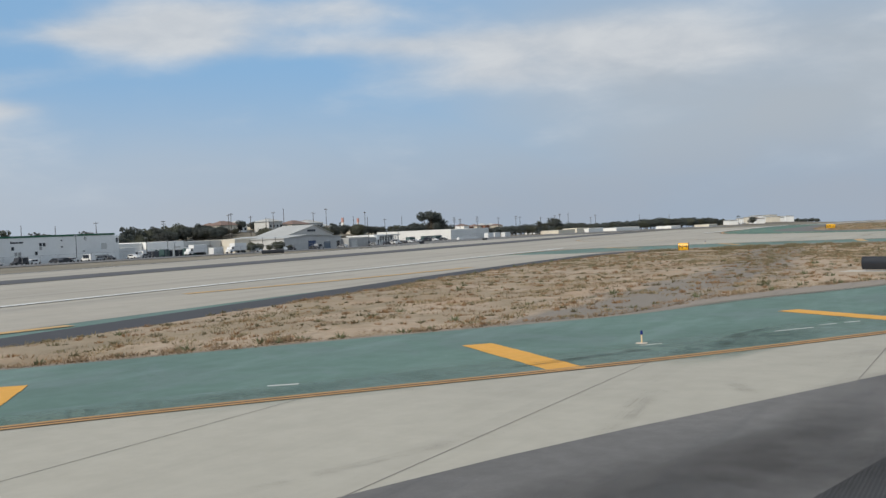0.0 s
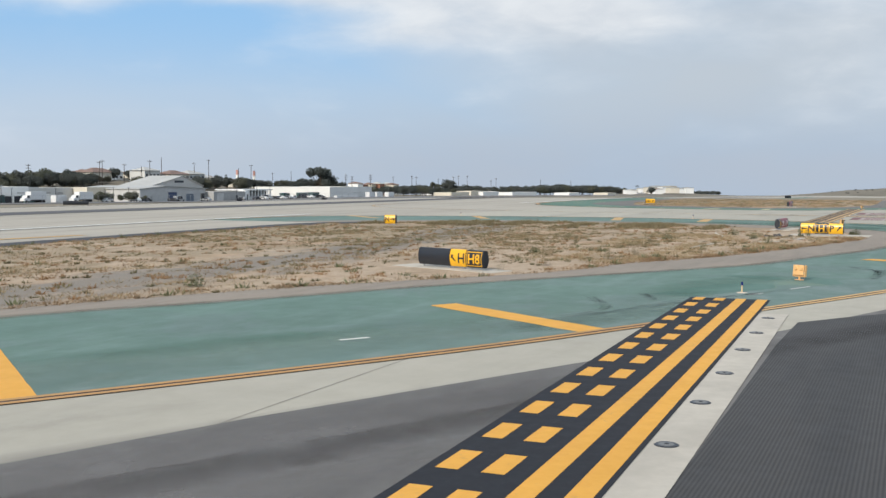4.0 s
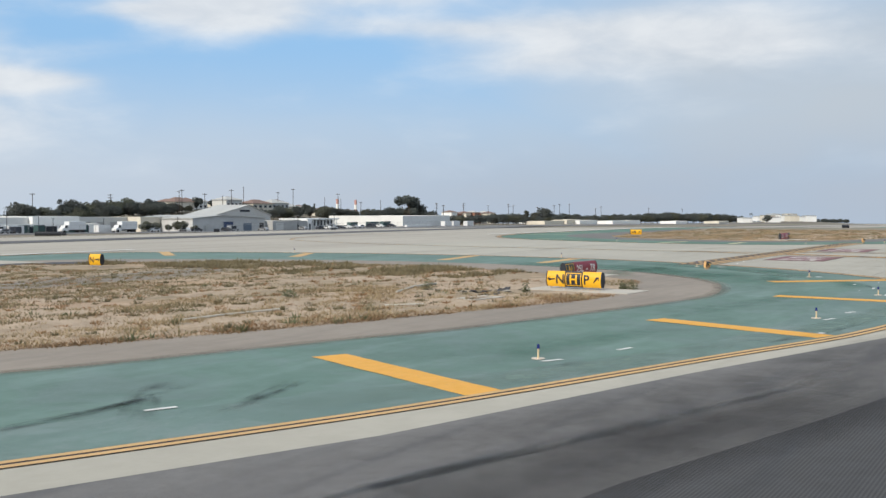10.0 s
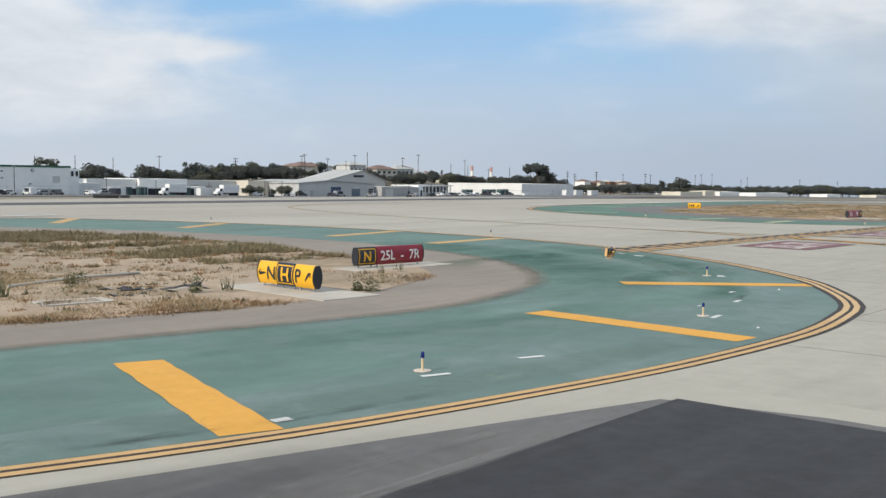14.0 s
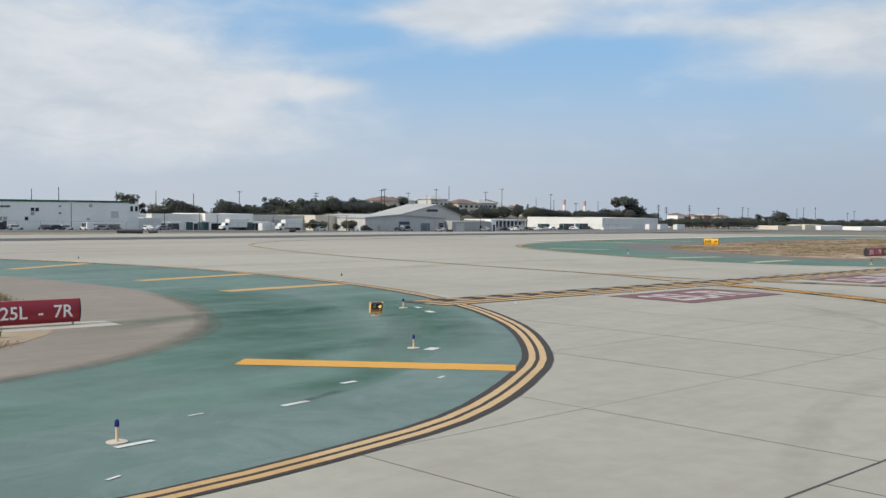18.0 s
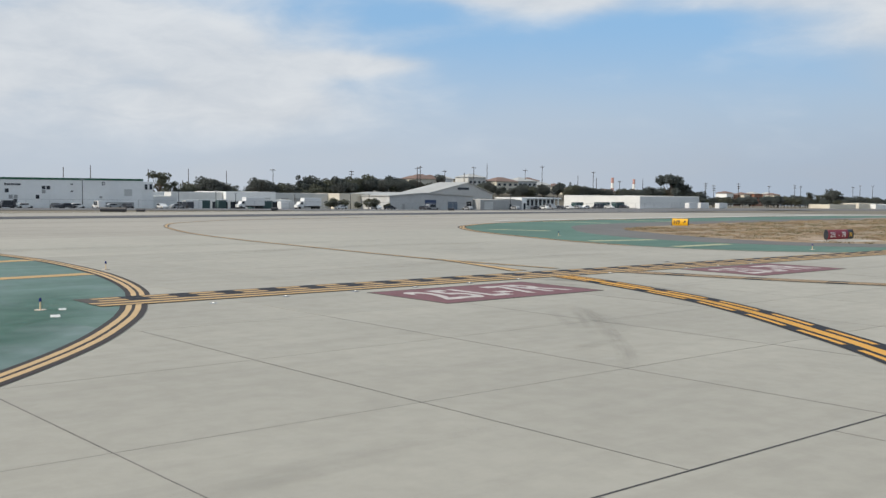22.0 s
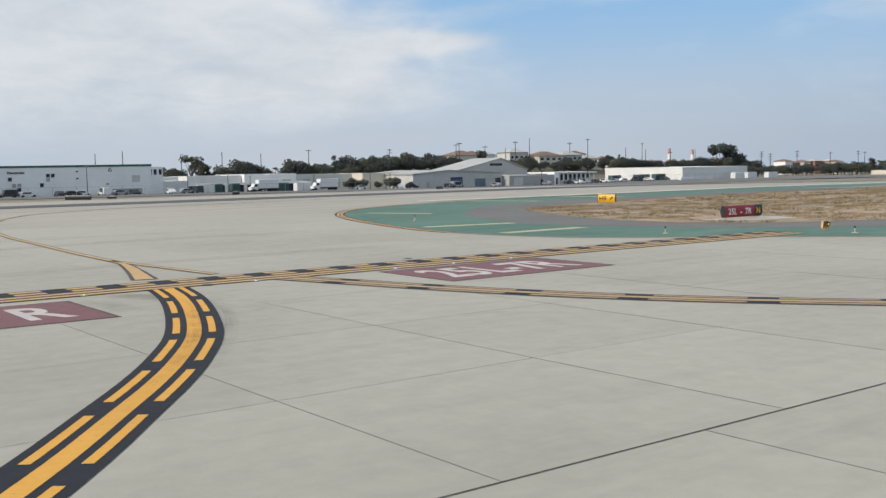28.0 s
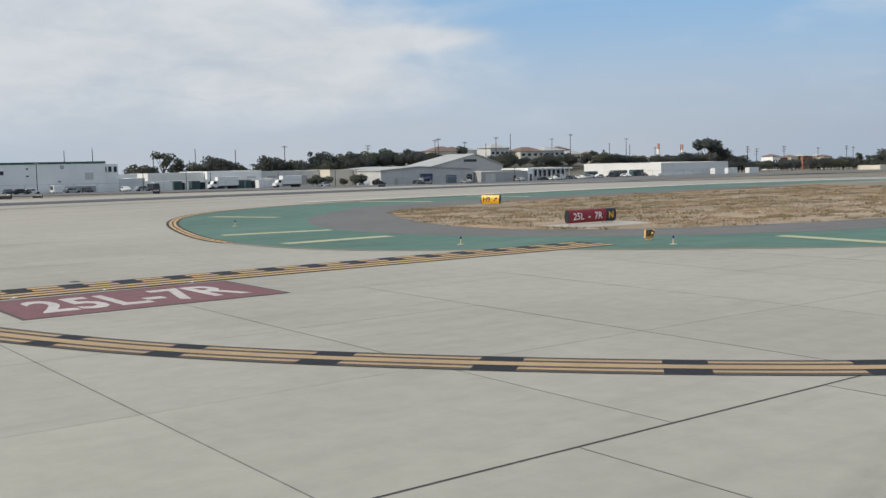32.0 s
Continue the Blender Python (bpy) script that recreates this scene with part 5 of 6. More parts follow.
def tree(name, seed, height, width, style, label, mat=None):
    """A tapered trunk with limbs and a crown of leaf clumps; styles: broad, tall, wispy, palm."""
    rng = random.Random(seed)
    ob = thing(name, label, "tree")
    bm = B()
    low = {"broad": 0.22, "tall": 0.12, "wispy": 0.35, "palm": 0.86, "lobed": 0.25}[style] * height
    cyl(bm, (0, 0, -0.3), (0, 0, low), 0.028 * height * (0.45 if style == "palm" else 1), 0.02 * height * (0.45 if style == "palm" else 1), 7)
    lobes = []
    k = {"broad": 14, "tall": 10, "wispy": 12, "palm": 0, "lobed": 15}[style]
    for i in range(k):
        a = rng.uniform(0, 6.28)
        if style == "tall":
            h = rng.uniform(0.2, 0.9)
            r = width * 0.3 * (1.05 - h)
        elif style == "lobed":
            h = rng.uniform(0.38, 0.9)
            r = width * rng.uniform(0.12, 0.42) * (1.35 - 0.75 * h)
        else:
            h = rng.uniform(0.42, 0.84)
            r = width * rng.uniform(0.05, 0.34) * (1.25 - 0.6 * h)
        p = (r * math.cos(a), r * math.sin(a), h * height)
        s = width * {"broad": 0.2, "tall": 0.15, "wispy": 0.13, "lobed": 0.115}[style] * rng.uniform(0.7, 1.25)
        lobes.append((*p, s, s, s * 0.8))
        cyl(bm, (0, 0, low * rng.uniform(0.7, 1)), (p[0], p[1], p[2]), 0.012 * height, 0.004 * height, 5)
    part("trunk", bm, BARK, ob)
    if style == "palm":
        v, f = [], []
        for i in range(26):
            a, up = rng.uniform(0, 6.28), rng.uniform(-0.5, 0.9)
            for j in range(5):
                q = len(v)
                t0, t1 = j / 5, (j + 1) / 5
                L_ = width * 0.5
                g = lambda t: Vector((math.cos(a) * t * L_, math.sin(a) * t * L_, height * 0.88 + (up * t - 1.1 * t * t) * L_ * 0.8))
                side = Vector((-math.sin(a), math.cos(a), 0)) * 0.16 * L_
                v += [g(t0) - side * (1 - t0), g(t0) + side * (1 - t0), g(t1) + side * (1 - t1), g(t1) - side * (1 - t1)]
                f += [(q, q + 1, q + 2, q + 3)]
    else:
        v, f = clumps(rng, lobes, {"broad": 130, "tall": 90, "wispy": 70, "lobed": 150}[style], width * {"broad": 0.035, "tall": 0.04, "wispy": 0.032, "lobed": 0.024}[style])
    raw("crown", v, f, mat or LEAF, ob)
    return ob


def plant(ob, x, y, scale=1.0, turn=0.0, z=None):
    ob.matrix_basis = Matrix.Translation((x, y, gz(x, y) if z is None else z)) @ Matrix.Rotation(turn, 4, "Z")
    ob.scale = (scale,) * 3
    return ob


def replant(ob, x, y, scale, turn, z=None):
    c = copy_thing(ob, Matrix())
    return plant(c, x, y, scale, turn, z)


# hillside of the town behind the cargo buildings
def hump(name, cx, cy, rx, ry, h, mat, label, n=26):
    v, f = [], []
    for j in range(n + 1):
        for i in range(n + 1):
            u, w = 2 * i / n - 1, 2 * j / n - 1
            x, y = cx + u * rx, cy + w * ry
            k = max(0.0, 1 - u * u) * max(0.0, 1 - w * w)
            v.append((x, y, gz(x, y) - 0.3 + h * k * (1 + 0.25 * noise.noise((x * 0.02, y * 0.02, 0)))))
    for j in range(n):
        for i in range(n):
            q = j * (n + 1) + i
            f.append((q, q + 1, q + n + 2, q + n + 1))
    ob = raw(name, v, f, mat)
    for p in ob.data.polygons:
        p.use_smooth = True
    return tagged(ob, label, "hill", kind="structure")


SCRUB = material("scrub_hill", (0.20, 0.17, 0.125), (0.15, 0.135, 0.10), 0.15, 0.02, 0.95, patchy=0.5)


def hill_z(x, y):
    u, w = (x - 470) / 150, (y - 428) / 75
    return gz(x, y) - 0.3 + 9.5 * max(0.0, 1 - u * u) * max(0.0, 1 - w * w) * (1 + 0.25 * noise.noise((x * 0.02, y * 0.02, 0)))


hump("hillside", 470, 428, 150, 75, 9.5, SCRUB, "low hill of the town behind the cargo sheds")
hump("far_dunes", 1560, -70, 330, 230, 14, SCRUB, "low scrubby hill far along the runway")
hump("far_rise", 1110, 250, 140, 70, 2.5, SCRUB, "low rise with white houses far off")


def shed(name, label, x0, x1, y0, y1, top, wall, roof=ROOF_G, openings=(), trim=None, category="building", parapet=0.35):
    """A flat-roofed building; openings: (x, width, z, height, material, frame) on the face towards the airfield."""
    base = min(gz(x0, y0), gz(x1, y0), gz(x1, y1)) - 0.2
    ob = thing(name, label, category)
    bm = B()
    t = 0.3
    cuts = sorted(openings)
    box(bm, x0, x1, y1 - t, y1, base, top)
    box(bm, x0, x0 + t, y0, y1 - t, base, top)
    box(bm, x1 - t, x1, y0, y1 - t, base, top)
    box(bm, x0 + t, x1 - t, y0, y0 + t, base, top)
    part("wall", bm, wall, ob)
    bm = B()
    box(bm, x0 + t, x1 - t, y0 + t, y1 - t, top - parapet - 0.2, top - parapet)
    part("roof", bm, roof, ob)
    for x, w, z, h, mat in cuts:
        bm = B()
        box(bm, x - w / 2, x + w / 2, y0 - 0.06, y0 + 0.02, z, z + h)
        d = part("door" if h > 2.2 else "window", bm, mat, ob)
        bm = B()
        for a, b, c, e in ((x - w / 2 - 0.12, x - w / 2, z, z + h), (x + w / 2, x + w / 2 + 0.12, z, z + h), (x - w / 2 - 0.12, x + w / 2 + 0.12, z + h, z + h + 0.12)):
            box(bm, a, b, y0 - 0.12, y0 + 0.02, c, e)
        part("frame", bm, wall, d)
    if trim:
        bm = B()
        for a, b, c, e in ((x0 - 0.1, x1 + 0.1, y0 - 0.12, y0), (x0 - 0.12, x0, y0, y1), (x1, x1 + 0.12, y0, y1)):
            box(bm, a, b, c, e, top - 0.45, top + 0.1)
        part("roof_trim", bm, trim, ob)
    return ob


shed("warehouse", "long white warehouse with a green roof trim", 70, 179, 255, 292, 5.3, WALL_W, trim=TRIM_G,
     openings=[(x, 1.0, z - 0.5, 1.0, GLASS_D) for x, z in ((150.65, 2.7), (151.9, 2.7), (141.0, 1.9), (143.2, -0.8), (149.0, 0.25))]
     + [(x, 1.0, z - 0.5, 1.0, WALL_S) for x, z in ((150.65, 1.65), (142.0, 0.25), (143.3, 0.25))]
     + [(158.3, 0.7, 3.5, 0.35, GLASS_D), (158.3, 0.7, 1.6, 0.35, GLASS_D), (174.5, 2.3, 0.5, 1.9, WALL_G), (172, 8.4, -3.0, 1.75, WALL_S), (166.5, 0.9, -0.1, 0.5, WALL_S)])
ob = thing("wall_lettering", "row of dark letter bars on the warehouse wall", "wall sign")
for k, x in enumerate((140.6, 141.2, 141.7, 142.3, 142.8, 143.4, 143.9, 144.4)):
    bm = B()
    box(bm, x - 0.2, x + 0.2, 254.88, 255.02, 3.3, 3.75 if k else 3.9, 0.01)
    part("letter_bar", bm, SIGN_K, ob)
ob = thing("wall_disc", "round grey and dark emblem on the warehouse wall", "wall sign")
for r_, y_, mat_ in ((0.5, 254.93, SIGN_K), (0.36, 254.90, WALL_G)):
    bm = B()
    cyl(bm, (167.3, y_, 3.95), (167.3, 255.02, 3.95), r_, n=24)
    part("disc", bm, mat_, ob)
# Open bays are flat dark panels: their unlit inside is put in colour.
shed("stair_block", "white block with open square bays beside the warehouse", 179.1, 183.6, 258, 272, 4.6, WALL_W,
     openings=[(179.9, 0.9, 2.4, 1.5, GLASS_D), (181.3, 0.9, 2.4, 1.5, GLASS_D), (182.8, 0.9, 2.4, 1.5, GLASS_D)])
shed("annex", "low pale annex of the warehouse", 183.7, 191.6, 259, 276, 0.45, WALL_P)
shed("annex_block", "small white block beside the annex", 188, 196, 276.5, 284, 1.6, WALL_W)
shed("freight_shed", "long low grey freight shed", 203, 221.7, 286, 301, 1.55, WALL_P)
shed("freight_block", "bright white freight block", 221.9, 241.2, 284, 306, 1.75, WALL_W, openings=[(237.5, 3.4, -3.2, 3.0, WALL_G)])
# Flat dark panels stand for the openings under the lean-to roof.
shed("canopy_row", "long low white lean-to roof in front of the freight shed", 196, 240.2, 272, 280, -0.75, WALL_W, openings=[(x, 5.5, -3.8, 2.4, GLASS_D) for x in (200, 206.5, 213, 219.5, 226, 232.5)])
shed("loading_hall", "long grey loading hall beside the freight block", 241.4, 264.5, 286, 303, 1.35, WALL_G, openings=[(x, 3.2, -3.4, 3.0, WALL_S) for x in (246, 252, 258)])
shed("cream_hall", "cream hall with lamp posts before it", 264.7, 290, 279, 294, 1.35, WALL_C, trim=WALL_C)


def gable(name, label, x0, x1, y0, y1, eave, top, xr, wall, roof, openings=()):
    """A pitched building with its gable end towards the airfield."""
    base = min(gz(x0, y0), gz(x1, y1)) - 0.2
    ob = thing(name, label, "building")
    bm = B()
    prof = [(x0, base), (x1, base), (x1, eave), (xr, top), (x0, eave)]
    a = [bm.verts.new((x, y0, z)) for x, z in prof]
    b = [bm.verts.new((x, y1, z)) for x, z in prof]
    bm.faces.new(a)
    bm.faces.new(b)
    for i in (0, 1, 4):
        bm.faces.new((a[i], a[(i + 1) % 5], b[(i + 1) % 5], b[i]))
    part("wall", bm, wall, ob)
    for xa, za, xb, zb in ((x0 - 0.5, eave - 0.12, xr, top), (xr, top, x1 + 0.5, eave - 0.12)):
        bm = B()
        q = [bm.verts.new((x, y, z + d)) for d in (0.03, 0.28) for x, y, z in ((xa, y0 - 0.5, za), (xb, y0 - 0.5, zb), (xb, y1 + 0.5, zb), (xa, y1 + 0.5, za))]
        for f in ((0, 1, 2, 3), (4, 5, 6, 7), (0, 1, 5, 4), (1, 2, 6, 5), (2, 3, 7, 6), (3, 0, 4, 7)):
            bm.faces.new([q[i] for i in f])
        part("roof", bm, roof, ob)
    for x, w, z, h, mat in openings:
        bm = B()
        box(bm, x - w / 2, x + w / 2, y0 - 0.08, y0 + 0.05, z, z + h)
        d = part("door", bm, mat, ob)
        bm = B()
        for p, r, c, e in ((x - w / 2 - 0.25, x - w / 2, z, z + h), (x + w / 2, x + w / 2 + 0.25, z, z + h), (x - w / 2 - 0.25, x + w / 2 + 0.25, z + h, z + h + 0.25)):
            box(bm, p, r, y0 - 0.14, y0 + 0.05, c, e)
        part("frame", bm, wall, d)
    return ob


gable("hangar", "large grey hangar with a shallow pitched roof", 320.5, 357, 296.3, 314, 1.5, 6.05, 342.5, WALL_F, ROOF_G, [(340, 6.5, 3.1, 1.0, GLASS_D)])
gable("hangar_annex", "low pale grey hangar front with a blue door", 274.2, 314, 262, 294.6, 0.75, 1.75, 289.5, WALL_F, ROOF_G,
      [(293, 5.4, -4.2, 3.6, DOOR_B), (303.8, 4.8, -4.2, 2.9, SLATE_DOOR), (312.0, 2.6, -4.2, 3.0, GLASS_D), (280.5, 1.1, -4.1, 2.1, WALL_S)])
shed("lean_to_shed", "low slate-grey side shed of the hangar", 314.2, 336, 258, 290, -0.5, WALL_S, openings=[(318.5, 4.6, -4.2, 3.0, WALL_G), (330, 1.1, -4.2, 2.1, GLASS_D)])
# A flat dark panel paints in the unlit depth of the open bay.
shed("gate_house", "white gate building with a dark open bay", 336.4, 339, 258, 261.8, -0.2, WALL_W, openings=[(337.7, 1.2, -4.2, 2.4, GLASS_D)])


def canopy_building(x0, x1, y0, y1, top):
    base = gz(x1, y0) - 0.2
    ob = thing("terminal", "small flat-roofed terminal with dark bays under a white roof edge", "building")
    bm = B()
    box(bm, x0 - 1, x1 + 1, y0 - 2, y1, top - 0.5, top)
    part("roof", bm, WALL_W, ob)
    bm = B()
    box(bm, x0, x1, y0 + 1, y1 - 0.5, base, top - 0.5)
    part("wall", bm, WALL_G, ob)
    n = 9
    for i in range(n + 1):
        x = x0 + (x1 - x0) * i / n
        bm = B()
        cyl(bm, (x, y0 - 1.2, base), (x, y0 - 1.2, top - 0.5), 0.25, n=8)
        part("post", bm, WALL_W, ob)
        if i < n:
            bm = B()
            box(bm, x + 0.5, x + (x1 - x0) / n - 0.5, y0 + 0.9, y0 + 1.05, top - 3.2, top - 0.9)
            part("window", bm, GLASS_D, ob)
    bm = B()
    box(bm, x0 - 1, x1 + 1, y0 - 2.2, y0 + 0.5, base, base + 1.6)
    part("parapet", bm, WALL_G, ob)


canopy_building(340, 361, 263, 276, 0.3)
shed("cargo_block", "big plain white cargo building", 414, 458, 262, 307, 1.1, WALL_P)
for x0, x1, y0, top, lab in ((640, 672, 296, -3.6, "long low pale shed"), (690, 722, 292, -3.6, "low white shed"),
                             (676, 700, 296, -3.0, "low pale shed with a light roof"), (742, 800, 288, -4.4, "long low white shed"), (850, 880, 275, -5.6, "low white shed"),
                             (930, 960, 262, -6.3, "low pale industrial building"), (1010, 1030, 250, -6.8, "low white building")):
    shed("industrial_shed", lab + " far along the perimeter", x0, x1, y0, y0 + 14, top, WALL_W if "white" in lab else WALL_C)


def house(x, y, w, d, h, roof_h, wall, roof, label, z=None, wins=4, yaw=0):
    """A house with hipped or pitched roof, eaves and rows of windows."""
    z = hill_z(x, y) if z is None else z
    ob = thing("house", label, "house", Matrix.Translation((x, y, z)) @ Matrix.Rotation(radians(yaw), 4, "Z"))
    bm = B()
    box(bm, -w / 2, w / 2, -d / 2, d / 2, -1.5, h)
    part("wall", bm, wall, ob)
    bm = B()
    e = 0.7
    low = [bm.verts.new(p) for p in ((-w / 2 - e, -d / 2 - e, h), (w / 2 + e, -d / 2 - e, h), (w / 2 + e, d / 2 + e, h), (-w / 2 - e, d / 2 + e, h))]
    r = max(0.1, w / 2 - d / 2)
    up = [bm.verts.new((-r, 0, h + roof_h)), bm.verts.new((r, 0, h + roof_h))]
    bm.faces.new((low[0], low[1], up[1], up[0]))
    bm.faces.new((low[2], low[3], up[0], up[1]))
    bm.faces.new((low[1], low[2], up[1]))
    bm.faces.new((low[3], low[0], up[0]))
    bm.faces.new(low[::-1])
    part("roof", bm, roof, ob)
    floors = max(1, int(h / 2.7))
    for f in range(floors):
        for k in range(wins):
            xx = -w / 2 + w * (k + 0.5) / wins
            bm = B()
            box(bm, xx - w / wins * 0.25, xx + w / wins * 0.25, -d / 2 - 0.07, -d / 2 + 0.02, 0.9 + f * 2.7, 2.2 + f * 2.7)
            part("window", bm, GLASS_D, ob)
    return ob


for a in ((414, 414, 15, 11, 5.2, 2.6, WALL_C, TILE_R, "cream house with a brown-red tiled roof on the hill"),
          (426, 420, 10, 9, 4.6, 2.2, WALL_W, TILE_R, "small white house with a red roof on the hill"),
          (438, 399, 13, 11, 6.9, 2.0, WALL_G, ROOF_G, "grey three-storey house with balconies on the hill"),
          (456, 394, 17, 12, 6.0, 2.4, WALL_C, TILE_R, "cream house with a broad tiled roof on the hill"),
          (474, 396, 15, 12, 6.2, 2.2, WALL_G, ROOF_G, "large grey apartment house on the hill"),
          (497, 404, 12, 10, 3.4, 2.0, WALL_C, ROOF_G, "pale house on the hill"),
          (516, 392, 20, 11, 3.4, 2.0, WALL_C, TILE_R, "long low house with a brown tiled roof on the hill"),
          (548, 396, 14, 10, 3.2, 1.8, WALL_C, TILE_R, "low house with a tiled roof on the hill")):
    house(*a)
rng = random.Random(6)
for k in range(9):
    x, y = 402 + k * 17 + rng.uniform(-4, 4), 424 + rng.uniform(-4, 6)
    house(x, y, rng.uniform(8, 13), 9, rng.uniform(3.4, 5.2), 2.0, rng.choice((WALL_W, WALL_C, WALL_G)), rng.choice((TILE_R, TILE_R, ROOF_G)), "house among trees on the hill behind the sheds", None, 3, rng.uniform(-15, 15))
rng = random.Random(5)
for k in range(8):
    x, y = 670 + k * 8.4 + rng.uniform(-1, 1), 388 + rng.uniform(-6, 6)
    house(x, y, rng.uniform(7, 8.4), 9, rng.uniform(6.0, 7.4), 1.5, (WALL_W, BRICKY, WALL_C, BRICKY)[k % 4], rng.choice((TILE_R, ROOF_G)),
          "townhouse in a brown and white row far off", gz(x, y) + 1.8, 3)
for k in range(9):
    x, y = 745 + k * 26 + rng.uniform(-8, 8), 366 + rng.uniform(-14, 14)
    house(x, y, rng.uniform(8, 13), 9, rng.uniform(3.0, 4.4), 1.6, rng.choice((WALL_W, WALL_C, WALL_G)), rng.choice((TILE_R, ROOF_G)),
          "small house among trees far off", gz(x, y), 3)
for k in range(12):
    x, y = 1008 + k * 16 + rng.uniform(-5, 5), 240 + rng.uniform(-8, 22)
    house(x, y, rng.uniform(10, 15), 10, rng.uniform(5.6, 8.2) if x > 1035 else rng.uniform(3.6, 5), 0.6, rng.choice((WALL_W, WALL_W, WALL_C)), rng.choice((ROOF_G, ROOF_G, TILE_R)), "white hillside house far along the runway", gz(x, y) + rng.uniform(1.2, 2.2), 4, 40)


def chimney(x, y, top):
    ob = thing("chimney_stack", "tall red and white banded chimney of a power plant", "chimney", Matrix.Translation((x, y, gz(x, y))), "chimney stacks")
    h = top - gz(x, y)
    for k in range(5):
        bm = B()
        cyl(bm, (0, 0, h * k / 5), (0, 0, h * (k + 1) / 5), 1.6 - 0.08 * k, 1.6 - 0.08 * (k + 1), 14)
        part("band", bm, (SIGN_W, plain("chimney_red", (0.50, 0.27, 0.23), 0.7))[(k + 1) % 2] if k else SIGN_W, ob)
    return ob


chimney(755, 562, 14.6)
chimney(802, 576, 14.0)


def pole(x, y, top, arms):
    ob = thing("utility_pole", "tall brown wooden utility pole" + (" with cross-arms" if arms else ""), "utility pole", Matrix.Translation((x, y, gz(x, y))), "utility poles")
    h = top - gz(x, y)
    bm = B()
    cyl(bm, (0, 0, -0.5), (0, 0, h), 0.23, 0.15, 7)
    part("shaft", bm, WOOD, ob)
    for k in range(arms):
        bm = B()
        box(bm, -1.35, 1.35, -0.08, 0.08, h - 0.8 - k * 1.5, h - 0.55 - k * 1.5, m=Matrix.Rotation(radians(-20), 4, "Z"))
        arm = part("cross_arm", bm, WOOD, ob)
        for s in (-1.3, -0.7, 0.7, 1.3):
            bm = B()
            c, q = math.cos(radians(-20)), math.sin(radians(-20))
            cyl(bm, (s * c, s * q, h - 0.55 - k * 1.5), (s * c, s * q, h - 0.25 - k * 1.5), 0.07, n=6)
            part("insulator", bm, WALL_G, arm)
    return ob


poles = [(219, 420, 11.2, 0), (231, 420, 12.2, 0), (258, 420, 10.9, 0), (275, 420, 6.2, 0), (278, 420, 11.6, 0), (298, 420, 10.9, 0), (324, 420, 12.6, 1), (372, 420, 12.7, 2),
         (394, 392, 14.5, 1), (396, 392, 15.2, 1), (413, 392, 13.4, 1), (427, 392, 12.2, 0), (434, 392, 15.8, 1), (444, 392, 17.5, 0), (474, 392, 15.1, 1), (488, 392, 17.3, 1),
         (519, 392, 12.2, 0), (533, 392, 14.9, 1), (536, 392, 11.2, 0), (558, 392, 9.7, 1), (581, 392, 11.1, 0), (612, 366, 9.1, 3), (621, 366, 7.7, 3), (649, 366, 9.2, 3),
         (686, 366, 8.0, 1), (719, 366, 8.8, 2), (727, 366, 8.1, 1), (770, 366, 6.8, 1), (802, 366, 8.4, 1), (813, 366, 9.4, 1), (833, 366, 9.6, 1), (891, 366, 5.5, 1), (904, 366, 7.5, 1),
         (960, 340, 6, 1), (1030, 330, 5, 1)]
for x, y, top, arms in poles:
    pole(x, y, top, arms)
for x, y, h in ((159.3, 250, 4.9), (187.6, 250, 3.3), (202.3, 255, 2.2), (252.2, 255, 1.4), (260, 255, 1.3), (213, 262, 1.2), (330, 258, 1.5), (342, 256, 2.0), (352, 256, 2.2), (240, 270, 1.0)):
    ob = thing("lamp_post", "thin dark lamp post before the sheds", "lamp post", Matrix.Translation((x, y, gz(x, y))), "lamp posts")
    bm = B()
    cyl(bm, (0, 0, -0.2), (0, 0, h - gz(x, y)), 0.12, 0.08, 7)
    part("shaft", bm, DARK, ob)
    bm = B()
    box(bm, -0.5, 0.5, -0.15, 0.15, h - gz(x, y), h - gz(x, y) + 0.18, 0.03)
    part("lamp_head", bm, STEEL, ob)

# trees: a few kinds, planted again and again
T_ROUND = plant(tree("tree", 1, 12.0, 15, "broad", "dense dark round-crowned tree behind the sheds"), 284.8, 412)
T_BIG = plant(tree("tree", 2, 19.2, 27, "lobed", "large spreading dark tree standing above the sheds"), 570, 362, 1.0, 0.6)
T_WISP = plant(tree("tree", 3, 16, 13, "wispy", "open wispy eucalyptus tree behind the sheds", LEAF_O), 305, 505)
T_TALL = plant(tree("tree", 4, 13, 6, "tall", "pointed dark conifer among the trees"), 346, 415)
T_PALM = plant(tree("palm_tree", 6, 13, 5.5, "palm", "tall palm tree with a small crown"), 325, 440)
T_LOW = plant(tree("tree", 7, 9, 12, "broad", "low olive-green tree behind the sheds", LEAF_O), 312, 414)
rng = random.Random(11)


def skyline(kinds, x, y, top):
    """Plants a tree so that its crown ends at a given height."""
    ob = rng.choice(kinds)
    z = max(gz(x, y), hill_z(x, y))
    high = {T_ROUND: 12.2, T_LOW: 9.2, T_WISP: 15.5, T_TALL: 12.6, T_BIG: 19.0}[ob]
    replant(ob, x, y, max(0.15, (top - z) / high), rng.uniform(0, 6), z)


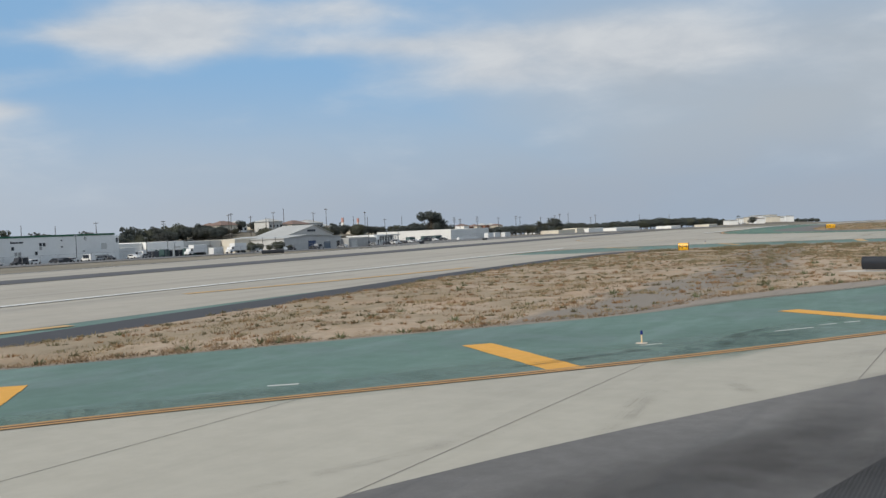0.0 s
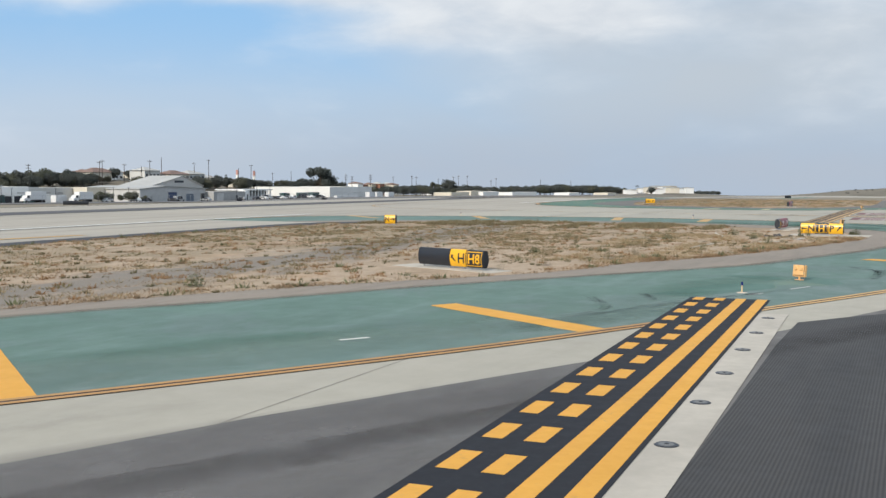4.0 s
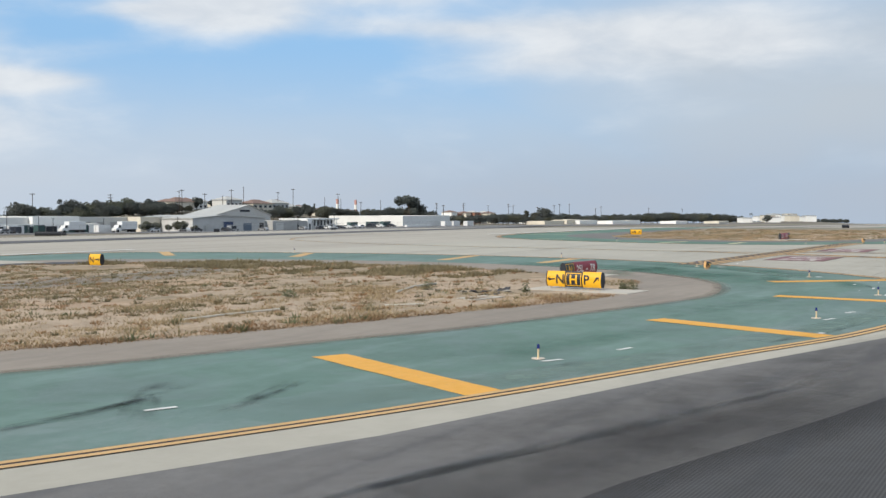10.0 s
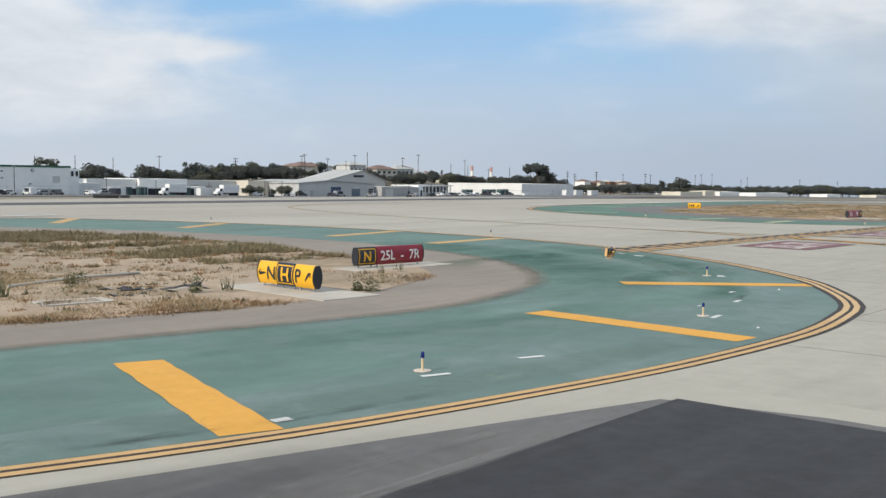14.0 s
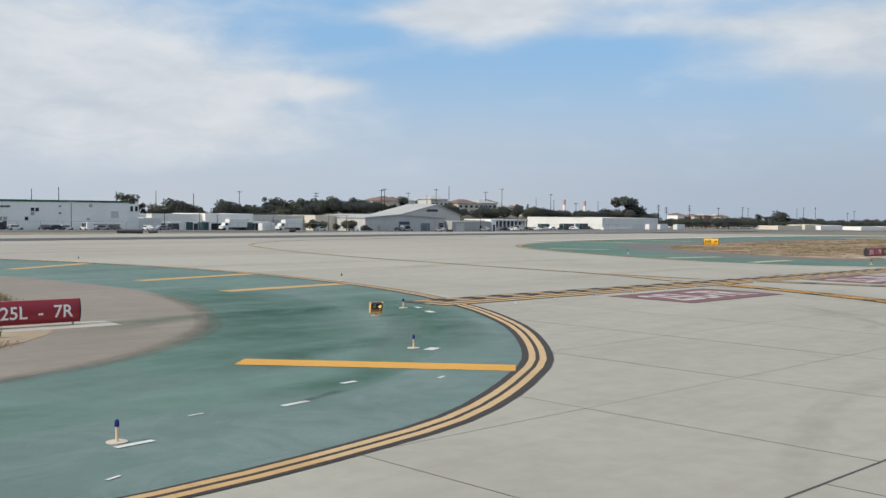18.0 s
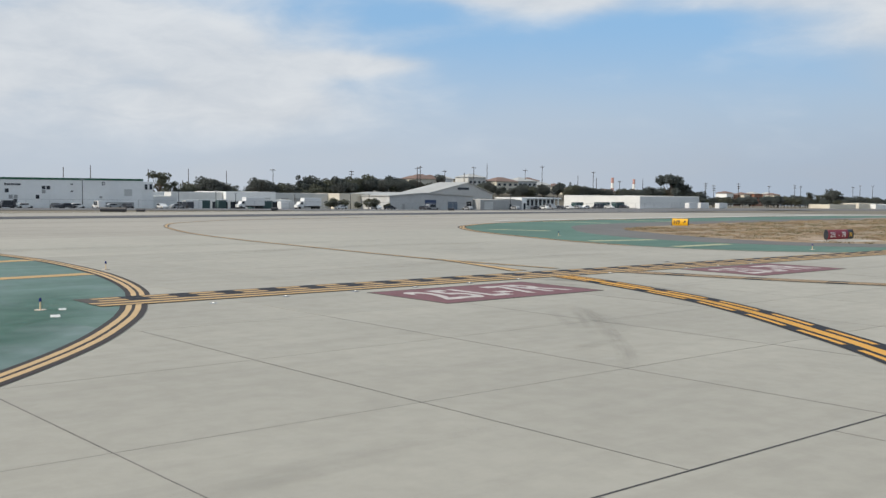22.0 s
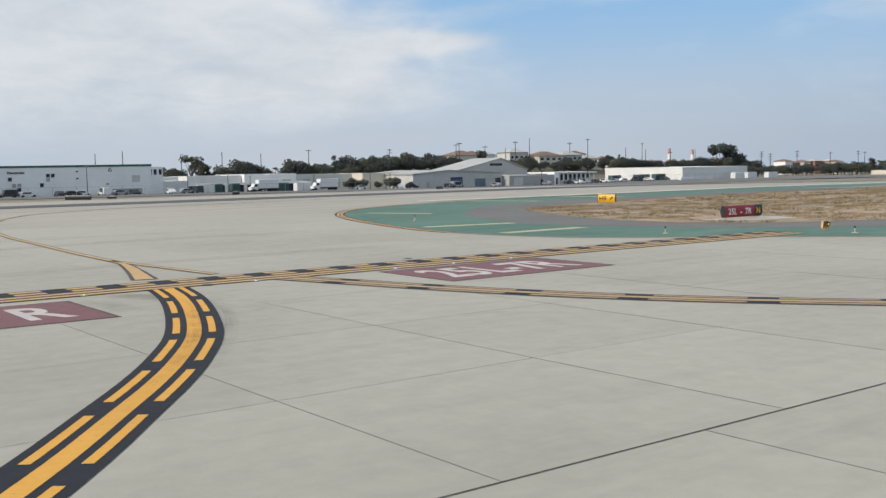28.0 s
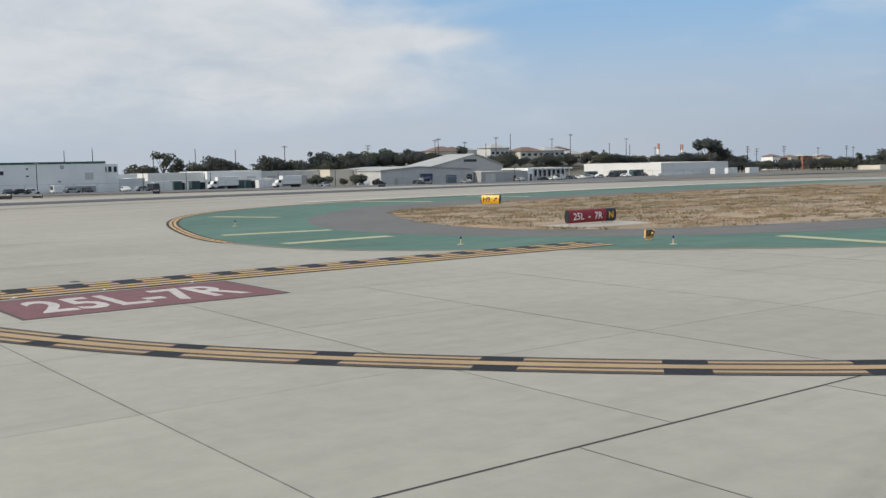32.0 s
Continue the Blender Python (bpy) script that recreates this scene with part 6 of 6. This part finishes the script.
R_, L2, W_, C_ = [T_ROUND, T_ROUND, T_LOW], [T_LOW], [T_WISP], [T_TALL]
for x, top, kinds in ((247.6, 5.4, R_), (253, 4.4, R_), (259.6, 11.2, W_), (266, 6.4, W_), (271, 4.5, L2), (278, 6.0, R_), (284.7, 8.0, R_), (291, 6.2, R_), (300, 4.2, L2), (309.8, 7.8, R_),
                      (317, 6.9, R_), (325, 6.2, R_), (333.5, 11.2, C_), (342, 9.4, R_), (350, 8.8, L2), (357, 9.2, R_), (363.5, 10.0, R_), (372, 9.7, L2), (382.8, 11.4, R_),
                      (391, 10.2, R_), (398, 9.4, L2), (408, 8.4, R_), (415, 7.2, R_), (424, 11.4, R_), (447, 10.6, R_), (488, 9.4, R_), (532, 8.2, R_), (541, 9.4, C_)):
    skyline(kinds, x, 412 + rng.uniform(-3, 4) if x < 430 else 418, top)
for k in range(56):
    x = 326 + k * 1.65 + rng.uniform(-1.5, 1.5)
    skyline(R_, x, rng.uniform(400, 422), rng.uniform(5.5, 8.8) * min(1.0, 0.62 + (x - 320) / 120))
for k in range(60):
    x = 404 + k * 3.5 + rng.uniform(-2, 2)
    skyline(R_, x, rng.uniform(366, 382), rng.uniform(4.2, 7.4) * (1.0 if x < 520 else 0.72))
skyline([T_ROUND], 581, 364, 9.8)
skyline([T_ROUND], 553, 366, 6.0)
for k in range(30):
    skyline(R_, 526 + k * 2.05 + rng.uniform(-1, 1), rng.uniform(311, 324), rng.uniform(-0.6, 0.7))
for x, top, kinds in ((606, 0.6, R_), (614, 1.2, R_), (622, 1.7, R_), (630, 0.4, R_), (649, 4.4, W_), (663, 2.8, W_), (681.6, 5.8, [T_ROUND]), (690, 1.0, L2), (712, 0.6, R_), (721, 1.6, R_), (730, 1.2, R_),
                      (740, 0.6, R_), (750, 0.2, C_), (757, -0.2, R_), (768, -0.8, R_), (780, -1.6, R_), (797, -0.8, R_), (812, -1.2, R_), (838, -1.4, R_), (852, -0.9, R_)):
    skyline(kinds, x, 318 + rng.uniform(-3, 3), top)
for k in range(150):
    t = k / 150
    x = 600 + 560 * t + rng.uniform(-4, 4)
    skyline(R_, x, 312 - 6 * t + rng.uniform(-6, 14), float(np.interp(x, (600, 690, 770, 830, 917, 1000, 1098, 1160), (1.0, 1.2, -0.6, 0.3, 1.6, 1.2, -0.6, -3.0))) + rng.uniform(-2.2, 0.6))
belt_v, belt_f = [], []


def belt_at(kinds, x, y, z, size):
    """Adds one more crown and trunk to the joined distant trees."""
    ob = rng.choice(kinds)
    m = Matrix.Translation((x, y, z)) @ Matrix.Rotation(rng.uniform(0, 6), 4, "Z") @ Matrix.Scale(size, 4)
    for ch in ob.children:
        q = len(belt_v)
        belt_v.extend(m @ w.co for w in ch.data.vertices)
        belt_f.extend(tuple(q + i for i in fc.vertices) for fc in ch.data.polygons)


def belt(kinds, x, y, top):
    """A distant tree whose crown ends at a given height."""
    ob = rng.choice(kinds)
    high = {T_ROUND: 12.2, T_LOW: 9.2, T_WISP: 15.5}[ob]
    belt_at([ob], x, y, gz(x, y), max(0.15, (top - gz(x, y)) / high))


for k in range(85):
    x = 606 + k * 3.4 + rng.uniform(-3, 3)
    tall_ = noise.fractal((x * 0.03, 2.0, 0.0), 0.8, 2.0, 3)
    belt(R_ if k % 5 else W_, x, 322 + rng.uniform(-4, 14), 0.6 - 2.6 * (x - 600) / 290 + 2.6 * tall_ + rng.uniform(-0.8, 0.9))
for k in range(40):
    x = 1100 + k * 9 + rng.uniform(-5, 5)
    belt(R_, x, 300 - k * 1.8 + rng.uniform(-10, 25), -5.6 - k * 0.06 + rng.uniform(-0.8, 0.5))
for k in range(110):
    u, w = rng.uniform(-0.8, 0.5), rng.uniform(-0.9, 0.75)
    x, y = 1560 + u * 330, -70 + w * 230
    z = gz(x, y) - 0.3 + 14 * (1 - u * u) * (1 - w * w) * (1 + 0.25 * noise.noise((x * 0.02, y * 0.02, 0)))
    belt_at([T_LOW], x, y, z - 0.4, rng.uniform(0.10, 0.26))
tagged(raw("far_trees", belt_v, belt_f, LEAF), "belt of hazy dark green trees far along the airfield", "trees", kind="stuff")
for x, y, s in ((332, 470, 0.85), (288, 470, 0.9), (735, 350, 0.75), (745, 356, 0.8), (700, 340, 0.75), (955, 240, 0.8), (1062, 246, 0.62), (1120, 238, 0.72), (1172, 246, 0.72), (1190, 238, 0.7), (1208, 240, 0.68)):
    replant(T_PALM, x, y, s, rng.uniform(0, 6))
skyline([T_ROUND], 998, 236, -1.0)
for x, y, s in ((243.5, 254, 0.40), (246, 254.5, 0.44), (248.6, 254, 0.38), (254.4, 253.5, 0.30), (259, 254, 0.42), (261.6, 254.4, 0.44), (267, 254, 0.26)):
    b_ = replant(T_LOW, x, y, s, rng.uniform(0, 6))
    b_.name, b_["label"], b_["category"] = "bush", "rounded dark green bush before the sheds", "bush"


def wheel(bm, x, y, r=0.34, w=0.22):
    return cyl(bm, (x, y - w / 2, r), (x, y + w / 2, r), r, n=14)


def car(m, paint, label, van=False):
    ob = thing("car", label, "car", m, "parked cars")
    L_, Wd, H = (4.9, 1.95, 2.1) if van else (4.5, 1.8, 1.45)
    bm = B()
    prof = [(-L_ / 2, 0.3), (L_ / 2, 0.3), (L_ / 2, 0.72), (L_ / 2 - 1.1, 0.85), (L_ / 2 - 1.75, H), (-L_ / 2 + (0.15 if van else 0.95), H), (-L_ / 2 + 0.05, 0.9)]
    a = [bm.verts.new((x, -Wd / 2, z)) for x, z in prof]
    b = [bm.verts.new((x, Wd / 2, z)) for x, z in prof]
    bm.faces.new(a)
    bm.faces.new(b)
    for i in range(len(prof)):
        j = (i + 1) % len(prof)
        bm.faces.new((a[i], a[j], b[j], b[i]))
    bmesh.ops.bevel(bm, geom=bm.edges[:], offset=0.07, segments=1, affect="EDGES")
    part("body", bm, paint, ob)
    for s in (-1, 1):
        bm = B()
        box(bm, -L_ / 2 + 0.75, L_ / 2 - 1.6, s * Wd / 2 - 0.02, s * Wd / 2 + 0.02, 0.92, H - 0.12, 0.01)
        part("side_window", bm, GLASS_D, ob)
        for x in (-L_ / 2 + 0.85, L_ / 2 - 0.85):
            bm = B()
            wheel(bm, x, s * (Wd / 2 - 0.1))
            part("wheel", bm, RUBBER_T, ob)
    return ob


def truck(m, label, box_len=6.0, box_mat=None, cab=None):
    ob = thing("box_truck", label, "truck", m)
    bm = B()
    box(bm, -box_len / 2, box_len / 2, -1.2, 1.2, 1.0, 3.6, 0.05)
    part("cargo_box", bm, box_mat or CAR_W, ob)
    bm = B()
    x = -box_len / 2 - 0.15
    prof = [(x, 0.6), (x, 2.5), (x - 1.1, 2.5), (x - 1.5, 1.6), (x - 2.3, 1.4), (x - 2.3, 0.6)]
    a = [bm.verts.new((p, -1.05, z)) for p, z in prof]
    b = [bm.verts.new((p, 1.05, z)) for p, z in prof]
    bm.faces.new(a)
    bm.faces.new(b)
    for i in range(6):
        bm.faces.new((a[i], a[(i + 1) % 6], b[(i + 1) % 6], b[i]))
    part("cab", bm, cab or CAR_W, ob)
    bm = B()
    box(bm, x - 1.2, x - 0.3, -1.08, -1.04, 1.6, 2.3)
    part("side_window", bm, GLASS_D, ob)
    bm = B()
    box(bm, -box_len / 2 - 2, box_len / 2, -0.5, 0.5, 0.6, 1.0)
    part("chassis", bm, DARK, ob)
    for wx in (x - 1.5, box_len / 2 - 1.0, box_len / 2 - 2.1):
        for s in (-1, 1):
            bm = B()
            wheel(bm, wx, s * 1.0, 0.48, 0.3)
            part("wheel", bm, RUBBER_T, ob)
    return ob


def crate(x, y, lx, ly, h, mat, name, label, category):
    ob = thing(name, label, category, at(x, y, 0))
    bm = B()
    box(bm, -lx / 2, lx / 2, -ly / 2, ly / 2, 0.0, h, 0.04)
    part("body", bm, mat, ob)
    n = max(2, int(lx / 1.2))
    for k in range(n):
        bm = B()
        xx = -lx / 2 + lx * (k + 0.5) / n
        box(bm, xx - 0.08, xx + 0.08, -ly / 2 - 0.06, -ly / 2, 0.1, h - 0.1)
        part("rib", bm, mat, ob)
    return ob


cars = [(139, CAR_D), (144, CAR_W), (152, CAR_D), (155.5, CAR_D), (158, CAR_W), (164, CAR_W), (168.5, CAR_S), (172.5, CAR_D), (183, CAR_W), (188, CAR_S), (191, CAR_D), (131, CAR_S),
        (247, CAR_W), (262, CAR_W), (284, CAR_D), (287.5, CAR_S), (268, CAR_D), (305, CAR_S), (342, CAR_D), (347, CAR_W), (351, CAR_S), (357, CAR_D), (362, CAR_W), (367, CAR_S),
        (372, CAR_W), (380, CAR_D), (388, CAR_W), (398, CAR_D), (330, CAR_S)]
for k, (x, p) in enumerate(cars):
    y = 250 + (x - 140) * 0.03
    car(at(x, y, rng.choice((90, 270, 86, 272, 0) if k % 6 else (0, 180))), p, {id(CAR_D): "dark parked car", id(CAR_W): "white parked car", id(CAR_S): "silver parked car"}[id(p)] + " before the buildings", k % 5 == 0)
truck(at(234.5, 252, 0), "white box truck parked before the loading hall", 6.5)
truck(at(213.5, 252, 0), "white box truck parked before the freight shed", 6.5)
crate(228.3, 257, 5.0, 2.4, 2.5, CAR_W, "trailer", "white cargo trailer before the freight shed", "trailer")
crate(196.5, 259, 5.5, 2.4, 2.4, CAR_W, "trailer", "white cargo trailer with a pale side", "trailer")
for x, lx in ((202.2, 2.6), (207.8, 2.6), (219.6, 3.2), (223.6, 4.2), (373, 5), (388.6, 7.5), (399, 6)):
    crate(x, 262, lx, 2.4, 2.6, TARP, "container", "dark green freight container", "container")
for x, y in ((438, 256), (448, 257), (467, 260)):
    crate(x, y - 4, rng.uniform(5, 7), 2.4, rng.uniform(2.0, 2.6), CAR_W, "trailer", "white truck trailer parked in a yard", "trailer")
crate(406, 248, 21, 1.5, 1.0, CAR_W, "barrier", "long low white barrier beside the road", "barrier")
for x0, x1, y in ((100, 345, 246), (345, 520, 243)):
    ob = thing("fence", "long chain-link perimeter fence", "fence")
    n = int((x1 - x0) / 6)
    for k in range(n + 1):
        x = x0 + (x1 - x0) * k / n
        bm = B()
        cyl(bm, (x, y, gz(x, y) - 0.1), (x, y, gz(x, y) + 2.4), 0.05, n=6)
        part("post", bm, STEEL, ob)
    for hz in (0.1, 2.4):
        for k in range(n):
            bm = B()
            xa, xb = x0 + (x1 - x0) * k / n, x0 + (x1 - x0) * (k + 1) / n
            cyl(bm, (xa, y, gz(xa, y) + hz), (xb, y, gz(xb, y) + hz), 0.03, n=4)
            part("rail", bm, STEEL, ob)

# things along the far side of the runway
for x, y, yaw, w, h, mat, lab in ((124.8, 150, -50, 4.8, 0.8, SIGN_K, "long black back of an airfield sign across the runway"), (132.7, 156, -50, 1.7, 0.55, SIGN_K, "small black sign across the runway"),
                                  (140, 121, -50, 1.0, 0.6, SIGN_K, "small dark sign beside the runway"), (185, 128, -50, 1.2, 0.6, SIGN_K, "small dark sign beside the runway"),
                                  (214.6, 22.2, -60, 1.3, 0.6, SIGN_K, "small dark sign back in the far grass")):
    airfield_sign(at(x, y, yaw), [(w, mat, [], None)], lab, h=h)

# ---- weeds on the dirt ----
def weeds(name, outline, n, mat, seed, label, h0, h1, spread, edge_only=0.0, keep=None, fat=1.0, even=False):
    """Low tufts in long patches; each tuft is a handful of leaning blades."""
    r = random.Random(seed)
    xs = [p[0] for p in outline]
    ys = [p[1] for p in outline]
    v, f = [], []
    tries = 0
    while n > 0 and tries < 90000:
        tries += 1
        if r.random() < edge_only:
            k = r.randrange(len(outline) - 1)
            t = r.random()
            x = outline[k][0] + t * (outline[k + 1][0] - outline[k][0]) + r.gauss(0, 0.45)
            y = outline[k][1] + t * (outline[k + 1][1] - outline[k][1]) + r.gauss(0, 0.45)
        else:
            x, y = r.uniform(min(xs), min(max(xs), 186)), r.uniform(min(ys), max(ys))
        if not inside(outline, x, y):
            continue
        if not edge_only and not even and noise.fractal((x * 0.1, y * 0.36, seed % 4), 0.7, 2.0, 3) + r.uniform(-0.2, 0.2) + (0.07 if y > 12 else 0.0) < 0.12:
            continue
        if (keep and not keep(x, y)) or flat_spot(x, y) < 0.06 + 0.3 * r.random():
            continue
        n -= 1
        hh, ww = r.uniform(h0, h1), r.uniform(0.4, 1.0) * spread
        z0 = dirt_z(x, y) - (0.05 if edge_only else 0.0)
        for _ in range(r.randint(16, 26)):
            a, o, t, q = r.uniform(0, 6.28), r.random() ** 0.7, r.uniform(0, 6.28), len(v)
            bx, by, wide = x + math.cos(a) * o * ww * 1.6, y + math.sin(a) * o * ww, (0.014 + 0.12 * hh) * r.uniform(0.7, 1.3) * fat
            tall, lean = hh * (1.15 - 0.7 * o) * r.uniform(0.6, 1.2), r.uniform(0.2, 1.0) * hh
            v += [(bx - math.cos(t) * wide, by - math.sin(t) * wide, z0 - 0.01), (bx + math.cos(t) * wide, by + math.sin(t) * wide, z0 - 0.01),
                  (bx + math.cos(a) * lean, by + math.sin(a) * lean, z0 + tall)]
            f.append((q, q + 1, q + 2))
    return tagged(raw(name, v, f, mat), label, "weeds", kind="stuff")


BROWN = leaf_material("brown_weed", (0.305, 0.222, 0.140), 0.8, 1.15)
OLIVE = leaf_material("olive_weed", (0.235, 0.200, 0.115), 0.8, 1.15)
RUST = leaf_material("rust_grass", (0.315, 0.205, 0.112), 0.8, 1.15)
DIM = leaf_material("dark_weed", (0.185, 0.160, 0.092), 0.8, 1.15)
weeds("dry_weeds", DIRT_A, 1500, STRAW, 21, "tufts of dry straw-coloured weeds on the dirt", 0.04, 0.11, 0.55)
weeds("brown_weeds", DIRT_A, 1100, BROWN, 22, "low brown weeds on the dirt", 0.04, 0.12, 0.6)
weeds("dark_weeds", DIRT_A, 800, DIM, 28, "small dark weeds scattered on the dirt", 0.05, 0.17, 0.17, even=True)
weeds("ochre_weeds", DIRT_A, 1100, RUST, 33, "small rust-coloured dry weeds on the dirt", 0.05, 0.16, 0.22, even=True)
weeds("olive_weeds", DIRT_A, 800, OLIVE, 29, "olive weeds in patches on the dirt", 0.05, 0.16, 0.55)
weeds("green_weeds", DIRT_A, 150, WEED, 23, "scattered green weeds along the dirt edge", 0.12, 0.3, 0.22, 0.6)
weeds("edge_weeds", DIRT_A, 1700, BROWN, 25, "dry weeds growing along the paving edge", 0.06, 0.14, 0.4, 0.97, None, 1.1)
weeds("tall_grass", DIRT_A, 1000, OLIVE, 31, "taller olive grass at the far end of the dirt", 0.10, 0.32, 0.5, 0.0, lambda x, y: x > 41 and y > 9)
weeds("olive_grass", DIRT_A, 1300, OLIVE, 34, "dry olive grass covering the middle of the dirt", 0.04, 0.14, 0.6, 0.0, lambda x, y: x > 14 and y > 8.5 and not (x > 34 and y < 13))
weeds("rust_grass", DIRT_A, 900, RUST, 35, "rust-brown grass along the paving edge", 0.05, 0.13, 0.55, 0.97, lambda x, y: 4 < x < 37 and y < 11)
weeds("low_grass", DIRT_A, 900, STRAW, 36, "pale dry grass near the paving edge", 0.04, 0.13, 0.6, 0.0, lambda x, y: 8 < x < 34 and y < 12)
weeds("far_weeds", DIRT_B, 2400, STRAW, 24, "dry grass on the far island", 0.05, 0.14, 0.6)
weeds("far_brown_weeds", DIRT_B, 2200, BROWN, 26, "low brown weeds on the far island", 0.05, 0.15, 0.7)
weeds("far_olive_weeds", DIRT_B, 1200, OLIVE, 27, "olive grass clumps on the far island", 0.06, 0.2, 0.6)


def shrub(x, y, w, h, seed):
    """A small leafy green bush on the dirt."""
    r = random.Random(seed)
    v, f = [], []
    for _ in range(260):
        d = Vector((r.gauss(0, 1), r.gauss(0, 1), abs(r.gauss(0, 1)))).normalized() * r.random() ** 0.4
        c = Vector((d.x * w / 2, d.y * w / 2, 0.02 + d.z * h * (1 + 0.25 * math.sin(seed + 4 * d.x))))
        a, q = r.uniform(0, 6.28), len(v)
        u = Vector((math.cos(a), math.sin(a), r.uniform(-0.6, 0.8))) * 0.035
        k = Vector((-math.sin(a), math.cos(a), r.uniform(-0.5, 0.9))) * 0.025
        v += [c - u, c + k, c + u, c - k]
        f.append((q, q + 1, q + 2, q + 3))
    ob = raw("shrub", v, f, WEED)
    ob.matrix_basis = at(x, y, 0, dirt_z(x, y) - 0.01)
    tagged(ob, "small leafy green shrub growing from the dirt", "shrub", "green shrubs")


for k, (x, y, w, h) in enumerate(((33.6, 6.3, 0.8, 0.42), (35.1, 2.3, 0.4, 0.5), (39.2, -0.9, 0.6, 0.35), (38.9, -0.6, 0.4, 0.3), (28.0, 9.4, 0.7, 0.35), (46.2, 14.5, 0.9, 0.5), (12.0, 12.4, 0.6, 0.35), (-8.0, 17.2, 0.7, 0.4))):
    shrub(x, y, w, h, k)
for x, y, sc in ((36.0, 1.9, 1.0), (30.4, 4.6, 1.2), (5.5, 9.6, 1.2), (9.8, 8.1, 1.3), (13.0, 7.6, 1.2), (24.6, 3.0, 1.1), (33.4, 6.3, 1.0), (44.6, 2.9, 0.9), (43.4, 2.6, 0.8), (2.4, 10.4, 0.8), (18.0, 5.4, 0.9)):
    r = random.Random(int(x * 10))
    v, f = [], []
    for _ in range(26):
        a, o = r.uniform(0, 6.28), r.random() ** 0.5 * 0.2
        bx, by, hh, t = math.cos(a) * o, math.sin(a) * o, r.uniform(0.25, 0.6), r.uniform(0, 6.28)
        q = len(v)
        v += [(bx - 0.02, by, 0), (bx + 0.02, by + 0.02, 0), (bx + math.cos(t) * hh * 0.35, by + math.sin(t) * hh * 0.35, hh)]
        f.append((q, q + 1, q + 2))
    ob = raw("weed_tuft", v, f, OLIVE if int(x) % 2 else WEED)
    ob.matrix_basis = at(x, y, 0, 0.06)
    ob.scale = (sc,) * 3
    tagged(ob, "upright green weed growing from the dirt", "weed", "green weeds")

# broken paving, a drain cover and an old slab on the dirt
rng = random.Random(3)
for k in range(24):
    bm = B()
    w, d, h = rng.uniform(0.1, 0.34), rng.uniform(0.05, 0.16), rng.uniform(0.02, 0.05)
    box(bm, -w, w, -d, d, 0, h)
    for v in bm.verts:
        v.co.x += rng.uniform(-0.1, 0.1)
        v.co.y += rng.uniform(-0.07, 0.07)
        v.co.z += rng.uniform(-0.03, 0.05)
    dark = k % 4
    ob = part("asphalt_lump" if dark else "concrete_lump", bm, TAR if dark else PAD)
    x, y = 34.6 + rng.uniform(-1.8, 1.8), 3.6 + rng.uniform(-0.9, 0.9)
    ob.matrix_basis = at(x, y, rng.uniform(-30, 30), dirt_z(x, y) - 0.03) @ Matrix.Rotation(rng.uniform(-0.25, 0.25), 4, "Y")
    tagged(ob, "flat broken piece of old dark asphalt on the dirt" if dark else "flat broken piece of pale concrete on the dirt", "rubble", "paving rubble")
drain = thing("drain_cover", "flat concrete drain frame with a dark recessed cover in the dirt", "drain cover", at(31.2, 2.4, -10))
bm = B()
for a, b, c, d in ((-1.0, 1.0, -0.55, -0.35), (-1.0, 1.0, 0.35, 0.55), (-1.0, -0.75, -0.35, 0.35), (0.75, 1.0, -0.35, 0.35)):
    box(bm, a, b, c, d, 0.0, 0.075)
part("frame", bm, PAD, drain)
bm = B()
box(bm, -0.75, 0.75, -0.35, 0.35, 0.0, 0.06)
part("cover", bm, SHOULDER, drain)
for pts in ([(31.6, 6.6), (34.6, 7.6), (37.0, 8.0)], [(19.0, 6.2), (20.6, 6.1), (23.1, 5.75)], [(26.6, 3.8), (27.8, 2.8)]):
    bm = B()
    for a, b in zip(pts, pts[1:]):
        cyl(bm, (*a, dirt_z(*a) + 0.03), (*b, dirt_z(*b) + 0.03), 0.05, 0.05, 8)
    tagged(part("old_pipe", bm, PAD), "old pale pipe lying on the dirt", "pipe", "old pipes")

# ---- the concrete slabs of the taxiway ----
CROSS = material("old_joint_seal", (0.20, 0.185, 0.165), (0.31, 0.285, 0.24), 1.5, 0.4, 0.9)
yj = Y0 + 4 * DY
tagged(ribbon("joint", [(X0, yj), (70, yj), (X1, yj)], -0.023, 0.023, 0.004, SEAL), "broad dark sealed joint in the taxiway concrete", "joint", kind="structure")
for i in range(1, NX):
    for j0, j1, back in ((0, 1, 0.0), (1, 4, 1.8), (4, 7, 0.0)):
        x, ya, yb = X0 + i * DX - back, Y0 + j0 * DY + 0.03, Y0 + j1 * DY - 0.03
        tagged(ribbon("cross_joint", [(x, ya), (x, (ya + yb) / 2), (x, yb)], -0.0105, 0.0105, 0.0035, CROSS), "thin dark sealed joint across the taxiway", "joint", kind="structure")
bm = B()
box(bm, 0.011, DX - 0.011, 0.010, DY - 0.010, -0.08, 0.0)
bmesh.ops.bevel(bm, geom=[e for e in bm.edges if all(v.co.z > -0.01 for v in e.verts)], offset=0.002, segments=1, affect="EDGES")
bmesh.ops.delete(bm, geom=[f for f in bm.faces if f.calc_center_median().z < -0.07], context="FACES")
first = part("slab", bm, SLAB, bed)
first.location = (X0, Y0, 0.0)
for i in range(NX):
    for j in range(NY):
        if i or j > 0:
            ob = new("slab", first.data)
            ob.parent = bed
            ob.location = (X0 + i * DX - (1.8 if 0 < j < 4 and i else 0.0), Y0 + j * DY, random.uniform(-0.0015, 0.001))
